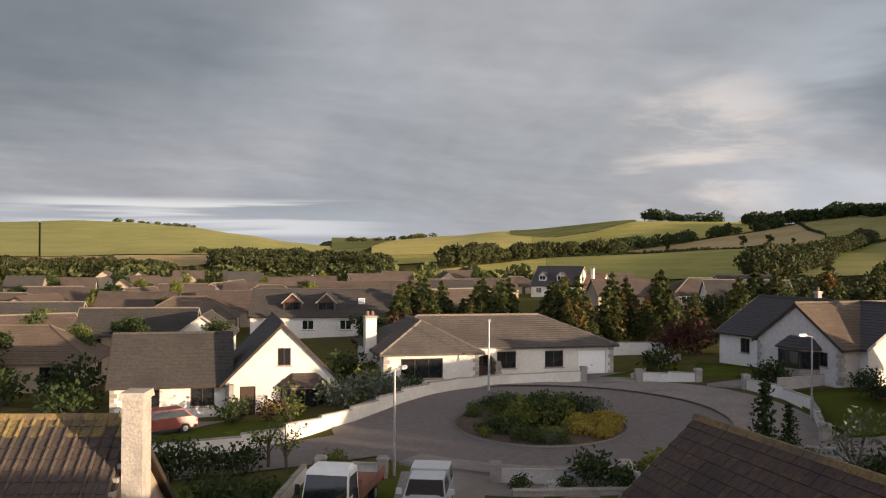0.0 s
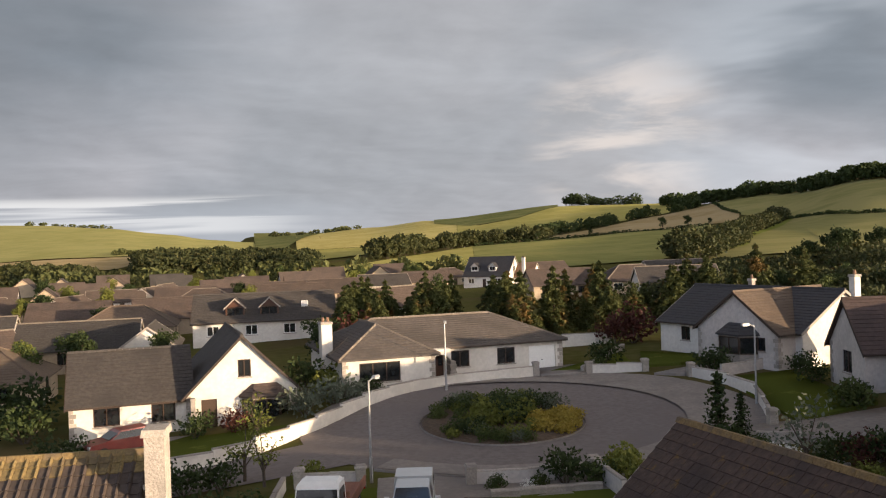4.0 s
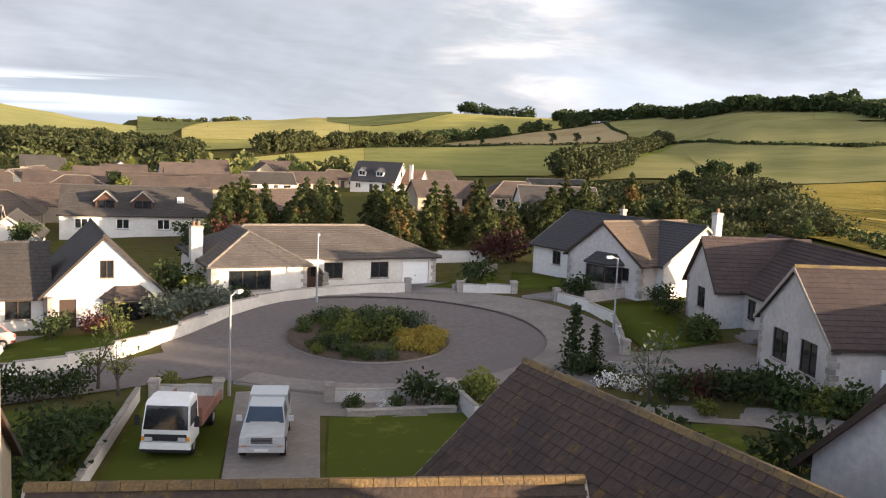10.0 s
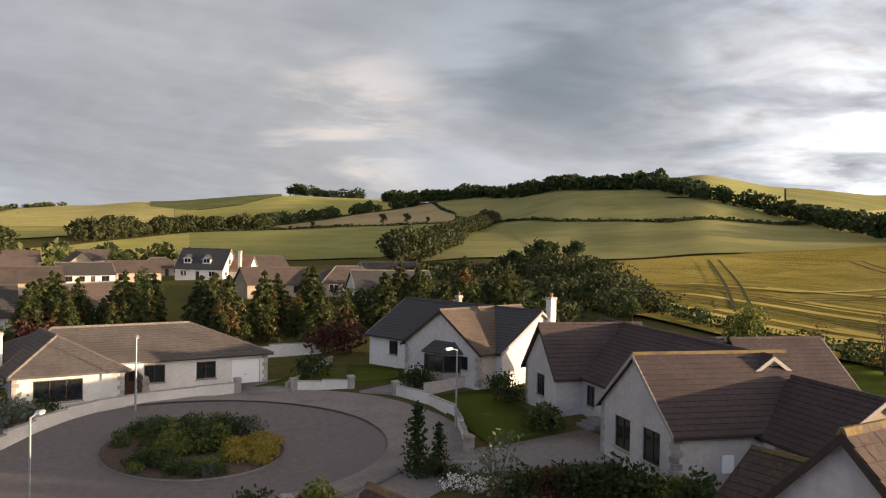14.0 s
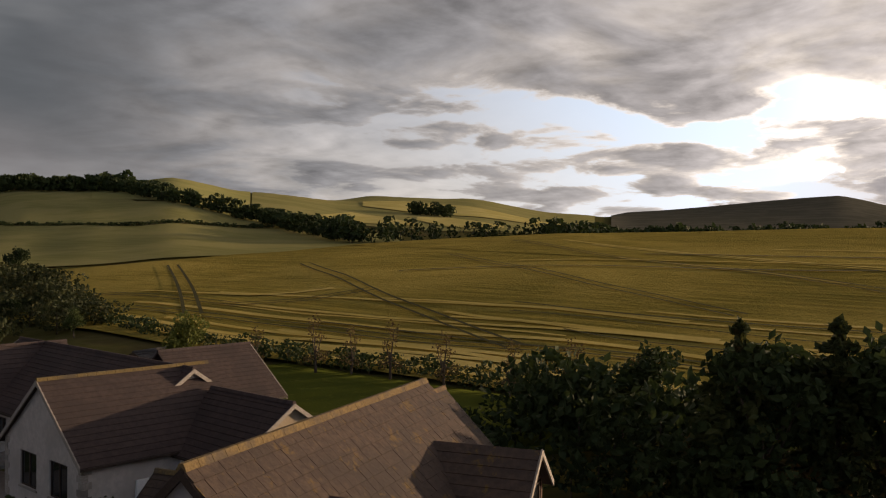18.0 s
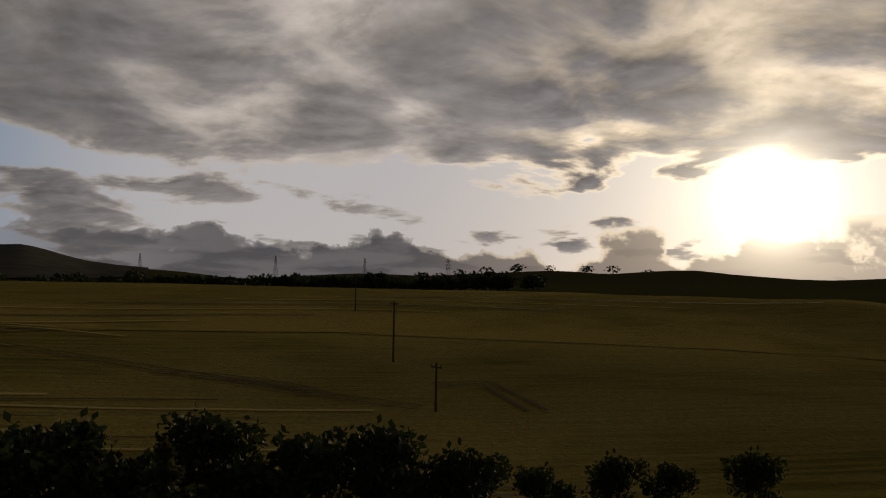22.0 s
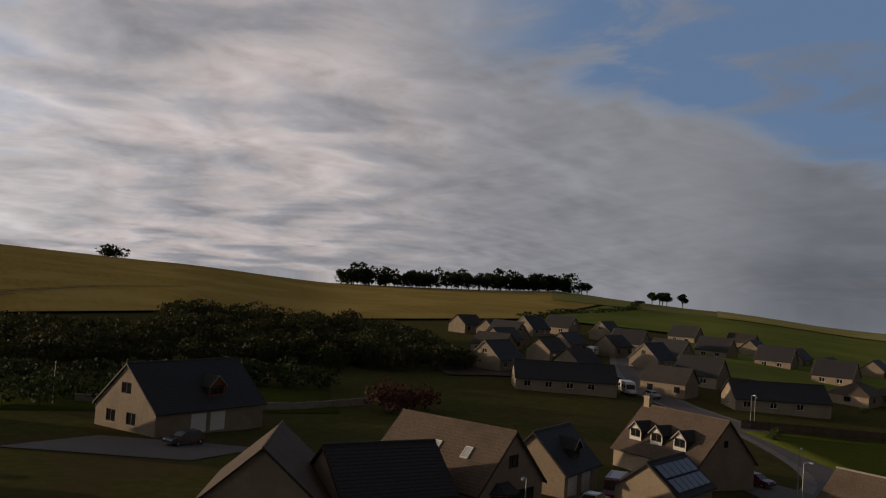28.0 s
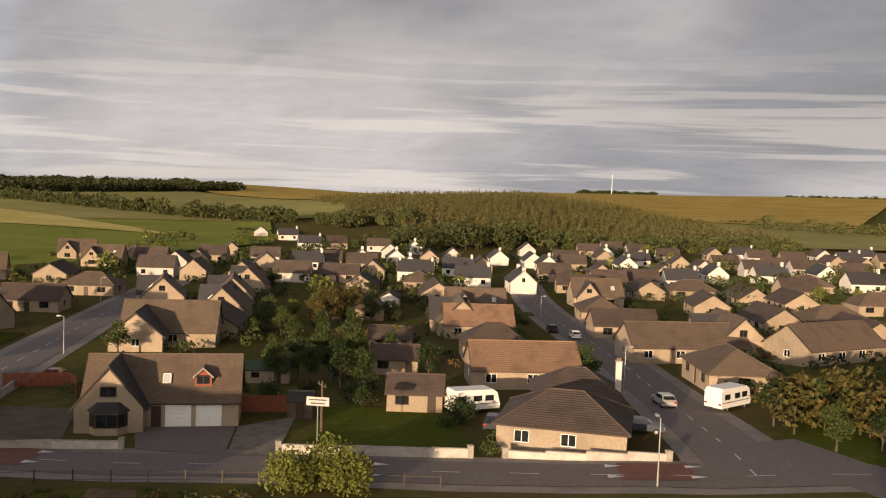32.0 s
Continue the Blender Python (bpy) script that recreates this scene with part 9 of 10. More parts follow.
wood("hedge", along(((-190, -330), (-330, -440), (-430, -560)), 5, 3, 19), 2.5, 2.4, LEAF_DARK, "hedge between barley and grass", 40, 0.6, category="hedge")
wood("wood", fill(((-405, 45), (-425, 112), (-470, 120), (-455, 45)), 70, 21), 10, 4.8, LEAF_WOOD_HAZY, "broad-leaved trees at the edge of the village", 190, 0.75)
wood("wood", fill(((-428, 112), (-415, 250), (-470, 260), (-480, 120)), 110, 24), 7, 4.2, LEAF_WOOD_HAZY, "trees below the plantation", 170, 0.75)
wood("wood", fill(((-540, 14), (-545, 70), (-620, 80), (-620, 14)), 70, 22), 7.5, 4.2, LEAF_WOOD_HAZY, "trees at the foot of the plantation", 170, 0.8)
wood("hedge", along((polar(505, 271), polar(520, 268.5), polar(530, 266.5)), 4, 3, 27), 2.2, 1.8, LEAF_DARK, "dark hedge across the grass", 50, 0.5, category="hedge")
wood("plantation", along((polar(1480, 242), polar(1500, 254), polar(1560, 260), polar(1640, 265.3)), 2.2, 170, 24), 12, 9, LEAF_DARK, "long dark plantation on the skyline", 46, 3.2)
wood("plantation", belt(((247.5, 1300, 1480), (250, 1180, 1500), (253, 1140, 1500), (257, 1180, 1500), (262, 1330, 1560), (266.6, 1460, 1620)), 10.0, 48), 11, 7, LEAF_HILL, "broad plantation over the long hill", 70, 1.8)
wood("plantation", along((polar(2100, 288), polar(2120, 292.5)), 6, 20, 25), 7, 9, LEAF_DARK, "dark wood on the skyline", 60, 3.5)
wood("tree_line", along(((-620, 330), (-560, 400), (-480, 420)), 6, 20, 26), 9, 5, LEAF_WOOD_HAZY, "trees beyond the village", 80, 1.1)
# gardens of the village
scatter("big_bush", [(-66.8, -3.6), (-67.6, -0.8), (-66.2, 0.9)], 0.85, 1.1)
scatter("autumn", [(-170, 4), (-176, 9)], 0.85, 1.1)
scatter("cypress", [(-55.9, -26.3)], 1.5, 1.5)
scatter("twiggy", [(-56.8, -25.4)], 1.1, 1.1)
scatter("bush_dark", [(-75.0, -36.6), (-75.4, -34.2)], 1.5, 1.9)
scatter("broad_dark", [(-108.5, -1.2), (-110.5, 1.6), (-106.5, 2.4), (-112.5, -2.6)], 0.62, 0.8, "garden trees")
scatter("autumn", [(-159, 3.4), (-161, 5.5), (-157, 1.0)], 1.0, 1.2, "garden trees")
scatter("broad", [(-150, -5), (-146, -9.5), (-153, -9), (-128, -3), (-131, 1.5), (-122, -6)], 0.45, 0.62, "garden trees")
scatter("bush_dark", [(-101, -6), (-103, -1.5), (-100, 3.5), (-104, 5.5), (-118, -4), (-124, 3), (-127, 8), (-92, 14.2), (-88.5, 13.8), (-97.5, 4.4)], 1.0, 1.6)
scatter("broad", [(-126, 1), (-121, 5), (-116, 2), (-148, -3), (-154, -7), (-165, 6), (-180, 2), (-172, 12), (-143, 6), (-107, 5)], 0.55, 0.85, "garden trees")
for i in range(9):
    plant("broad_dark" if i % 3 == 0 else "broad", -82 + i * 2.4 + rng.uniform(-1, 1), 44 + (i % 5) * 3.2 + rng.uniform(-1, 1), rng.uniform(0.48, 0.62), rng.uniform(0, 360), group="row of young trees")
wood("tree_row", fill(((-83, 43), (-62, 45), (-66, 62), (-90, 60)), 46, 71), 4.6, 2.2, LEAF_AUTUMN, "dense row of young trees beside the street", 120, 0.34)
scatter("sapling", [(-155, -112), (-156, -98), (-154.5, -88), (-151.5, -80), (-149, -72.5), (-145, -64), (-140, -56)], 0.85, 1.1, "young trees round the green")
def off_street(x, y):
    return abs(y - (36 - 0.13 * (x + 64))) > 7 and abs(y + 39) > 7


for i in range(70):
    x, y = rng.uniform(-230, -98), rng.uniform(-34, 140)
    if off_street(x, y):
        plant(("bush", "bush_dark", "light", "broad", "bush_light", "broad_dark")[i % 6], x, y, rng.uniform(0.4, 0.75) if i % 6 in (2, 3, 5) else rng.uniform(0.9, 1.8), rng.uniform(0, 360), group="garden shrubs of the village")
# clipped and overgrown hedges round the house plots
plots = random.Random(81)
for leaf, seed in ((LEAF_WOOD_HAZY, 82), (LEAF_MID, 83)):
    hedge_at = []
    for x, y, rot, kit in (STREET_WEST + STREET_RIGHT + STREET_GREEN + STREET_ROWS)[seed % 2::2]:
        if not (-330 < x < -90 and -130 < y < 170):
            continue
        c, s = math.cos(radians(rot)), math.sin(radians(rot))
        for a, b in (((-8.5, 7.5), (8.5, 7.5)), ((8.5, 7.5), (8.5, -7)), ((-8.5, 7.5), (-8.5, 0))):
            for k in range(13):
                if plots.random() < 0.72:
                    u, v = a[0] + (b[0] - a[0]) * k / 13 + plots.uniform(-.4, .4), a[1] + (b[1] - a[1]) * k / 13 + plots.uniform(-.4, .4)
                    q = (x + u * c - v * s, y + u * s + v * c)
                    if off_street(*q):
                        hedge_at.append(q)
    wood("hedge", hedge_at, 1.7, 1.0, leaf, "garden hedges round the village plots", 22, 0.34, category="hedge", seed=seed)
for leaf, seed in ((LEAF_DARK, 45), (LEAF_MID, 46), (LEAF_DRY, 47)):
    rng2 = random.Random(seed)
    spots = [(rng2.uniform(-215, -98), rng2.uniform(-32, 130)) for _ in range(80)]
    wood("garden_greenery", [q for q in spots if off_street(*q)], 1.6, 1.3, leaf, "low shrubs and hedges in the village gardens", 60, 0.26, category="shrubs", seed=seed)
for leaf, seed in ((LEAF_WOOD_HAZY, 41), (LEAF_MID, 42), (LEAF_LIGHT, 43)):
    rng2 = random.Random(seed)
    spots = [(rng2.uniform(-470, -200), rng2.uniform(-70, 260)) for _ in range(90)]
    wood("garden_greenery", [q for q in spots if off_street(*q)], 4.2, 2.4, leaf, "garden trees and shrubs among the far houses", 90, 0.5, category="shrubs", seed=seed)
for i in range(34):
    x, y = rng.uniform(-260, -150), rng.uniform(-140, -50)
    plant(("bush", "bush_dark", "sapling")[i % 3], x, y, rng.uniform(0.8, 1.4), rng.uniform(0, 360), group="garden shrubs of the village")
for leaf, seed in ((LEAF_DRY, 91), (LEAF_MID, 92)):
    wood("rough_grass", fill(((-68.5, -33), (-58, -33), (-57, -19.2), (-68.4, -19.2)), 70, seed) + fill(((-68, -14.6), (-59, -13.4), (-55, -6), (-67, -6.5)), 50, seed), 0.3, 0.5, leaf, "tussocks of rough grass and weeds inside the fence", 36, 0.12, category="grass", seed=seed)
scatter("bush_dark", [(-62 - i * 1.6, -38.6 + (i % 2) * 0.7) for i in range(7)], 0.35, 0.5, "clipped bushes along the wall")
scatter("bush", [(-40, -68.5), (-72, -66.5), (-74, -68), (-108, -110), (-112, -113), (-98, -60), (-47, -51), (-45.5, -50), (-76, 14), (-79, 15.5), (-87, 12)], 0.7, 1.1)


# ---- street furniture ----
def street_lamp(x, y, h, turn, label="grey steel street lamp with a short arm"):
    r = thing("street_lamp", x, y, turn, None, label, "street lamp", "street lamps")
    m = Mesh()
    m.rod(STEEL, (0, 0, -0.3), (0, 0, 1.2), 0.085, 0.085, 8)
    m.rod(STEEL, (0, 0, 1.2), (0, 0, h), 0.06, 0.045, 8)
    part("pole", m, r)
    m = Mesh()
    m.rod(STEEL, (0, 0, h - 0.05), (0.5, 0, h + 0.08), 0.035, 0.03, 6)
    part("arm", m, r)
    m = Mesh()
    m.hull(STEEL, [(0.42, -0.12, h + 0.02), (1.0, -0.10, h + 0.05), (1.0, 0.10, h + 0.05), (0.42, 0.12, h + 0.02)], [(0.5, -0.08, h + 0.16), (0.95, -0.06, h + 0.16), (0.95, 0.06, h + 0.16), (0.5, 0.08, h + 0.16)])
    head = part("lamp_head", m, r)
    m = Mesh()
    m.box(LAMP_LENS, 0.55, 0.93, -0.08, 0.08, h - 0.02, h + 0.04)
    part("lens", m, head)


for x, y, turn in ((-2.2, 42.0, 60), (3.2, 62.6, 270), (21.3, 52.4, 200), (-24.5, 47.0, 270), (-36.0, 60.0, 270), (-30.1, -56.8, 40), (-72.4, -70.9, 120), (-92.0, -42.6, 90), (-112.7, -118.8, 60), (-72.4, -28.0, 180), (-131.2, -34.8, 270), (-104.0, 37.2, 90), (-63.6, 24.5, 180), (-64.7, 46.0, 200), (-159.0, 3.0, 90), (13.0, -97.0, 90), (-2.2, -127.0, 90), (-81.1, -79.6, 60), (-114, -121, 90), (-175, 46.5, 90), (-196, -42.5, 90), (-86, -58, 0)):
    street_lamp(x, y, 4.85 if y > 40 and x > -40 else 5.4, turn)


def utility_pole(x, y, h=8.0):
    r = thing("utility_pole", x, y, 20, None, "weathered timber electricity pole with a crossarm", "pole", "electricity poles")
    m = Mesh()
    m.rod(TIMBER, (0, 0, -0.5), (0, 0, h), 0.15, 0.10, 8)
    part("pole", m, r)
    m = Mesh()
    m.box(TIMBER, -0.9, 0.9, -0.06, 0.06, h - 0.5, h - 0.36)
    arm = part("crossarm", m, r)
    for k in (-0.8, 0.0, 0.8):
        m = Mesh()
        m.rod(DARK_STEEL, (k, 0, h - 0.36), (k, 0, h - 0.12), 0.05, 0.03, 6)
        part("insulator", m, arm)


for x, y in ((118, -20), (91, -19.5), (197, -25.5), (-85.6, -0.6)):
    utility_pole(x, y, 8.0 if x > 100 else 5.0)


def pylon(x, y, h):
    r = thing("pylon", x, y, 30, None, "tall lattice electricity pylon on the skyline", "pylon", "pylons")
    w = h * 0.09
    for sx in (-1, 1):
        for sy in (-1, 1):
            m = Mesh()
            m.rod(DARK_STEEL, (sx * w, sy * w, -1), (sx * w * 0.15, sy * w * 0.15, h), h * 0.008, h * 0.005, 4)
            part("leg", m, r)
    for i in range(7):
        z0, z1 = h * i / 7, h * (i + 1) / 7
        a, b = w * (1 - 0.85 * i / 7), w * (1 - 0.85 * (i + 1) / 7)
        m = Mesh()
        for sx in (-1, 1):
            m.rod(DARK_STEEL, (sx * a, -a, z0), (sx * b, b, z1), h * 0.004, sides=4)
            m.rod(DARK_STEEL, (-a, sx * a, z0), (b, sx * b, z1), h * 0.004, sides=4)
        part("bracing", m, r)
    for k in (0.66, 0.78, 0.9):
        m = Mesh()
        m.rod(DARK_STEEL, (-h * 0.15, 0, h * k), (h * 0.15, 0, h * k), h * 0.006, sides=4)
        part("crossarm", m, r)


for az, dist, h in ((103.2, 760, 24), (140.2, 900, 42), (154.6, 860, 26), (167.7, 640, 12), (98.0, 1200, 26), (84.5, 2000, 40), (92.5, 1500, 34)):
    pylon(dist * math.sin(radians(az)), dist * math.cos(radians(az)), h)


def mast(x, y):
    r = thing("radio_mast", x, y, 0, None, "thin white mast on the far hill", "mast")
    m = Mesh()
    m.rod(FRAME_WHITE, (0, 0, -1), (0, 0, 44), 0.9, 0.4, 6)
    part("column", m, r)


mast(-1900, 690)


# ---- vehicles ----
def wheels(root, base, track, front, rear, radius=0.33, width=0.2):
    for x in (front, rear):
        for s in (-1, 1):
            m = Mesh()
            m.rod(RUBBER, (x, s * (track - width / 2), radius), (x, s * (track + width / 2), radius), radius, radius, 16)
            w = part("wheel", m, root)
            m = Mesh()
            m.rod(STEEL, (x, s * (track + width / 2 - 0.02), radius), (x, s * (track + width / 2 + 0.015), radius), radius * 0.6, radius * 0.5, 10)
            part("rim", m, w)


def profile(mesh, mat, outline, y0, y1, tuck=0.0):
    """A body drawn as a side outline (x, z) between two sides; tuck draws the upper points inwards."""
    zmax, zmin = max(p[1] for p in outline), min(p[1] for p in outline)
    k = lambda z: tuck * max(0.0, (z - zmin) / (zmax - zmin))
    a = [(x, y0 + k(z), z) for x, z in outline]
    b = [(x, y1 - k(z), z) for x, z in outline]
    n, at = len(a), len(mesh.v)
    mesh.v += a + b
    s = mesh.slot(mat)
    mesh.f += [tuple(range(at, at + n)), tuple(range(at + 2 * n - 1, at + n - 1, -1))]
    mesh.m += [s, s]
    for i in range(n):
        j = (i + 1) % n
        mesh.f.append((at + i, at + n + i, at + n + j, at + j))
        mesh.m.append(s)


def lights(root, x, y, z, mat, name, sx=0.05, sy=0.17, sz=0.09):
    for s in (-1, 1):
        m = Mesh()
        m.box(mat, x - sx, x + sx, s * y - sy, s * y + sy, z - sz, z + sz, 0.01)
        part(name, m, root)


def car(x, y, rot, paint, label, length=4.1, van=False, z=None):
    r = thing("car", x, y, rot, (land(x, y) + 0.08) if z is None else z, label, "car")
    h = length / 2
    m = Mesh()
    profile(m, paint, [(-h, 0.35), (h, 0.35), (h + 0.02, 0.62), (h - 0.12, 0.82), (h - 1.05, 0.95), (-h + 0.25, 0.98), (-h, 0.85)], -0.84, 0.84, 0.06)
    part("body", m, r)
    m = Mesh()
    roof = [(h - 1.15, 0.93), (h - 1.85, 1.42), (-h + 0.75, 1.46), (-h + 0.2, 0.96)] if not van else [(h - 0.9, 0.93), (h - 1.5, 1.5), (-h + 0.1, 1.55), (-h + 0.05, 0.96)]
    profile(m, paint, [roof[0], roof[1], roof[2], roof[3]], -0.78, 0.78, 0.16)
    cabin = part("cabin", m, r)
    for s in (-1, 1):
        m = Mesh()
        y = s * 0.785
        ins = s * 0.12
        a, b, c, d = roof
        m.face(GLASS, *[(p[0] + dx, y - (ins if p[1] > 1.2 else 0) + s * 0.012, p[1] + dz) for p, dx, dz in ((a, -0.18, 0.05), (b, -0.02, -0.07), (c, 0.05, -0.07), (d, 0.2, 0.05))])
        part("side_window", m, cabin)
    m = Mesh()
    a, b = roof[0], roof[1]
    m.face(GLASS, (a[0] + 0.012, -0.70, a[1] + 0.06), (a[0] + 0.012, 0.70, a[1] + 0.06), (b[0] + 0.05, 0.58, b[1] - 0.05), (b[0] + 0.05, -0.58, b[1] - 0.05))
    part("windscreen", m, cabin)
    m = Mesh()
    a, b = roof[3], roof[2]
    m.face(GLASS, (a[0] - 0.012, 0.70, a[1] + 0.06), (a[0] - 0.012, -0.70, a[1] + 0.06), (b[0] - 0.05, -0.58, b[1] - 0.06), (b[0] - 0.05, 0.58, b[1] - 0.06))
    part("rear_window", m, cabin)
    wheels(r, 0, 0.76, h - 0.8, -h + 0.75, 0.31)
    lights(r, h - 0.03, 0.62, 0.68, LAMP_LENS, "headlight")
    lights(r, -h + 0.03, 0.66, 0.75, TAIL_LENS, "tail_light")
    m = Mesh()
    m.box(DARK_STEEL, h - 0.02, h + 0.05, -0.8, 0.8, 0.34, 0.5, 0.01)
    part("bumper", m, r)
    return r


def pickup(x, y, rot):
    r = thing("pickup", x, y, rot, land(x, y) + 0.07, "silver pickup with a matching load canopy", "pickup")
    m = Mesh()
    profile(m, CAR_SILVER, [(-2.4, 0.5), (2.3, 0.45), (2.42, 0.7), (2.38, 0.98), (1.0, 1.12), (-2.4, 1.12)], -0.86, 0.86, 0.05)
    body = part("body", m, r)
    m = Mesh()
    profile(m, CAR_SILVER, [(1.05, 1.08), (0.42, 1.62), (-0.75, 1.66), (-0.85, 1.08)], -0.80, 0.80, 0.14)
    cab = part("cab", m, r)
    m = Mesh()
    profile(m, CAR_SILVER, [(-0.9, 1.08), (-0.88, 1.72), (-2.3, 1.72), (-2.42, 1.08)], -0.84, 0.84, 0.08)
    part("canopy", m, r, "silver load canopy")
    m = Mesh()
    profile(m, CAR_SILVER, [(1.0, 1.10), (2.30, 0.98), (2.2, 1.05), (1.05, 1.17)], -0.62, 0.62, 0.06)
    part("bonnet", m, r)
    m = Mesh()
    m.face(GLASS, (1.06, -0.74, 1.13), (1.06, 0.74, 1.13), (0.46, 0.64, 1.60), (0.46, -0.64, 1.60))
    part("windscreen", m, cab)
    for s in (-1, 1):
        m = Mesh()
        m.face(GLASS, *[(a, s * (0.80 - 0.14 * (c - 1.08) / 0.58 + 0.012), c) for a, c in ((0.82, 1.14), (0.42, 1.54), (-0.7, 1.57), (-0.72, 1.14))])
        part("side_window", m, cab)
        m = Mesh()
        m.box(CAR_SILVER, 0.75, 0.92, s * 1.0 - 0.12, s * 1.0 + 0.12, 1.15, 1.35, 0.02)
        part("wing_mirror", m, cab)
        m = Mesh()
        m.face(GLASS, *[(a, s * (0.84 - 0.08 * (c - 1.08) / 0.64 + 0.01), c) for a, c in ((-1.0, 1.2), (-1.0, 1.6), (-2.2, 1.6), (-2.25, 1.2))])
        part("canopy_window", m, r)
    wheels(r, 0, 0.76, 1.55, -1.5, 0.36, 0.24)
    lights(r, 2.38, 0.64, 0.84, LAMP_LENS, "headlight", 0.04, 0.17, 0.10)
    lights(r, 2.41, 0.66, 0.58, AMBER_LENS, "indicator", 0.03, 0.10, 0.05)
    m = Mesh()
    for k in range(4):
        m.box(DARK_STEEL, 2.36, 2.43, -0.4, 0.4, 0.74 + k * 0.055, 0.775 + k * 0.055)
    part("grille", m, r)
    m = Mesh()
    m.box(CAR_SILVER, 2.38, 2.52, -0.86, 0.86, 0.42, 0.62, 0.02)
    part("bumper", m, r)
    m = Mesh()
    m.box(FRAME_WHITE, 2.52, 2.535, -0.26, 0.26, 0.46, 0.57)
    part("number_plate", m, r)


def flatbed(x, y, rot):
    r = thing("truck", x, y, rot, land(x, y) + 0.06, "white cab-over truck with a rusty flat bed", "truck")
    m = Mesh()
    profile(m, CAR_WHITE, [(1.0, 0.55), (2.55, 0.5), (2.62, 1.15), (2.30, 2.05), (2.15, 2.14), (1.05, 2.16)], -0.92, 0.92, 0.10)
    cab = part("cab", m, r)
    m = Mesh()
    m.face(GLASS, (2.625, -0.84, 1.16), (2.625, 0.84, 1.16), (2.335, 0.78, 2.01), (2.335, -0.78, 2.01))
    part("windscreen", m, cab)
    for s in (-1, 1):
        m = Mesh()
        m.face(GLASS, *[(a, s * (0.92 - 0.10 * (c - 0.5) / 1.66 + 0.012), c) for a, c in ((1.2, 1.25), (1.2, 1.95), (2.2, 1.95), (2.42, 1.25))])
        part("side_window", m, cab)
        m = Mesh()
        m.box(RUBBER, 2.35, 2.45, s * 1.12 - 0.10, s * 1.12 + 0.10, 1.25, 1.65, 0.02)
        m.rod(RUBBER, (2.35, s * 0.9, 1.5), (2.4, s * 1.1, 1.5), 0.02, sides=5)
        part("wing_mirror", m, cab)
    m = Mesh()
    m.box(RUBBER, 2.56, 2.655, -0.80, 0.80, 0.74, 0.98, 0.02)
    part("grille_band", m, cab)
    m = Mesh()
    profile(m, CAR_WHITE, [(1.02, 2.12), (2.16, 2.11), (1.95, 2.24), (1.2, 2.26)], -0.80, 0.80, 0.12)
    part("roof_cap", m, cab)
    for s in (-0.35, 0.35):
        m = Mesh()
        m.rod(RUBBER, (2.63, s - 0.25, 1.26), (2.50, s + 0.2, 1.55), 0.012, sides=4)
        part("wiper", m, cab)
    m = Mesh()
    m.box(RUBBER, 2.44, 2.68, -0.9, 0.9, 0.30, 0.44, 0.02)
    part("skirt", m, r)
    m = Mesh()
    m.box(CAR_WHITE, 2.5, 2.7, -0.95, 0.95, 0.42, 0.68, 0.03)
    part("bumper", m, r)
    lights(r, 2.66, 0.62, 0.80, LAMP_LENS, "headlight", 0.03, 0.15, 0.08)
    lights(r, 2.64, 0.84, 0.82, AMBER_LENS, "indicator", 0.03, 0.06, 0.07)
    m = Mesh()
    m.box(FRAME_WHITE, 2.70, 2.715, -0.27, 0.27, 0.48, 0.59)
    part("number_plate", m, r)
    m = Mesh()
    m.box(DARK_STEEL, -2.9, 1.0, -0.42, -0.3, 0.55, 0.75)
    m.box(DARK_STEEL, -2.9, 1.0, 0.3, 0.42, 0.55, 0.75)
    part("chassis", m, r)
    m = Mesh()
    m.box(RUST_DECK, -3.0, 0.95, -1.0, 1.0, 0.80, 0.92)
    bed = part("flat_bed", m, r, "rust-red flat truck bed")
    for s in (-1, 1):
        m = Mesh()
        m.box(RUST_DECK, -3.0, 0.95, s * 0.97 - 0.04, s * 0.97 + 0.04, 0.92, 1.22)
        part("side_board", m, bed)
    m = Mesh()
    m.box(RUST_DECK, 0.88, 0.95, -1.0, 1.0, 0.92, 1.55)
    part("headboard", m, bed)
    wheels(r, 0, 0.78, 1.85, -1.8, 0.36, 0.24)
    lights(r, -3.02, 0.8, 0.7, TAIL_LENS, "tail_light")


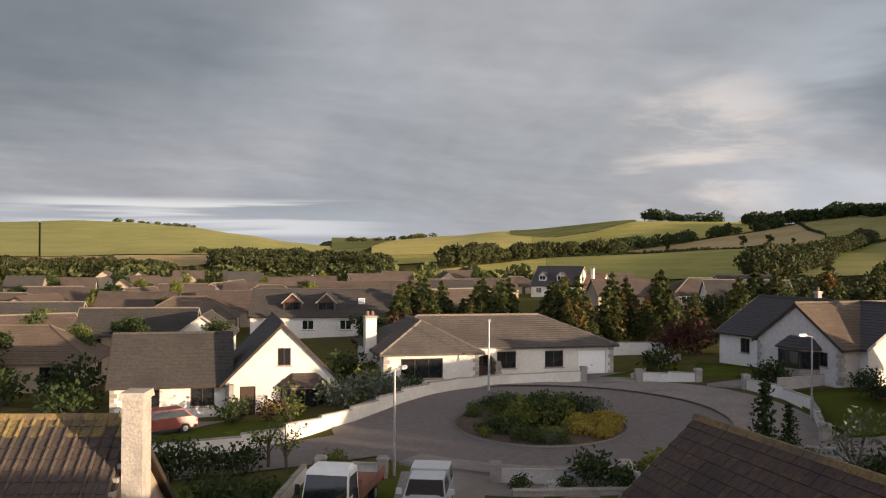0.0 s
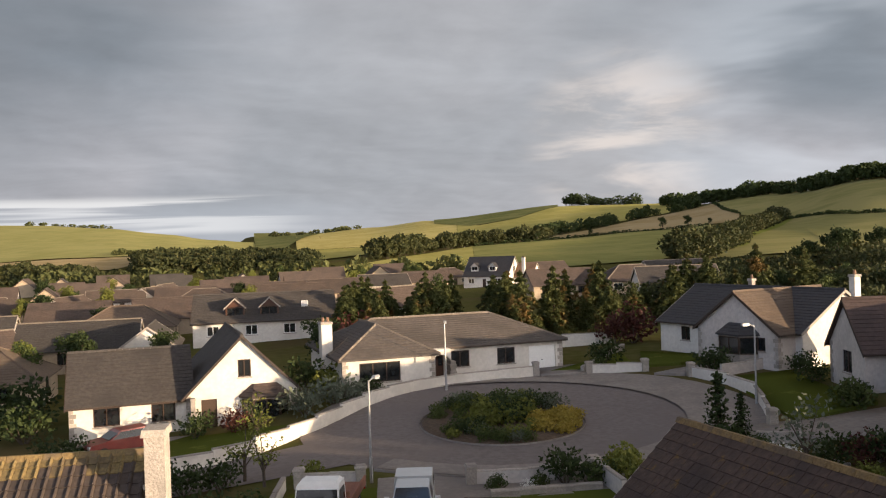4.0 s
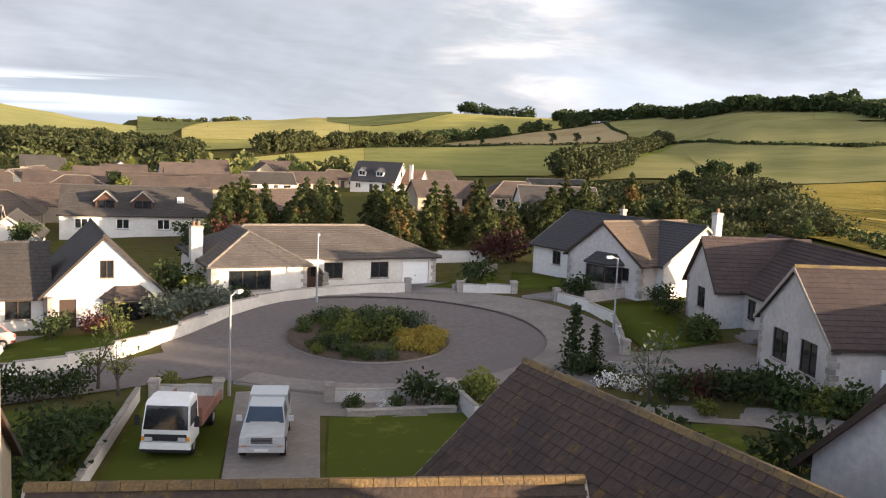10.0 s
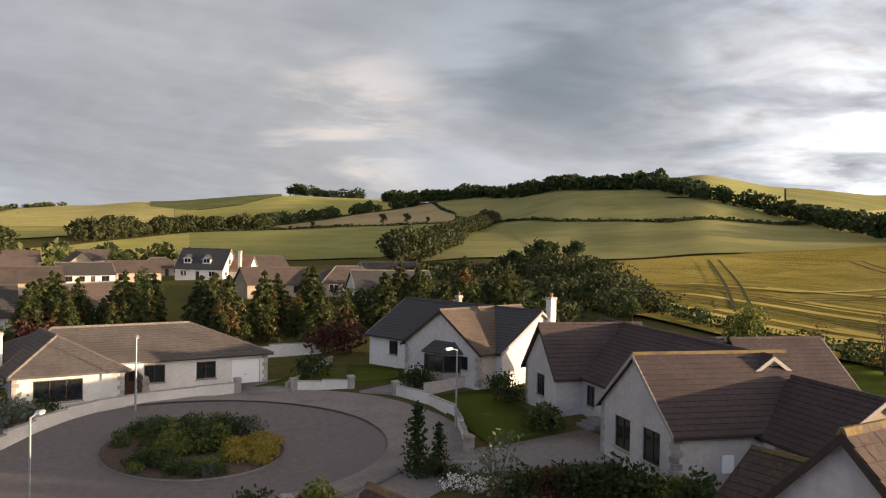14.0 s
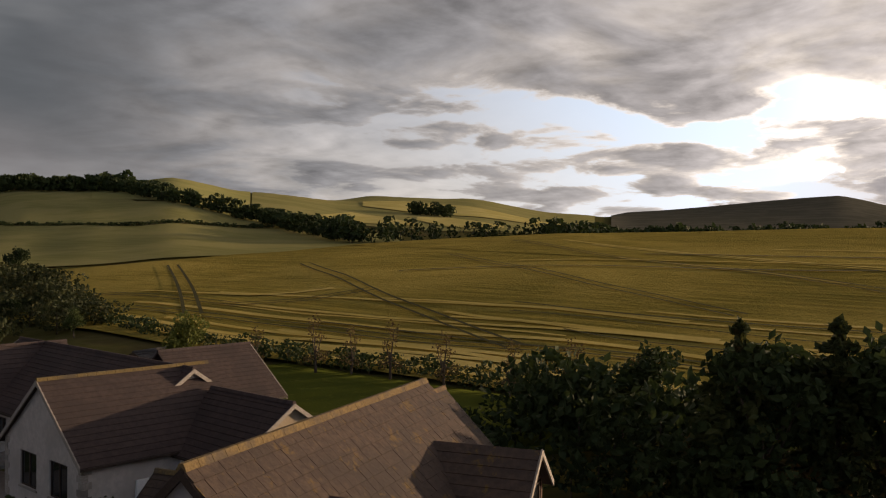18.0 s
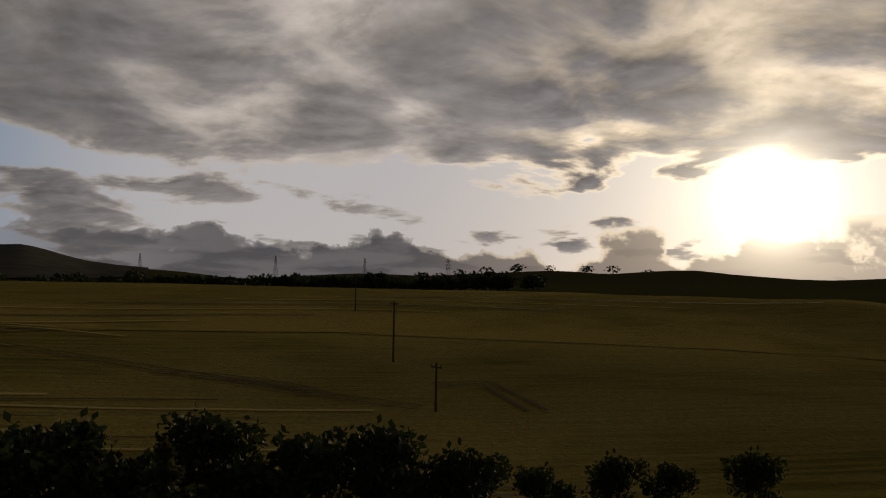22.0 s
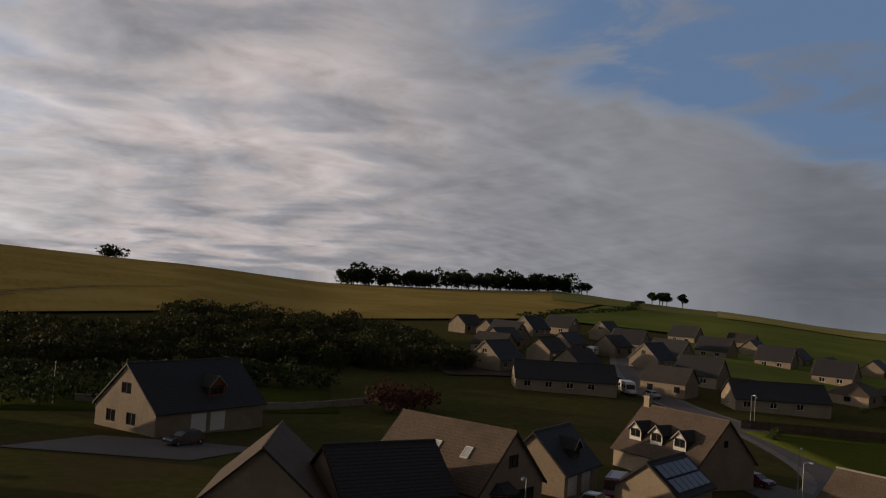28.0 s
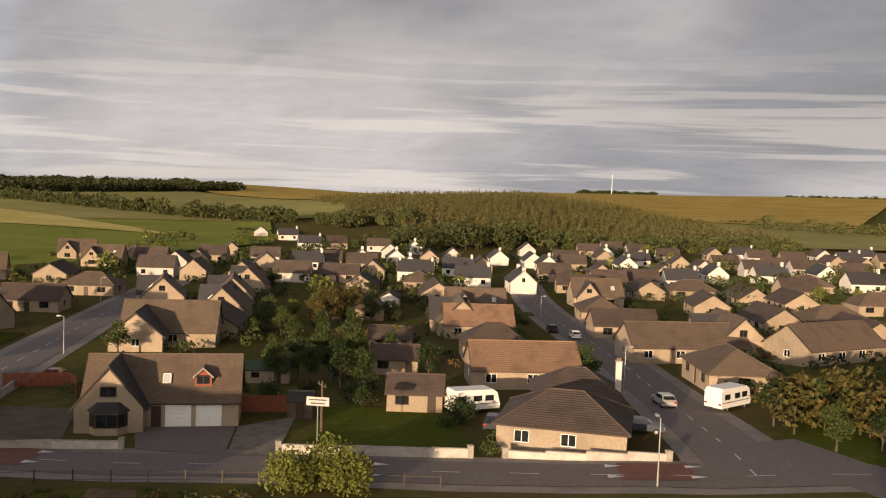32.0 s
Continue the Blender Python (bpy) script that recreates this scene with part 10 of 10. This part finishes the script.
def caravan(x, y, rot, label="white touring caravan beside a garage", length=5.8, cab=False):
    r = thing("motorhome" if cab else "caravan", x, y, rot, land(x, y) + 0.08, label, "motorhome" if cab else "caravan")
    h = length / 2
    m = Mesh()
    profile(m, CAR_WHITE, [(-h, 0.45), (h, 0.45), (h + 0.1, 0.9), (h - 0.25, 2.2), (h - 0.8, 2.55), (-h + 0.3, 2.6), (-h - 0.05, 2.2)], -1.12, 1.12, 0.06)
    body = part("body", m, r)
    for s in (-1, 1):
        for k in (-1.7, 0.2, 1.6):
            m = Mesh()
            m.box(GLASS, k - 0.5, k + 0.5, s * 1.10 - 0.015, s * 1.10 + 0.02, 1.35, 1.95)
            part("window", m, body)
        m = Mesh()
        m.box(CAR_DARK, -h + 0.2, h - 0.2, s * 1.118 - 0.01, s * 1.118 + 0.01, 1.0, 1.08)
        part("stripe", m, body)
    m = Mesh()
    m.face(GLASS, (h + 0.06, -0.9, 1.15), (h + 0.06, 0.9, 1.15), (h - 0.19, 0.85, 2.05), (h - 0.19, -0.85, 2.05))
    part("front_window", m, body)
    wheels(r, 0, 0.95, 0.25 if not cab else h - 1.0, -0.45 if not cab else -h + 1.2, 0.32)
    lights(r, -h - 0.03, 0.9, 0.9, TAIL_LENS, "tail_light")
    if not cab:
        m = Mesh()
        m.rod(DARK_STEEL, (h, -0.5, 0.5), (h + 1.2, 0, 0.5), 0.05, sides=5)
        m.rod(DARK_STEEL, (h, 0.5, 0.5), (h + 1.2, 0, 0.5), 0.05, sides=5)
        part("drawbar", m, r)


def road_sign(x, y, rot):
    """A board with worn writing on a tall pole."""
    r = thing("road_sign", x, y, rot, None, "pale road sign board on a tall grey pole", "sign")
    m = Mesh()
    m.rod(STEEL, (0, 0, -0.3), (0, 0, 4.6), 0.06, 0.06, 8)
    part("pole", m, r)
    m = Mesh()
    m.box(HARL_GREY, -1.05, 1.05, -0.11, -0.07, 3.9, 4.7, 0.02)
    board = part("board", m, r)
    for k, w in ((4.45, 0.8), (4.12, 0.65)):
        m = Mesh()
        m.box(DARK_STEEL, -w, w, -0.118, -0.112, k - 0.06, k + 0.06)
        part("line_of_writing", m, board)


def kennel(x, y, rot):
    r = thing("garden_shed", x, y, rot, None, "low cream shed with a green felt roof", "shed")
    block(r, 0, 0, 0, 5.6, 2.6, 1.7, 2.4, HARL_CREAM, LAWN_FELT, front=[("win", 1.0, 0.7, 1.0, 0.7), ("dark", 3.8, 0, 0.8, 1.6)], over=0.15)


flatbed(-3.9, 36.1, -99)
pickup(-0.55, 35.1, -95)
car(-16.7, 53.3, 216, CAR_RED, "old red estate car on a slab drive", 4.3)
car(13.4, -88.5, 80, CAR_WHITE, "white car on the lane", 4.3)
car(-14.0, -99.5, 25, CAR_DARK, "dark car before the garage", 4.3)
car(-22.6, -56.8, 150, CAR_RED, "red hatchback on a drive", 3.9)
car(-46.4, -71.2, 215, CAR_SILVER, "silver hatchback beside the van", 4.0)
car(-78.7, -83.5, 100, CAR_RED, "red car beside the house", 4.0)
car(-113, -31.5, 178, CAR_RED, "red car behind the wall", 4.0)
car(-94.5, 38.3, 176, CAR_SILVER, "silver car at the kerb", 4.1)
car(-151, 46.0, 172, CAR_WHITE, "pale car on the street", 4.0)
car(-160, 44.5, 172, CAR_DARK, "dark car at the kerb", 4.0)
car(-81.5, 30.6, 70, CAR_DARK, "dark blue car beside the bungalow", 4.0)
car(-86.0, 16.6, 160, CAR_DARK, "dark car behind the bungalow", 4.2)
for x, y, paint in ((-112, -152, CAR_WHITE), (-115, -149, CAR_SILVER), (-128, -162, CAR_DARK), (-131, -158, CAR_DARK), (-134, -163, CAR_SILVER), (-138, -172, CAR_WHITE), (-122, -172, CAR_DARK)):
    car(x, y, 60 + (x % 7) * 6, paint, "car parked on the estate street", 4.1)
caravan(-93.8, 15.9, 104, "white touring caravan beside an outbuilding", 5.6)
road_sign(-79.4, -1.2, 74)
kennel(-112.0, -6.4, 86)
caravan(-152, -238, 20, "white caravan on the estate", 5.8)
caravan(-146, -215, 40, "white motorhome on the estate", 6.0, True)
caravan(-112, -153.5, 70, "white van on the estate street", 5.0, True)
caravan(-91.5, 44.5, 120, "white motorhome at the kerb", 5.6, True)


def red_van(x, y, rot):
    r = thing("van", x, y, rot, land(x, y) + 0.08, "long red delivery van before the garage", "van")
    m = Mesh()
    profile(m, CAR_RED, [(-2.7, 0.4), (2.7, 0.4), (2.78, 0.95), (2.1, 1.25), (1.55, 2.1), (1.2, 2.25), (-2.7, 2.28)], -0.95, 0.95, 0.08)
    body = part("body", m, r)
    m = Mesh()
    m.face(GLASS, (2.13, -0.82, 1.28), (2.13, 0.82, 1.28), (1.62, 0.78, 2.03), (1.62, -0.78, 2.03))
    part("windscreen", m, body)
    for s in (-1, 1):
        m = Mesh()
        m.face(GLASS, *[(a, s * (0.95 - 0.08 * (c - 0.4) / 1.88 + 0.012), c) for a, c in ((0.8, 1.3), (0.8, 1.95), (1.45, 1.95), (1.9, 1.3))])
        part("side_window", m, body)
    wheels(r, 0, 0.82, 1.75, -1.7, 0.34)
    lights(r, 2.74, 0.74, 0.85, LAMP_LENS, "headlight")
    for k in (-1, 1):
        m = Mesh()
        m.rod(STEEL, (-2.4, k * 0.7, 2.36), (1.0, k * 0.7, 2.36), 0.03, sides=5)
        part("roof_rail", m, r)


red_van(-51.5, -75.0, 45)


def garden_shed(x, y, rot, label, w=2.6, d=2.2):
    r = thing("garden_shed", x, y, rot, None, label, "shed")
    block(r, 0, 0, 0, w, d, 1.9, 2.6, TIMBER, ROOF_SLATE, front=[("dark", w / 2 - 0.4, 0, 0.8, 1.75)], over=0.15)


garden_shed(-52.5, -27.5, 60, "dark timber garden shed with a felt roof")
garden_shed(-92.5, -2.4, 80, "small timber shed behind the red fence")
garden_shed(47.0, 60.5, 10, "small pale shed in the back garden", 3.6, 3.0)


def boulder_edge(pts, label):
    root = new("rockery")
    root.matrix_basis = Matrix.Translation((*pts[0], land(*pts[0])))
    tagged(root, label, "rockery")
    rng = random.Random(3)
    for x, y in along(pts, 0.5, 0.5, 2):
        m = Mesh()
        s = rng.uniform(0.15, 0.3)
        q = Vector((x, y, land(x, y))) - root.matrix_basis.translation
        ring = [(q.x + s * rng.uniform(.7, 1.1) * math.cos(a), q.y + s * rng.uniform(.7, 1.1) * math.sin(a)) for a in [i * 1.05 for i in range(6)]]
        m.hull(STONE, [(*p, q.z - 0.1) for p in ring], [(q.x + (p[0] - q.x) * .6, q.y + (p[1] - q.y) * .6, q.z + s * 0.8) for p in ring])
        part("stone", m, root)


boulder_edge(((16.0, 42.4), (18.4, 39.6), (21.0, 37.0)), "row of field stones edging the shrub bed")
boulder_edge(((-61, -37.6), (-66, -38.2), (-72, -38.8)), "stones edging the bed beside the gable house")
